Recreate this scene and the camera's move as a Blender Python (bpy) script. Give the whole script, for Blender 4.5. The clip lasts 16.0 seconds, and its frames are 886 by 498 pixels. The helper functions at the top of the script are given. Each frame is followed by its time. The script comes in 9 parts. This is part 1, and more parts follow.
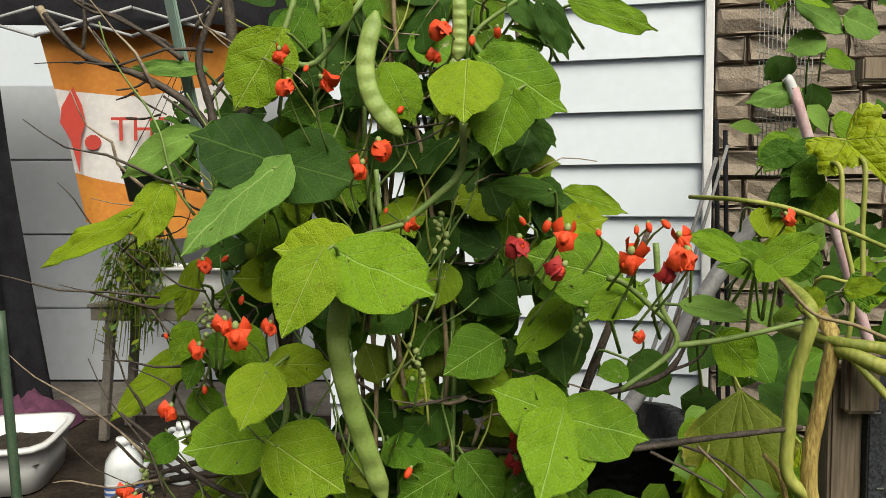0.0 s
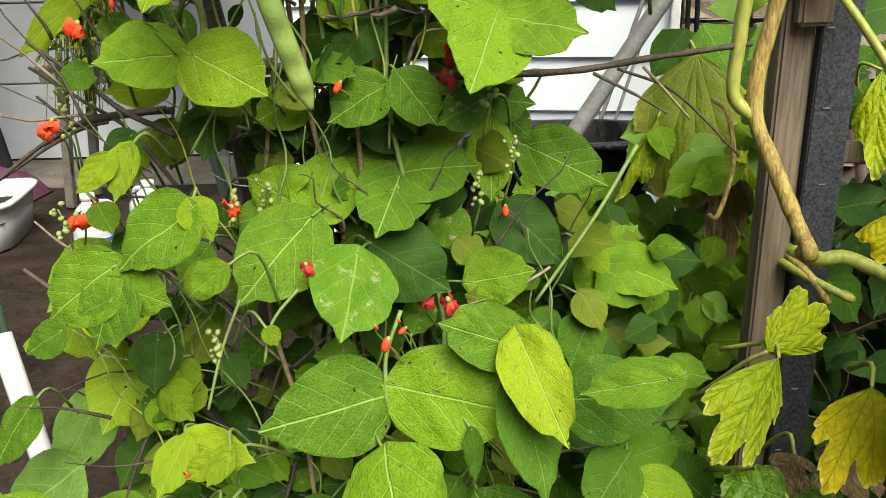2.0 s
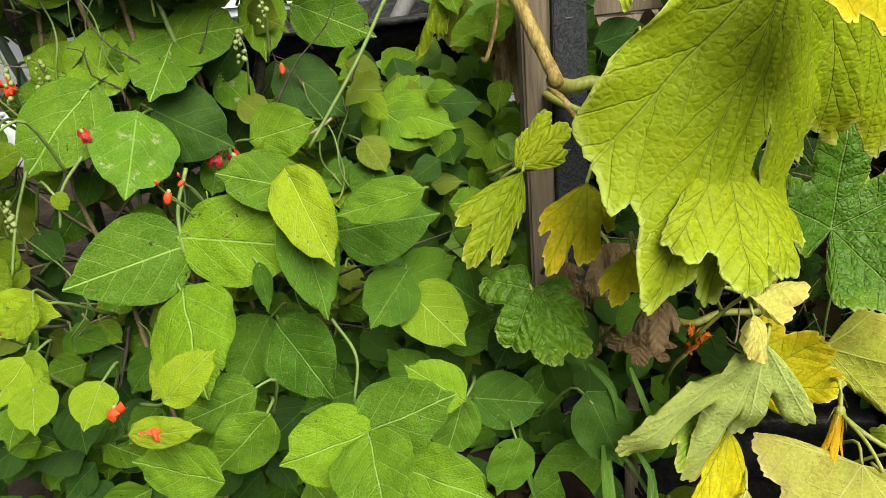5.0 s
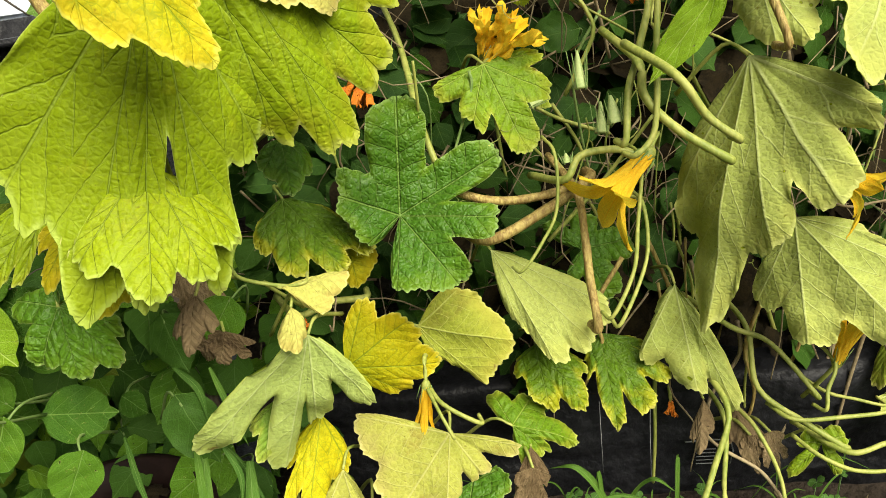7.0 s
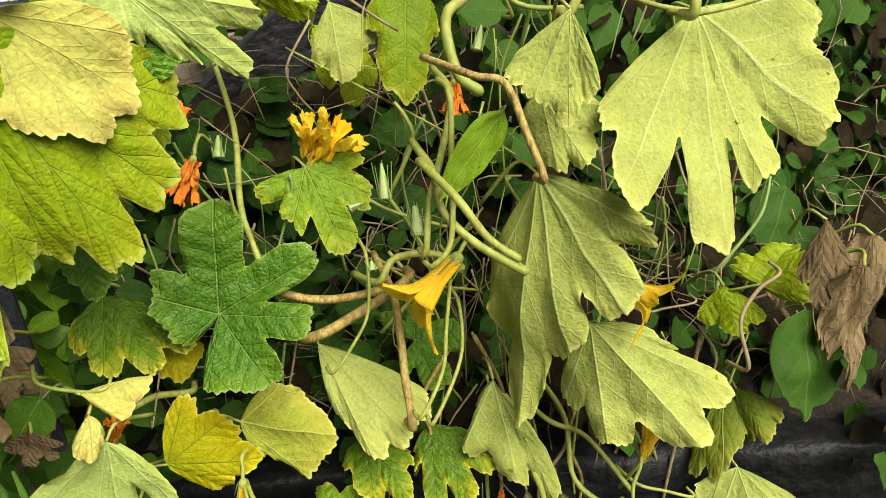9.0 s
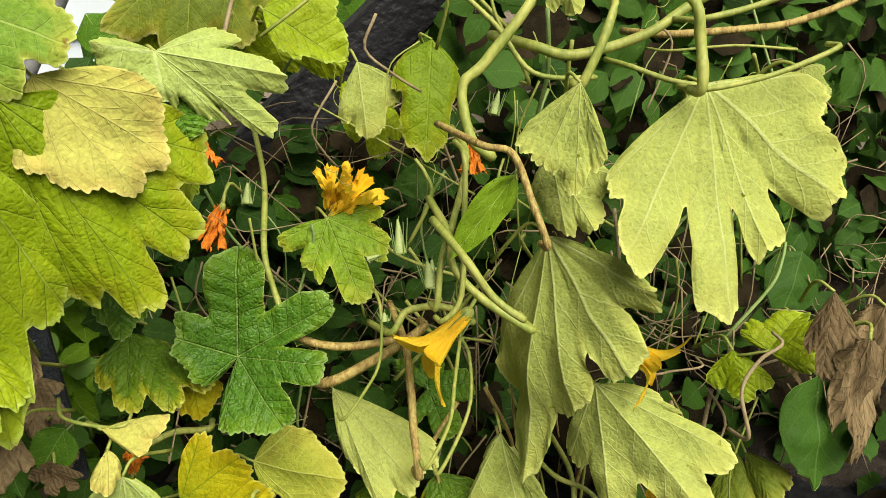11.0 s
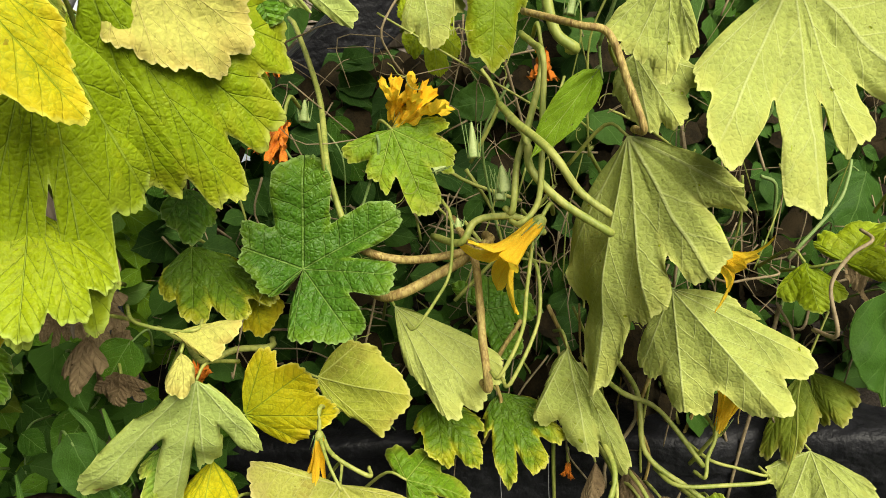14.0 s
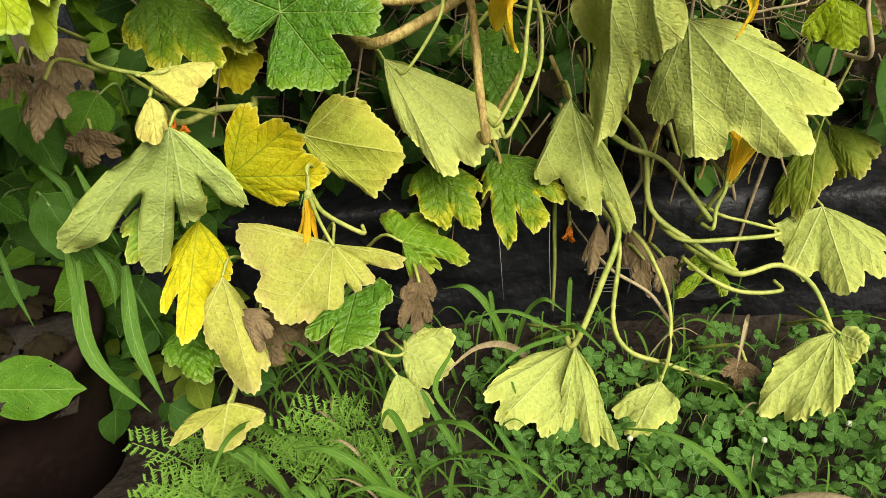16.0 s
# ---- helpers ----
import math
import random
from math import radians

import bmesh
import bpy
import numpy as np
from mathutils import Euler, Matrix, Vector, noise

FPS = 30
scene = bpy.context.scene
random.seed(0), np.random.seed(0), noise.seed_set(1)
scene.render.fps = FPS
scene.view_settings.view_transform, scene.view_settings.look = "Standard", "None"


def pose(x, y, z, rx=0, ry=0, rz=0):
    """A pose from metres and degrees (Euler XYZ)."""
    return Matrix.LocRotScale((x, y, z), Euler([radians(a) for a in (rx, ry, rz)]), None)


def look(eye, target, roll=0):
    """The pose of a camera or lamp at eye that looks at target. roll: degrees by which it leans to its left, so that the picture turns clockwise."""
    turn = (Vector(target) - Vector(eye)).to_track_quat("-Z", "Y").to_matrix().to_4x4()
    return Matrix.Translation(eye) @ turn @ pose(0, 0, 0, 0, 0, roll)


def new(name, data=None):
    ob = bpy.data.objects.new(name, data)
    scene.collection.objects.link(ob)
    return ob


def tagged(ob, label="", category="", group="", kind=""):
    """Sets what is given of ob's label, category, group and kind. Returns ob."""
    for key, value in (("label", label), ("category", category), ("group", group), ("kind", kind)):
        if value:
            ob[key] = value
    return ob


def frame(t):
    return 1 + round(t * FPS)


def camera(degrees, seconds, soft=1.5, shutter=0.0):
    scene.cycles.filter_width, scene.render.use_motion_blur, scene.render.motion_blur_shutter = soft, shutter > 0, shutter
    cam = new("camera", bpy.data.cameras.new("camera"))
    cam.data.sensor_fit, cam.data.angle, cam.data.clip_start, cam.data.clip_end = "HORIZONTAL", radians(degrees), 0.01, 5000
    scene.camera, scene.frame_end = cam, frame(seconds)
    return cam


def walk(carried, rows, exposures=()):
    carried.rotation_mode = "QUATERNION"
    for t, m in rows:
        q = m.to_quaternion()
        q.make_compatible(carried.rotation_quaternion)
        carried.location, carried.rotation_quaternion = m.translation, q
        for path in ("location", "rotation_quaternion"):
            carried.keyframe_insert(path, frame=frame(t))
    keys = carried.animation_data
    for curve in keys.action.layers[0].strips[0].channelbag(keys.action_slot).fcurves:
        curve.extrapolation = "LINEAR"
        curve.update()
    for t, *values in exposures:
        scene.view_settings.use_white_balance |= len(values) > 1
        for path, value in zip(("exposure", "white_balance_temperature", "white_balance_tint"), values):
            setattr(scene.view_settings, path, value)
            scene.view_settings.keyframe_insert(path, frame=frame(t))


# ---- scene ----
cam = camera(59.3, 16.0, soft=0.5)
METRES, EYE, TILT, LEAN, TURN = 2.2, 1.53, -3.0, 0.0, 0.0
ROWS = [
    (0.0, 0.0, 0.0, 0.0, -0.0, 0.0, -0.0),
    (0.5, 0.0104, 0.003, -0.0242, -0.99, -2.37, 0.29),
    (1.0, 0.0139, -0.0006, -0.0511, -1.31, -5.42, 0.39),
    (1.5, 0.0189, 0.003, -0.0785, -1.55, -9.61, 0.57),
    (2.0, 0.0241, 0.0116, -0.1079, -1.85, -14.62, 1.2),
    (2.5, 0.023, 0.0092, -0.1169, -2.04, -16.88, 1.29),
    (3.0, 0.0197, 0.0013, -0.1278, -2.18, -18.01, 1.29),
    (5.5, 0.1694, -0.0679, -0.1417, -11.52, -22.81, 7.42),
    (6.0, 0.2392, -0.0815, -0.1495, -15.08, -23.58, 8.14),
    (6.5, 0.2992, -0.0988, -0.1527, -16.57, -23.98, 8.02),
    (7.0, 0.3426, -0.1165, -0.1473, -16.51, -24.04, 8.05),
    (7.5, 0.3951, -0.1384, -0.1414, -16.67, -24.06, 8.05),
    (8.0, 0.4227, -0.1475, -0.1313, -17.46, -23.77, 6.79),
    (8.5, 0.4434, -0.1523, -0.12, -17.8, -22.98, 6.34),
    (9.0, 0.4391, -0.144, -0.1108, -20.03, -21.69, 6.04),
    (9.5, 0.4566, -0.1034, -0.1039, -21.4, -21.32, 6.01),
    (12.0, 0.4441, -0.1929, -0.0879, -14.07, -17.6, 4.04),
    (12.5, 0.4151, -0.1869, -0.0915, -14.38, -17.44, 3.95),
    (13.0, 0.4099, -0.179, -0.0905, -15.81, -17.14, 3.96),
    (13.5, 0.4052, -0.1626, -0.1143, -16.49, -17.41, 4.35),
    (14.0, 0.3962, -0.1532, -0.1431, -16.75, -20.1, 4.89),
    (14.5, 0.3912, -0.1539, -0.167, -16.97, -23.96, 5.42),
    (15.0, 0.3864, -0.1532, -0.1858, -16.91, -26.94, 5.38),
    (15.5, 0.3929, -0.1486, -0.2008, -16.85, -30.0, 5.44),
    (16.0, 0.3979, -0.142, -0.2121, -17.21, -32.66, 5.99),
]
walk(cam, [(t, pose(0, 0, EYE, TILT, LEAN, TURN) @ pose(METRES * x, METRES * y, METRES * z, 90 + pitch, roll, yaw)) for t, x, y, z, yaw, pitch, roll in ROWS],
     exposures=[(0, -0.04), (0.8, 0.10), (1.5, 0.38), (2.2, 0.68), (3, 0.74), (5.5, 0.5), (7, 0.64), (9, 0.56), (12.5, 0.34), (14.5, 0.54), (16, 0.6)])
# ---- light: a bright overcast sky ----
world = bpy.data.worlds.new("overcast")
scene.world = world
world.use_nodes = True
wn = world.node_tree.nodes
wsky = wn.new("ShaderNodeTexSky")
wsky.sky_type = "NISHITA"
wsky.sun_disc = False
SUN_UP, SUN_TURN = 49.0, 162.0
wsky.sun_elevation, wsky.sun_rotation = radians(SUN_UP), radians(SUN_TURN)
wsky.air_density, wsky.dust_density, wsky.ozone_density = 1.0, 6.0, 0.6
wn["Background"].inputs["Strength"].default_value = 0.046
haze = wn.new("ShaderNodeHueSaturation")
haze.inputs["Saturation"].default_value = 0.35
world.node_tree.links.new(wsky.outputs["Color"], haze.inputs["Color"])
world.node_tree.links.new(haze.outputs["Color"], wn["Background"].inputs["Color"])
sun_data = bpy.data.lights.new("sun", "SUN")
sun_data.energy, sun_data.angle, sun_data.color = 4.8, radians(48), (1.0, 0.95, 0.77)
sun = new("sun", sun_data)
# the sky's sun stands at azimuth SUN_TURN from +y, turning towards +x
sun_way = Vector((math.sin(radians(SUN_TURN)) * math.cos(radians(SUN_UP)), math.cos(radians(SUN_TURN)) * math.cos(radians(SUN_UP)), math.sin(radians(SUN_UP))))
sun.matrix_world = look(sun_way * 20, (0, 0, 0))

# ---- materials ----
class Nodes:
    """A small hand for node trees: m.op("ADD", a, b) links numbers or sockets."""

    def __init__(self, name):
        self.mat = bpy.data.materials.new(name)
        self.mat.use_nodes = True
        self.t = self.mat.node_tree
        self.bsdf = self.t.nodes["Principled BSDF"]

    def node(self, kind, **values):
        n = self.t.nodes.new(kind)
        for key, v in values.items():
            if key in n.inputs:
                self.put(n.inputs[key], v)
        return n

    def put(self, socket, v):
        if isinstance(v, bpy.types.NodeSocket):
            self.t.links.new(v, socket)
        elif isinstance(v, (tuple, list)) and len(v) == 3 and socket.type == "RGBA":
            socket.default_value = (*v, 1)
        else:
            socket.default_value = v

    def op(self, kind, a, b=0.0, c=0.0, clamp=False):
        n = self.t.nodes.new("ShaderNodeMath")
        n.operation, n.use_clamp = kind, clamp
        for s, v in zip(n.inputs, (a, b, c)):
            self.put(s, v)
        return n.outputs[0]

    def step(self, v, lo, hi):
        n = self.node("ShaderNodeMapRange", **{"Value": v, "From Min": lo, "From Max": hi})
        n.interpolation_type = "SMOOTHSTEP"
        return n.outputs[0]

    def mix(self, f, a, b):
        n = self.t.nodes.new("ShaderNodeMix")
        n.data_type = "RGBA"
        self.put(n.inputs[0], f), self.put(n.inputs[6], a), self.put(n.inputs[7], b)
        return n.outputs[2]

    def noise(self, scale, detail=4.0, vec=None, rough=0.55):
        n = self.node("ShaderNodeTexNoise", Scale=scale, Detail=detail, Roughness=rough)
        self.put(n.inputs["Vector"], vec or self.node("ShaderNodeTexCoord").outputs["Object"])
        return n.outputs[0]

    def world_noise(self, scale, detail=4.0):
        return self.noise(scale, detail, self.node("ShaderNodeNewGeometry").outputs["Position"])

    def bump(self, height, strength=0.3, distance=0.01, normal=None):
        n = self.node("ShaderNodeBump", Strength=strength, Distance=distance, Height=height)
        if normal:
            self.put(n.inputs["Normal"], normal)
        return n.outputs[0]

    def done(self, color, rough=0.6, normal=None, metal=0.0, spec=0.5):
        b = self.bsdf.inputs
        self.put(b["Base Color"], color), self.put(b["Roughness"], rough), self.put(b["Metallic"], metal), self.put(b["Specular IOR Level"], spec)
        if normal:
            self.put(b["Normal"], normal)
        return self.mat


def rough_mat(name, a, b, scale=20.0, rough=0.7, bump=0.2, distance=0.004, metal=0.0, spec=0.4, fine=8.0, stretch=None):
    """Two tones mixed by noise at two sizes, with relief."""
    m = Nodes(name)
    vec = m.node("ShaderNodeTexCoord").outputs["Object"]
    if stretch:
        n = m.node("ShaderNodeMapping", Vector=vec)
        n.inputs["Scale"].default_value = stretch
        vec = n.outputs[0]
    big, small = m.noise(scale, 4, vec), m.noise(scale * fine, 3, vec)
    f = m.step(m.op("ADD", m.op("MULTIPLY", big, 0.6), m.op("MULTIPLY", small, 0.4)), 0.36, 0.64)
    rnd = m.node("ShaderNodeObjectInfo").outputs["Random"]
    col = m.mix(m.op("MULTIPLY", rnd, 0.25), m.mix(f, a, b), m.mix(f, tuple(v * 0.6 for v in a), tuple(v * 0.8 for v in b)))
    return m.done(col, m.op("ADD", rough - 0.08, m.op("MULTIPLY", small, 0.16)), m.bump(m.op("ADD", big, m.op("MULTIPLY", small, 0.5)), bump, distance), metal, spec)


def leaf_mat(name, young, old, vein, blotch, kind="bean", blotchy=0.3, gloss=0.42, glow=0.25, relief=0.5, net=0.0, holes=0.0, margin=None, raised=False, spec=0.13):
    """A leaf side: veins from the leaf's own UV plane, blotches, fine network, a worn margin, some light let through."""
    m = Nodes(name)
    uv = m.node("ShaderNodeSeparateXYZ", Vector=m.node("ShaderNodeTexCoord").outputs["UV"])
    x, y = m.op("SUBTRACT", uv.outputs[0], 0.5), m.op("SUBTRACT", uv.outputs[1], 0.0 if kind == "bean" else 0.5)
    ax = m.op("ABSOLUTE", x)
    flat = m.t.nodes.new("ShaderNodeUVMap")
    flat.uv_map = "Flat"
    flat = m.node("ShaderNodeSeparateXYZ", Vector=flat.outputs[0])
    plane = m.node("ShaderNodeCombineXYZ", X=flat.outputs[0], Y=flat.outputs[1], Z=m.op("MULTIPLY", m.node("ShaderNodeObjectInfo").outputs["Random"], 37.0)).outputs[0]
    wob = m.op("MULTIPLY", m.op("SUBTRACT", m.noise(9.0, 2, plane), 0.5), 0.05 if kind == "bean" else 0.022)
    if kind == "bean":
        mid = m.step(ax, 0.016, 0.004)
        s = m.op("ADD", m.op("SUBTRACT", y, m.op("MULTIPLY", m.op("POWER", ax, 1.15), 1.15)), wob)
        saw = m.op("ABSOLUTE", m.op("SUBTRACT", m.op("FRACT", m.op("ADD", m.op("MULTIPLY", s, 3.9), 4.5)), 0.5))
        side = m.op("MULTIPLY", m.step(saw, 0.042, 0.010), m.step(ax, 0.50, 0.32))
        swell = saw
    else:
        r = m.op("SQRT", m.op("ADD", m.op("MULTIPLY", x, x), m.op("MULTIPLY", y, y)))
        a = m.op("ARCTAN2", x, y)
        saw1 = m.op("ABSOLUTE", m.op("SUBTRACT", m.op("FRACT", m.op("ADD", m.op("DIVIDE", a, 0.92), 0.5)), 0.5))
        d1 = m.op("MULTIPLY", m.op("MULTIPLY", saw1, 0.92), r)
        mid = m.step(d1, 0.0085 if raised else 0.0065, 0.002)
        saw = m.op("ABSOLUTE", m.op("SUBTRACT", m.op("FRACT", m.op("MULTIPLY", m.op("ADD", m.op("SUBTRACT", r, m.op("MULTIPLY", d1, 0.8)), wob), 14.0)), 0.5))
        side = m.op("MULTIPLY", m.step(saw, 0.05, 0.012), m.step(r, 0.04, 0.10))
        swell = saw
    vor = m.node("ShaderNodeTexVoronoi", Vector=plane, Scale=30.0)
    vor.feature = "DISTANCE_TO_EDGE"
    fine = m.step(vor.outputs["Distance"], 0.07, 0.0)
    veins = m.op("MAXIMUM", mid, m.op("MULTIPLY", side, 0.6))
    ridges = veins
    veins = m.op("MAXIMUM", veins, m.op("MULTIPLY", fine, 0.30 + net * 0.6))
    rnd = m.node("ShaderNodeObjectInfo").outputs["Random"]
    broad = m.noise(3.2, 3, plane)
    mixed = m.op("ADD", m.op("MULTIPLY", broad, 0.55), m.op("MULTIPLY", rnd, 0.55))
    if kind == "squash":
        mixed = m.op("ADD", m.op("MULTIPLY", mixed, 0.75), m.op("MULTIPLY", r, 0.62))
    tone = m.step(mixed, 0.25, 0.85)
    col = m.mix(tone, old, young)
    spots = m.op("MULTIPLY", m.step(m.noise(5.5, 5, plane, 0.65), 0.56, 0.70), blotchy)
    col = m.mix(spots, col, blotch)
    grain = m.node("ShaderNodeMapRange", Value=m.noise(38.0, 5, plane, 0.7))
    grain.inputs["From Min"].default_value, grain.inputs["From Max"].default_value = 0.3, 0.7
    grain.inputs["To Min"].default_value, grain.inputs["To Max"].default_value = 0.72, 1.22
    lift = m.node("ShaderNodeVectorMath")
    lift.operation = "SCALE"
    m.put(lift.inputs[0], col), m.put(lift.inputs["Scale"], grain.outputs[0])
    col = lift.outputs[0]
    specks = m.op("MULTIPLY", m.step(m.noise(46.0 if kind == "bean" else 34.0, 2, plane), 0.69, 0.74), 0.4 if kind == "bean" else 0.75)
    col = m.mix(specks, col, tuple(v * 0.45 for v in blotch))
    col = m.mix(m.op("MULTIPLY", veins, 0.85), col, vein)
    if margin:
        rim = m.node("ShaderNodeAttribute")
        rim.attribute_name = "rim"
        rim = rim.outputs["Fac"]
        ragged = m.op("ADD", rim, m.op("MULTIPLY", m.op("SUBTRACT", m.noise(9.0, 4, plane), 0.5), 0.7))
        col = m.mix(m.op("MULTIPLY", m.step(ragged, 0.70, 1.06), 0.8), col, margin)
        col = m.mix(m.op("MULTIPLY", m.step(ragged, 1.07, 1.13), 0.85), col, (0.20, 0.11, 0.03))
        col = m.mix(m.op("MULTIPLY", m.step(rim, 0.955, 0.99), 0.55), col, tuple(min(0.75, v * 1.25 + 0.10) for v in margin))
    if holes:
        eaten = m.noise(11.0, 2, plane)
        col = m.mix(m.op("MULTIPLY", m.step(eaten, 0.725 - holes, 0.745 - holes), 0.7), col, (0.22, 0.17, 0.05))
    if raised:
        height = m.op("ADD", m.op("ADD", m.op("MULTIPLY", swell, -0.3), m.op("MULTIPLY", ridges, 0.15)), m.op("MULTIPLY", m.noise(12.0, 3, plane), 0.4))
    else:
        height = m.op("ADD", m.op("SUBTRACT", m.op("MULTIPLY", swell, 0.22 if kind == "bean" else 0.5), m.op("MULTIPLY", ridges, 0.25)), m.op("MULTIPLY", m.noise(12.0, 3, plane), 0.5))
    height = m.op("ADD", height, m.op("MULTIPLY", m.step(vor.outputs["Distance"], 0.0, 0.3), 0.10))
    nor = m.bump(height, min(relief, 1.0), 0.0045 * max(relief, 1.0))
    m.done(col, m.op("ADD", gloss, m.op("MULTIPLY", m.noise(30, 2, plane), 0.2)), nor, 0.0, spec)
    tr = m.node("ShaderNodeBsdfTranslucent", Color=m.mix(0.5, col, tuple(min(1, v * 1.6) for v in young)), Normal=nor)
    mixer = m.node("ShaderNodeMixShader", Fac=glow)
    m.t.links.new(m.bsdf.outputs[0], mixer.inputs[1])
    m.t.links.new(tr.outputs[0], mixer.inputs[2])
    out = mixer.outputs[0]
    if holes:
        gone = m.node("ShaderNodeMixShader", Fac=m.step(eaten, 0.742 - holes, 0.752 - holes))
        m.t.links.new(out, gone.inputs[1])
        m.t.links.new(m.t.nodes.new("ShaderNodeBsdfTransparent").outputs[0], gone.inputs[2])
        out = gone.outputs[0]
    m.t.links.new(out, m.t.nodes["Material Output"].inputs["Surface"])
    return m.mat


BEAN_TOP = leaf_mat("bean_leaf_green", (0.185, 0.330, 0.010), (0.070, 0.165, 0.008), (0.34, 0.54, 0.12), (0.20, 0.27, 0.02), "bean", 0.2, relief=1.0, holes=0.055)
BEAN_UNDER = leaf_mat("bean_leaf_underside", (0.19, 0.34, 0.06), (0.13, 0.26, 0.05), (0.32, 0.45, 0.14), (0.24, 0.30, 0.06), "bean", 0.1, 0.6, holes=0.02)
BEAN_LIME = leaf_mat("bean_leaf_lime", (0.27, 0.38, 0.010), (0.18, 0.31, 0.010), (0.42, 0.54, 0.12), (0.32, 0.34, 0.03), "bean", 0.25, relief=0.9, holes=0.03)
# near-black leaf: truly dark leaves, and shade between others put into the colour
BEAN_DARK_SHADE = leaf_mat("bean_leaf_dark_shade", (0.040, 0.100, 0.010), (0.016, 0.050, 0.006), (0.08, 0.15, 0.03), (0.06, 0.08, 0.015), "bean", 0.15, 0.5, 0.12)
# deeper copy of the green: low leaves' shade mixed into the leaf colour
BEAN_DEEP_SHADE = leaf_mat("bean_leaf_deep_green_shade", (0.085, 0.195, 0.010), (0.040, 0.115, 0.008), (0.20, 0.34, 0.07), (0.12, 0.17, 0.02), "bean", 0.2, 0.44, 0.20, relief=1.0, holes=0.055)
BEAN_OLIVE = leaf_mat("bean_leaf_olive", (0.16, 0.22, 0.018), (0.10, 0.15, 0.014), (0.26, 0.32, 0.06), (0.2, 0.2, 0.03), "bean", 0.3, holes=0.04)
BEAN_MINED = leaf_mat("bean_leaf_mined", (0.120, 0.26, 0.012), (0.065, 0.17, 0.010), (0.24, 0.42, 0.07), (0.46, 0.43, 0.28), "bean", 0.95, holes=0.07)
SQ_GREEN = leaf_mat("squash_leaf_green", (0.105, 0.235, 0.009), (0.052, 0.140, 0.008), (0.16, 0.27, 0.045), (0.14, 0.22, 0.02), "squash", 0.15, 0.36, 0.20, 2.2, margin=(0.13, 0.23, 0.012), spec=0.3)
SQ_GREENY = leaf_mat("squash_leaf_green_yellow_edged", (0.12, 0.215, 0.006), (0.055, 0.125, 0.006), (0.17, 0.27, 0.035), (0.22, 0.26, 0.02), "squash", 0.25, 0.38, 0.22, 2.0, margin=(0.42, 0.40, 0.015), spec=0.25)
SQ_LIME = leaf_mat("squash_leaf_lime_green", (0.20, 0.31, 0.008), (0.11, 0.22, 0.008), (0.30, 0.40, 0.06), (0.28, 0.33, 0.02), "squash", 0.25, 0.40, 0.25, 1.6, margin=(0.33, 0.38, 0.03), spec=0.22)
SQ_MIX = leaf_mat("squash_leaf_yellowing", (0.46, 0.41, 0.006), (0.14, 0.23, 0.006), (0.22, 0.31, 0.02), (0.50, 0.42, 0.012), "squash", 0.5, 0.5, 0.28, 0.9, 0.2, margin=(0.60, 0.47, 0.015))
SQ_GOLD = leaf_mat("squash_leaf_warm_green", (0.25, 0.34, 0.005), (0.17, 0.27, 0.005), (0.24, 0.33, 0.03), (0.27, 0.32, 0.010), "squash", 0.4, 0.42, 0.26, 1.2, 0.1, margin=(0.33, 0.36, 0.015), spec=0.2)
SQ_MIXG = leaf_mat("squash_leaf_yellow_green", (0.30, 0.375, 0.005), (0.235, 0.33, 0.005), (0.27, 0.36, 0.04), (0.36, 0.37, 0.010), "squash", 0.4, 0.44, 0.26, 1.1, 0.1, margin=(0.31, 0.40, 0.02), spec=0.18)
SQ_YELLOW = leaf_mat("squash_leaf_yellow", (0.60, 0.52, 0.010), (0.47, 0.45, 0.010), (0.24, 0.32, 0.02), (0.50, 0.34, 0.03), "squash", 0.4, 0.5, 0.28, 0.8, 0.6, margin=(0.66, 0.52, 0.02))
SQ_UNDER = leaf_mat("squash_leaf_underside", (0.41, 0.46, 0.115), (0.33, 0.39, 0.085), (0.52, 0.57, 0.22), (0.29, 0.31, 0.05), "squash", 0.35, 0.6, 0.25, 1.0, 0.1, margin=(0.45, 0.47, 0.11), raised=True, holes=0.01)
SQ_SPOT = leaf_mat("squash_leaf_spotted_underside", (0.37, 0.39, 0.05), (0.26, 0.30, 0.03), (0.46, 0.48, 0.12), (0.16, 0.12, 0.02), "squash", 0.5, 0.6, 0.25, 1.0, 0.1, margin=(0.42, 0.40, 0.06), raised=True)
SQ_PALE = leaf_mat("squash_leaf_pale_green", (0.40, 0.49, 0.13), (0.32, 0.41, 0.10), (0.50, 0.58, 0.22), (0.24, 0.33, 0.06), "squash", 0.25, 0.5, 0.22, 0.9, 0.05, margin=(0.38, 0.44, 0.10), raised=True)
SQ_LIGHT = leaf_mat("squash_leaf_light_green", (0.22, 0.33, 0.035), (0.13, 0.24, 0.022), (0.32, 0.43, 0.10), (0.30, 0.35, 0.04), "squash", 0.35, 0.48, 0.22, 1.2, 0.1, margin=(0.36, 0.40, 0.06))
SQ_OLIVE = leaf_mat("squash_leaf_olive", (0.18, 0.23, 0.018), (0.10, 0.14, 0.014), (0.22, 0.27, 0.04), (0.20, 0.15, 0.02), "squash", 0.3, 0.5, 0.2, 0.8, margin=(0.26, 0.25, 0.03))
SQ_UNDER_PALE = leaf_mat("squash_leaf_bleached", (0.57, 0.54, 0.14), (0.47, 0.47, 0.10), (0.52, 0.47, 0.14), (0.36, 0.26, 0.06), "squash", 0.35, 0.62, 0.25, 1.0, 0.35, margin=(0.56, 0.46, 0.12), raised=True)
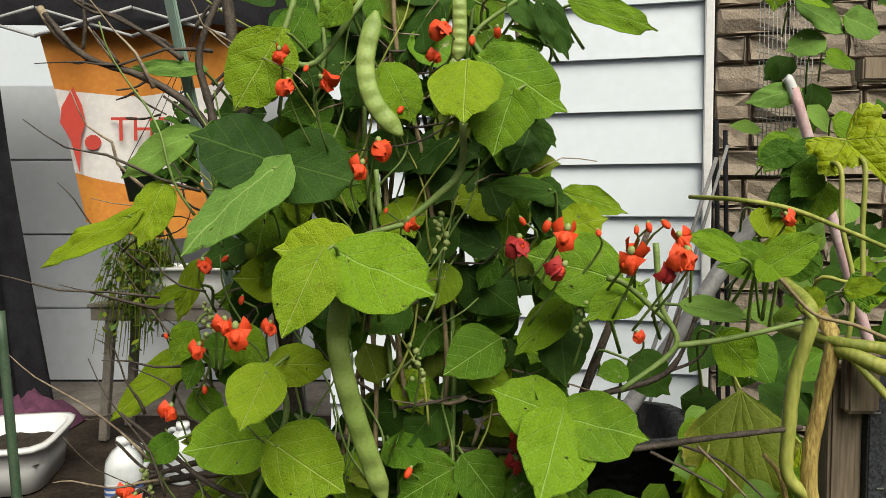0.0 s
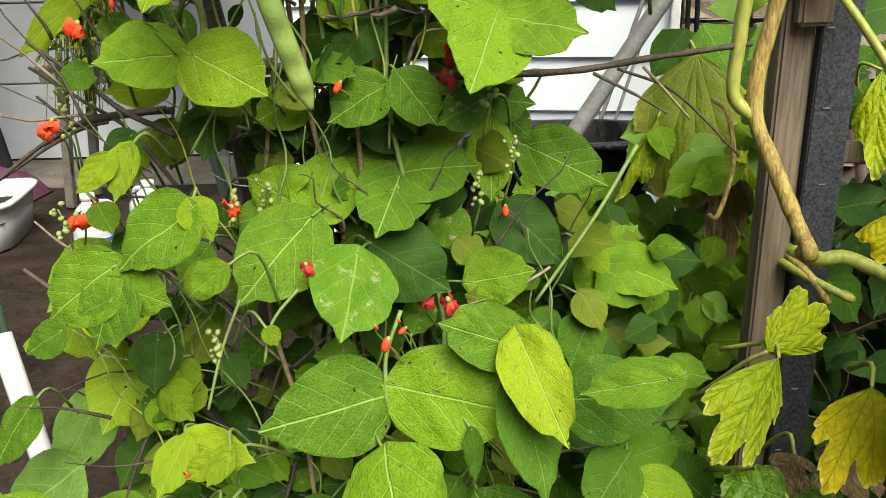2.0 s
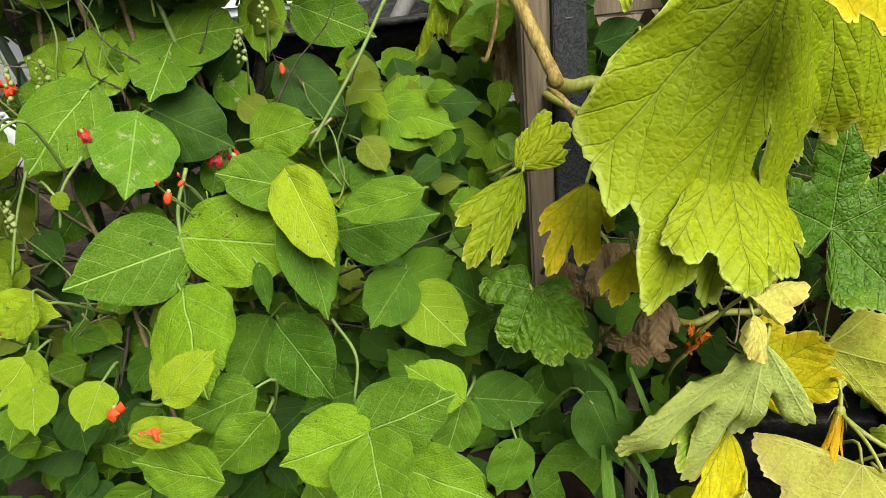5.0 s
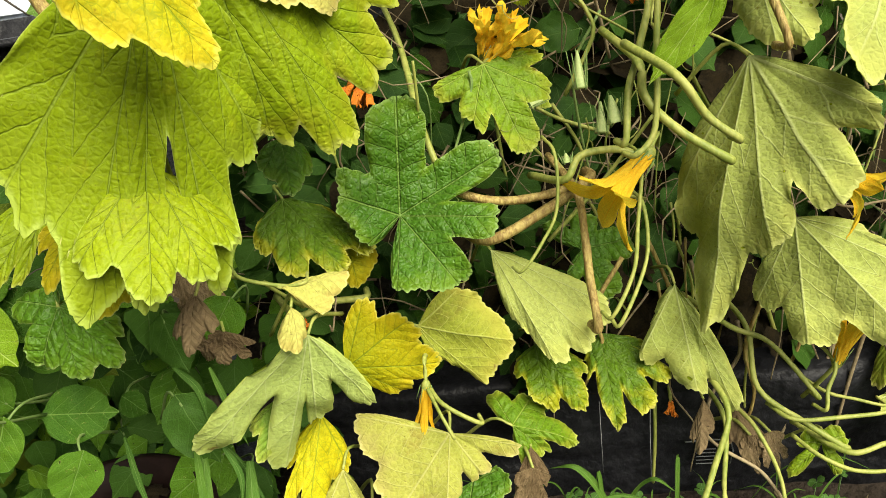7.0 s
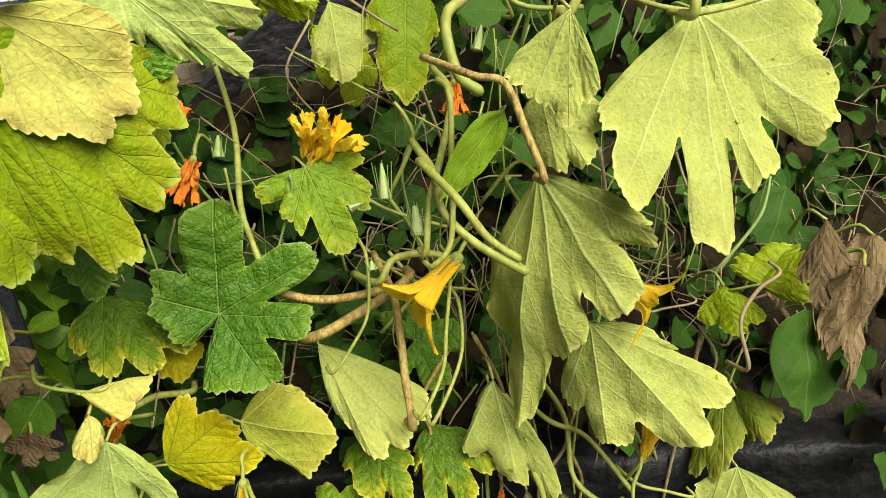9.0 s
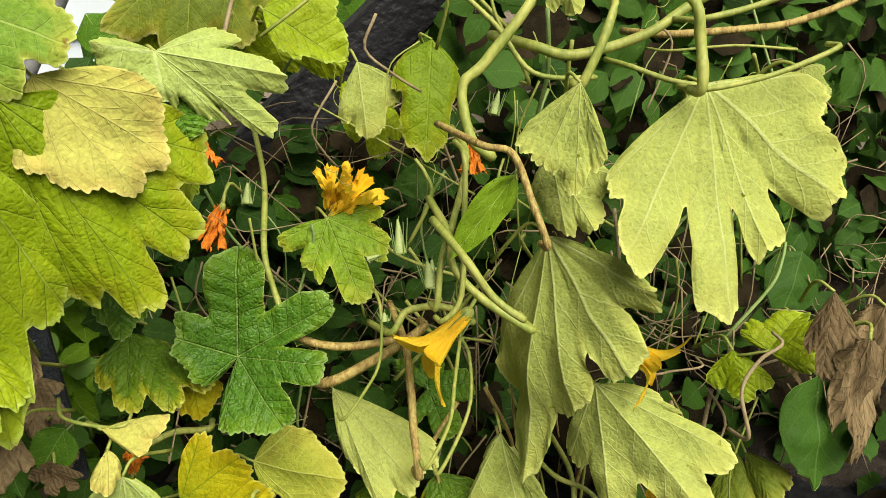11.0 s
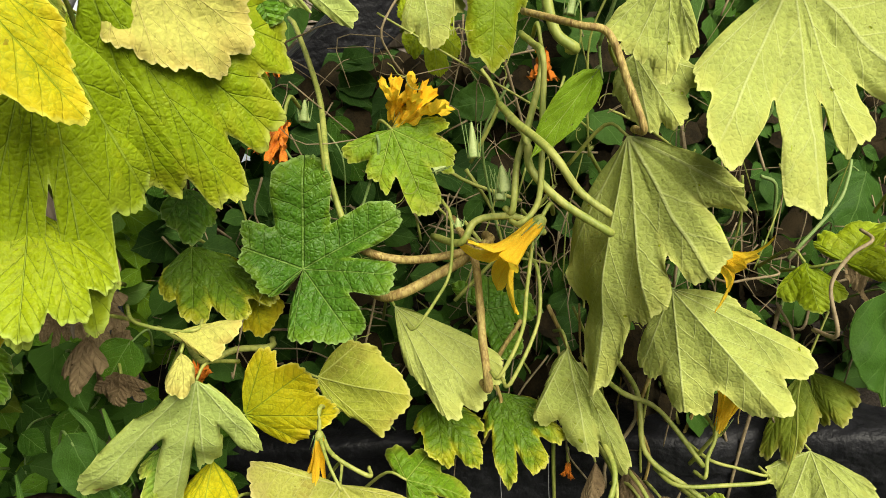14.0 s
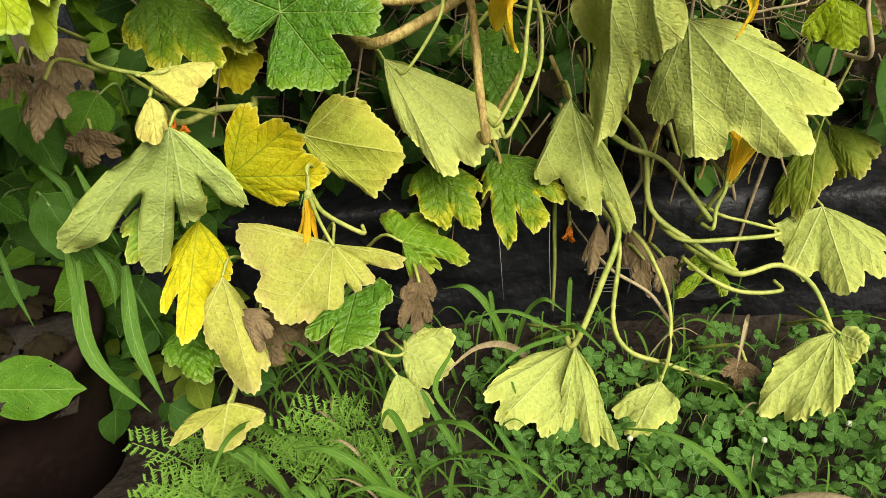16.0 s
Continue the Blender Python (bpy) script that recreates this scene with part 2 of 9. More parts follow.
SQ_TAN = leaf_mat("squash_leaf_tan_underside", (0.44, 0.43, 0.085), (0.34, 0.36, 0.06), (0.50, 0.49, 0.16), (0.24, 0.15, 0.03), "squash", 0.5, 0.62, 0.25, 1.0, 0.2, margin=(0.42, 0.37, 0.11), raised=True)
SQ_DRY = leaf_mat("squash_leaf_dry", (0.26, 0.19, 0.10), (0.12, 0.08, 0.04), (0.22, 0.16, 0.08), (0.05, 0.03, 0.02), "squash", 0.5, 0.75, 0.15, 1.0, 0.0)
# dead leaf brown, taken near black for the shade behind the squash
DEAD_SHADE = rough_mat("dead_leaf_litter_and_shade", (0.010, 0.008, 0.004), (0.028, 0.020, 0.009), 30, 0.9, 0.5, 0.003, spec=0.1)
STEM_GREEN = rough_mat("green_stem", (0.13, 0.22, 0.05), (0.22, 0.30, 0.09), 30, 0.55, 0.2, 0.002)
STEM_PALE = rough_mat("pale_squash_stem", (0.20, 0.25, 0.04), (0.37, 0.38, 0.09), 22, 0.55, 0.3, 0.002, stretch=(1, 1, 0.3))
STEM_OLD = rough_mat("corky_squash_vine", (0.46, 0.36, 0.11), (0.22, 0.14, 0.04), 70, 0.6, 0.8, 0.005, fine=4, stretch=(1, 1, 0.22))
STEM_DRY = rough_mat("dry_stem", (0.20, 0.15, 0.08), (0.33, 0.26, 0.15), 25, 0.8, 0.3, 0.002)
BARK = rough_mat("dark_wet_bark", (0.035, 0.027, 0.022), (0.10, 0.08, 0.065), 35, 0.7, 0.6, 0.004)
BARK_PALE = rough_mat("pale_broken_wood", (0.36, 0.29, 0.20), (0.16, 0.12, 0.09), 25, 0.8, 0.4, 0.003)
POD = rough_mat("bean_pod_green", (0.20, 0.31, 0.065), (0.30, 0.39, 0.11), 14, 0.5, 0.35, 0.003, fine=20)
RED = rough_mat("scarlet_petal", (0.75, 0.045, 0.012), (0.85, 0.10, 0.02), 40, 0.55, 0.3, 0.002)
RED_OLD = rough_mat("withered_red_petal", (0.52, 0.03, 0.025), (0.30, 0.02, 0.03), 40, 0.6, 0.3, 0.002)
ORANGE = leaf_mat("squash_petal", (0.98, 0.68, 0.05), (0.95, 0.50, 0.012), (0.95, 0.40, 0.01), (0.92, 0.36, 0.01), "bean", 0.3, 0.5, 0.4, 0.6)
ORANGE_OLD = rough_mat("withered_squash_petal", (0.85, 0.27, 0.008), (0.62, 0.15, 0.010), 30, 0.6, 0.5, 0.004)
BUD = rough_mat("bud_green", (0.24, 0.32, 0.10), (0.36, 0.42, 0.16), 40, 0.6, 0.2, 0.002)
SIDING = rough_mat("white_siding", (0.70, 0.76, 0.86), (0.65, 0.71, 0.80), 3, 0.5, 0.08, 0.002)
TRIM = rough_mat("white_trim", (0.80, 0.81, 0.84), (0.70, 0.71, 0.74), 6, 0.5, 0.1, 0.002)
def stone_mat():
    m = Nodes("tan_stone")
    big, small = m.world_noise(14, 4), m.world_noise(130, 4)
    rnd = m.node("ShaderNodeObjectInfo").outputs["Random"]
    f = m.step(m.op("ADD", m.op("MULTIPLY", big, 0.6), m.op("MULTIPLY", small, 0.4)), 0.36, 0.64)
    col = m.mix(rnd, m.mix(f, (0.36, 0.30, 0.24), (0.24, 0.195, 0.155)), m.mix(f, (0.30, 0.25, 0.205), (0.19, 0.16, 0.135)))
    return m.done(col, 0.85, m.bump(m.op("ADD", big, m.op("MULTIPLY", small, 0.35)), 0.7, 0.02), 0.0, 0.2)


STONE = stone_mat()
MORTAR = rough_mat("mortar", (0.20, 0.17, 0.14), (0.13, 0.11, 0.09), 20, 0.9, 0.4, 0.004)
DOOR_WHITE = rough_mat("garage_door_paint", (0.62, 0.66, 0.74), (0.55, 0.59, 0.66), 2, 0.5, 0.05, 0.002)
BLACK_CLOTH = rough_mat("black_cloth", (0.010, 0.010, 0.012), (0.018, 0.018, 0.022), 12, 0.9, 0.3, 0.004, spec=0.08)
GREY_BAR = rough_mat("grey_frame_bar", (0.26, 0.26, 0.27), (0.16, 0.16, 0.17), 15, 0.5, 0.1, 0.002)
TRUSS = rough_mat("pale_grey_truss", (0.42, 0.43, 0.45), (0.30, 0.31, 0.33), 15, 0.5, 0.1, 0.002)
BANNER_ORANGE = rough_mat("banner_orange", (0.62, 0.25, 0.035), (0.50, 0.18, 0.03), 4, 0.8, 0.2, 0.004)
BANNER_WHITE = rough_mat("banner_white", (0.68, 0.66, 0.66), (0.58, 0.56, 0.58), 4, 0.8, 0.2, 0.004)
BANNER_RED = rough_mat("banner_red", (0.55, 0.06, 0.04), (0.46, 0.05, 0.04), 8, 0.8, 0.1, 0.002)
WHITE_PLASTIC = rough_mat("white_plastic", (0.74, 0.75, 0.77), (0.66, 0.67, 0.69), 5, 0.35, 0.05, 0.002)
BLUE_LABEL = rough_mat("blue_label", (0.05, 0.10, 0.32), (0.08, 0.14, 0.38), 15, 0.4, 0.05, 0.001)
SOIL = rough_mat("dark_soil", (0.018, 0.013, 0.010), (0.042, 0.031, 0.022), 30, 0.95, 1.0, 0.015, fine=5)
GREY_TABLE = rough_mat("weathered_grey_table", (0.17, 0.15, 0.13), (0.10, 0.09, 0.08), 14, 0.7, 0.3, 0.003)
GREEN_STAKE = rough_mat("dark_green_stake", (0.035, 0.07, 0.04), (0.06, 0.10, 0.06), 20, 0.5, 0.2, 0.002)
TEAL_STAKE = rough_mat("pale_teal_stake", (0.34, 0.48, 0.42), (0.22, 0.32, 0.28), 12, 0.6, 0.3, 0.003, stretch=(1, 1, 0.2))
POST_WOOD = rough_mat("weathered_post_wood", (0.24, 0.19, 0.14), (0.12, 0.095, 0.07), 30, 0.8, 0.6, 0.004, stretch=(1, 1, 0.06))
POST_BOARD = rough_mat("speckled_dark_board", (0.007, 0.008, 0.011), (0.060, 0.068, 0.085), 230, 0.55, 0.5, 0.002, fine=4)
BLACK_PLASTIC = rough_mat("black_plastic_sheet", (0.008, 0.008, 0.010), (0.018, 0.018, 0.021), 6, 0.5, 0.6, 0.02, spec=0.2)
BROWN_POT = rough_mat("dark_brown_pot", (0.010, 0.005, 0.004), (0.017, 0.009, 0.008), 8, 0.6, 0.1, 0.002, spec=0.12)
WIRE = rough_mat("galvanised_wire", (0.42, 0.43, 0.43), (0.28, 0.28, 0.28), 30, 0.45, 0.1, 0.001, metal=0.7)
PINK = rough_mat("faded_pink_plastic", (0.55, 0.33, 0.36), (0.62, 0.48, 0.50), 14, 0.5, 0.1, 0.002)
GRASS = leaf_mat("grass_blade", (0.095, 0.20, 0.022), (0.042, 0.115, 0.014), (0.2, 0.32, 0.08), (0.28, 0.27, 0.09), "bean", 0.15, 0.45)
CLOVER = leaf_mat("clover_leaf", (0.085, 0.19, 0.030), (0.042, 0.12, 0.018), (0.22, 0.36, 0.14), (0.16, 0.24, 0.08), "bean", 0.1, 0.6)
CARROT = leaf_mat("feathery_carrot_green", (0.17, 0.33, 0.035), (0.10, 0.23, 0.025), (0.25, 0.4, 0.08), (0.25, 0.3, 0.05), "bean", 0.1, 0.5)
CLOVER_WHITE = rough_mat("clover_white", (0.55, 0.58, 0.45), (0.40, 0.46, 0.28), 200, 0.8, 0.5, 0.002)
STRAW = rough_mat("dry_straw", (0.30, 0.24, 0.13), (0.18, 0.13, 0.075), 25, 0.85, 0.2, 0.002)
GROUND = rough_mat("damp_earth", (0.014, 0.010, 0.008), (0.044, 0.033, 0.025), 5, 0.95, 1.0, 0.03, fine=9, spec=0.15)
PAVING = rough_mat("stained_concrete", (0.22, 0.20, 0.18), (0.11, 0.095, 0.085), 4, 0.9, 0.5, 0.006, fine=12)
PLUM = rough_mat("plum_fabric", (0.07, 0.02, 0.05), (0.11, 0.035, 0.075), 14, 0.9, 0.3, 0.006)

# ---- building helpers ----
def mesh_of(name, verts, faces, mats, slots=None, uvs=None, smooth=True, flat=None):
    """A mesh from plain data; flat: a second UV map, in the surface's own true proportions."""
    me = bpy.data.meshes.new(name)
    me.from_pydata(verts, [], faces)
    for m in mats if isinstance(mats, (list, tuple)) else [mats]:
        me.materials.append(m)
    if slots:
        me.polygons.foreach_set("material_index", slots)
    if uvs:
        layer = me.uv_layers.new(name="UVMap")
        loops = np.empty(len(me.loops), dtype=np.int32)
        me.loops.foreach_get("vertex_index", loops)
        layer.data.foreach_set("uv", np.asarray(uvs, dtype=np.float32)[loops].ravel())
        me.uv_layers.new(name="Flat").data.foreach_set("uv", np.asarray(flat or uvs, dtype=np.float32)[loops].ravel())
    me.polygons.foreach_set("use_smooth", [smooth] * len(me.polygons))
    me.update()
    return me


def base(name, place, label, category, group="", kind=""):
    """An Empty at a thing's foot, that carries its parts."""
    ob = new(name)
    ob.location = place
    ob.empty_display_size = 0.05
    return tagged(ob, label, category, group, kind)


def put(name, me, parent, m=None, label=""):
    """One mesh as a part of parent (world pose m), or as a thing of its own."""
    ob = new(name, me)
    m = m or Matrix()
    if parent is not None:
        ob.parent = parent
        up, chain = Matrix(), parent
        while chain is not None:
            up, chain = chain.matrix_basis @ up, chain.parent
        ob.matrix_basis = up.inverted() @ m
    else:
        ob.matrix_basis = m
    return tagged(ob, label)


def part(name, bm, material, parent, label="", m=None, smooth=False):
    me = bpy.data.meshes.new(name)
    bm.to_mesh(me)
    bm.free()
    me.materials.append(material)
    me.polygons.foreach_set("use_smooth", [smooth] * len(me.polygons))
    return put(name, me, parent, m, label)


def box_bm(size, at=(0, 0, 0), bevel=0.0, turn=None, segs=2):
    bm = bmesh.new()
    bmesh.ops.create_cube(bm, size=1)
    bmesh.ops.scale(bm, vec=size, verts=bm.verts)
    if bevel:
        bmesh.ops.bevel(bm, geom=bm.edges[:], offset=bevel, segments=segs, affect="EDGES", clamp_overlap=True)
    if turn:
        bmesh.ops.transform(bm, matrix=turn, verts=bm.verts)
    bmesh.ops.translate(bm, vec=at, verts=bm.verts)
    return bm


def smooth_line(points, n=6):
    """A line through points, rounded by Catmull and Rom."""
    p = [Vector(q) for q in points]
    if len(p) < 3:
        return [p[0].lerp(p[-1], i / n) for i in range(n + 1)]
    p = [2 * p[0] - p[1], *p, 2 * p[-1] - p[-2]]
    out = []
    for i in range(1, len(p) - 2):
        for k in range(n):
            t = k / n
            out.append(0.5 * (2 * p[i] + (p[i + 1] - p[i - 1]) * t + (2 * p[i - 1] - 5 * p[i] + 4 * p[i + 1] - p[i + 2]) * t * t
                              + (3 * p[i] - p[i - 1] - 3 * p[i + 1] + p[i + 2]) * t ** 3))
    return out + [p[-2]]


def tube_data(points, r0, r1=None, sides=6, n=6, knobs=0.0, seed=0):
    """Vertices and faces of a tapering, slightly knotted stem along points."""
    line = smooth_line(points, n)
    r1 = r0 if r1 is None else r1
    verts, faces = [], []
    ref = Vector((0.31, 0.52, 0.79))
    for i, p in enumerate(line):
        d = (line[min(i + 1, len(line) - 1)] - line[max(i - 1, 0)]).normalized()
        a = d.cross(ref)
        a = (a if a.length > 1e-3 else d.cross(Vector((1, 0, 0)))).normalized()
        b = d.cross(a)
        r = r0 + (r1 - r0) * i / (len(line) - 1)
        r *= 1 + knobs * noise.noise(Vector((i * 0.7, seed * 3.1, 0)))
        for k in range(sides):
            w = 2 * math.pi * k / sides
            verts.append(p + a * (math.cos(w) * r) + b * (math.sin(w) * r))
    for i in range(len(line) - 1):
        for k in range(sides):
            q = (k + 1) % sides
            faces.append((i * sides + k, i * sides + q, (i + 1) * sides + q, (i + 1) * sides + k))
    faces.append(tuple(range(sides))[::-1])
    faces.append(tuple((len(line) - 1) * sides + k for k in range(sides)))
    return verts, faces


def tube(name, points, r0, r1, mat, parent=None, label="", sides=6, n=6, knobs=0.0):
    v, f = tube_data(points, r0, r1, sides, n, knobs, len(bpy.data.objects))
    return put(name, mesh_of(name, v, f, mat), parent, None, label)


class Pile:
    """Many small pieces joined into one mesh."""

    def __init__(self):
        self.v, self.f, self.uv, self.s = [], [], [], []

    def add(self, verts, faces, uv=None, slot=0):
        k = len(self.v)
        self.v += [tuple(p) for p in verts]
        self.f += [tuple(i + k for i in q) for q in faces]
        self.uv += uv or [(0.5, 0.3)] * len(verts)
        self.s += [slot] * len(faces)

    def mesh(self, name, mats):
        return mesh_of(name, self.v, self.f, mats, self.s, self.uv)


# ---- leaves ----
def two_sided(name, grid_v, grid_f, uv, top, under, thick=0.012):
    """A thin leaf with an upper and a lower skin."""
    nv = len(grid_v)
    pts = np.array([tuple(p) for p in grid_v])
    normal = np.zeros_like(pts)
    for q in grid_f:
        n = np.cross(pts[q[2]] - pts[q[0]], pts[q[-1]] - pts[q[1]]) if len(q) == 4 else np.cross(pts[q[1]] - pts[q[0]], pts[q[2]] - pts[q[0]])
        for i in q:
            normal[i] += n
    if normal[:, 2].sum() < 0:
        normal = -normal
    normal /= np.linalg.norm(normal, axis=1, keepdims=True) + 1e-12
    verts = [tuple(p) for p in pts] + [tuple(p) for p in pts - normal * thick]
    faces = list(grid_f) + [tuple(i + nv for i in q[::-1]) for q in grid_f]
    slots = [0] * len(grid_f) + [1] * len(grid_f)
    return mesh_of(name, verts, faces, [top, under], slots, uv + uv)


def bean_grid(seed, nu=20, nv=14, fold=0.25, arch=0.35, notch=0.11):
    """A broad ovate leaflet, foot at the origin, one long in +y, one wide, face up: verts, faces, uv."""
    rnd = random.Random(seed)
    verts, uv = [], []
    skew = rnd.uniform(-0.14, 0.14)
    bite = [(rnd.uniform(0.2, 0.85), rnd.choice((-1, 1)), rnd.uniform(0.02, 0.05)) for _ in range(2)] if rnd.random() < 0.5 else []
    wide, taper = rnd.uniform(0.27, 0.36), rnd.uniform(0.72, 0.98)
    for i in range(nu + 1):
        u = (i / nu) ** 0.92
        if u < wide:
            w = 0.5 * (1 - ((wide - u) / wide) ** 2.2) ** 0.55 + 0.004
        else:
            q = (u - wide) / (1 - wide)
            w = 0.5 * (1 - q) ** taper * (1 + 0.80 * q - 0.25 * q * q) + 0.004
        if u > 0.86:
            w = min(w, 0.012 + (1 - u) * 0.75)
        for j in range(nv + 1):
            v = 2 * j / nv - 1
            rim = abs(v) ** 6
            x = v * w * (1 + 0.5 * skew * v)
            for at, side, deep in bite:
                if v * side > 0:
                    x -= side * rim * deep * math.exp(-((u - at) / 0.045) ** 2)
            y = u - notch * abs(v) ** 1.3 * (1 - u) ** 5 + skew * 0.5 * u * (1 - u) * v
            x += rim * 0.022 * noise.noise(Vector((u * 7, v * 2, seed)))
            z = fold * (abs(x) ** 1.25) * (1 - 0.5 * u) - arch * (max(u - 0.2, 0)) ** 2 * 0.62
            z += 0.07 * noise.noise(Vector((x * 3.2, y * 3.2, seed * 1.7))) + 0.025 * noise.noise(Vector((x * 9, y * 9, seed))) + 0.06 * rim * noise.noise(Vector((u * 5, v * 3, seed * 2.3)))
            verts.append((x, y, z))
            uv.append((x + 0.5, y))
    faces = []
    for i in range(nu):
        for j in range(nv):
            a = i * (nv + 1) + j
            faces.append((a, a + 1, a + nv + 2, a + nv + 1))
    return verts, faces, uv


def squash_grid(seed, deep=0.5, na=190, nr=10, droop=0.35, crumple=0.06, closed=0.0):
    """A lobed leaf round its stalk at the origin, middle lobe one long towards +y: verts, faces, uv.
    closed: how far the two halves hang together like a shut umbrella."""
    rnd = random.Random(seed)
    lobes = [(0, 1.0, 30), (54, 0.95, 27), (-54, 0.95, 27), (108, 0.84, 30), (-108, 0.84, 30), (150, 0.66, 26), (-150, 0.66, 26)]
    lobes = [(a + rnd.uniform(-6, 6), r * rnd.uniform(0.90, 1.06), w * (1.22 - 0.38 * deep)) for a, r, w in lobes]
    verts, uv = [(0, 0, 0)], [(0.5, 0.5)]
    rim = []
    for k in range(na):
        th = -176 + 352 * k / (na - 1)
        top = max(r * max(0.0, 1 - (abs(th - a) / (w * 1.35)) ** 3) for a, r, w in lobes)
        r = max(top, (0.86 - 0.16 * abs(th) / 180) * (1 - 0.52 * deep))
        r *= min(1.0, 0.12 + ((180 - abs(th)) / 20) ** 0.8)
        tooth = abs((th * 0.16 + 0.3 * math.sin(th * 0.7 + seed)) % 1 - 0.5)
        r *= 0.955 + 0.13 * tooth + 0.05 * noise.noise(Vector((th * 0.05, seed, 0)))
        rim.append((th, r))
    for q in range(1, nr + 1):
        s = (q / nr) ** 0.85
        for th, r in rim:
            a, rr = radians(th), r * s
            x, y = math.sin(a) * rr, math.cos(a) * rr
            z = -droop * rr * rr * 0.9 + 0.05 * rr * math.cos(a * 6.8)
            z += crumple * noise.noise(Vector((x * 3, y * 3, seed))) + 1.1 * crumple * s ** 3 * noise.noise(Vector((x * 8, y * 8, seed + 5)))
            if closed:
                turn = closed * min(1.0, abs(x) * 3.0) * 1.25
                x, z = x * math.cos(turn), z - abs(x) * math.sin(turn)
            verts.append((x, y, z))
            uv.append((math.sin(a) * rr * 0.5 + 0.5, math.cos(a) * rr * 0.5 + 0.5))
    faces = [(0, 1 + k + 1, 1 + k) for k in range(na - 1)]
    for q in range(nr - 1):
        for k in range(na - 1):
            a = 1 + q * na + k
            faces.append((a, a + 1, a + na + 1, a + na))
    return verts, [f[::-1] for f in faces], uv


LEAF_STORE = {}


def bean_mesh(variant, tone):
    key = ("bean", variant, tone)
    if key not in LEAF_STORE:
        rnd = random.Random(variant * 7 + 1)
        v, f, uv = bean_grid(variant + 3, fold=rnd.uniform(-0.15, 0.30), arch=rnd.uniform(0.0, 0.40), notch=rnd.uniform(0.10, 0.22))
        top = {"green": BEAN_TOP, "lime": BEAN_LIME, "dark": BEAN_DARK_SHADE, "deep": BEAN_DEEP_SHADE, "under": BEAN_UNDER, "olive": BEAN_OLIVE, "mined": BEAN_MINED}[tone]
        LEAF_STORE[key] = two_sided("bean_leaf", v, f, uv, top, BEAN_UNDER)
    return LEAF_STORE[key]


def leaf_pose(foot, tip, width, face=(0, -0.85, 0.5), roll=0.0, flat=0.8):
    """Foot and tip in the world, the leaf's face turned as near to face as it can be, then rolled about its midrib."""
    foot, tip = Vector(foot), Vector(tip)
    y = tip - foot
    size = y.length
    y.normalize()
    z = Vector(face)
    z = (z - y * z.dot(y)).normalized()
    x = y.cross(z)
    m = Matrix((x, y, z)).transposed().to_4x4()
    return Matrix.Translation(foot) @ m @ pose(0, 0, 0, 0, roll, 0) @ Matrix.Diagonal((width, size, size * flat, 1))

# ---- ground: garden soil that rises to the yard behind, and on to the horizon ----
def ground_height(x, y):
    s = min(max((y - 1.3) / 1.0, 0), 1)
    return 0.25 * s * s * (3 - 2 * s)


def bed_front(x):
    """The line of the bed's front board over the ground."""
    return 0.90 - 0.385 * (x - 1.1)


def build_ground():
    def axis(mid, near, step):
        a = list(np.arange(mid - near, mid + near, step))
        return [-600, -150, -40, -15, -8] + a + [8, 15, 40, 150, 600]
    xs, ys = axis(0.4, 3.2, 0.1), axis(2.0, 4.5, 0.1)
    verts, faces = [], []
    for y in ys:
        for x in xs:
            near = abs(x) < 6 and abs(y) < 8
            z = ground_height(x, y) + (0.022 * noise.noise(Vector((x * 5, y * 5, 1))) + 0.012 * noise.noise(Vector((x * 17, y * 17, 4))) if near and y < 2.6 else 0)
            verts.append((x, y, z))
    n = len(xs)
    for j in range(len(ys) - 1):
        for i in range(n - 1):
            faces.append((j * n + i, j * n + i + 1, (j + 1) * n + i + 1, (j + 1) * n + i))
    ob = put("ground", mesh_of("ground", verts, faces, GROUND), None)
    tagged(ob, "dark damp garden earth with crumbs and wet patches", "ground", kind="structure")


build_ground()
yard = put("pavement", mesh_of("pavement", [(-9, 4.75, 0.258), (3, 4.75, 0.258), (3, 9, 0.258), (-9, 9, 0.258), (-9, 4.75, 0.2), (3, 4.75, 0.2)],
                               [(0, 1, 2, 3), (4, 5, 1, 0)], PAVING, smooth=False), None)
tagged(yard, "stained grey-brown concrete strip before the garage door", "pavement", kind="structure")


# ---- house: white siding, stone facing, garage ----
HOUSE = pose(1.06, 3.10, 0.0, 0, 0, -14.0)  # x along the wall to the right, y into the house, foot of the corner


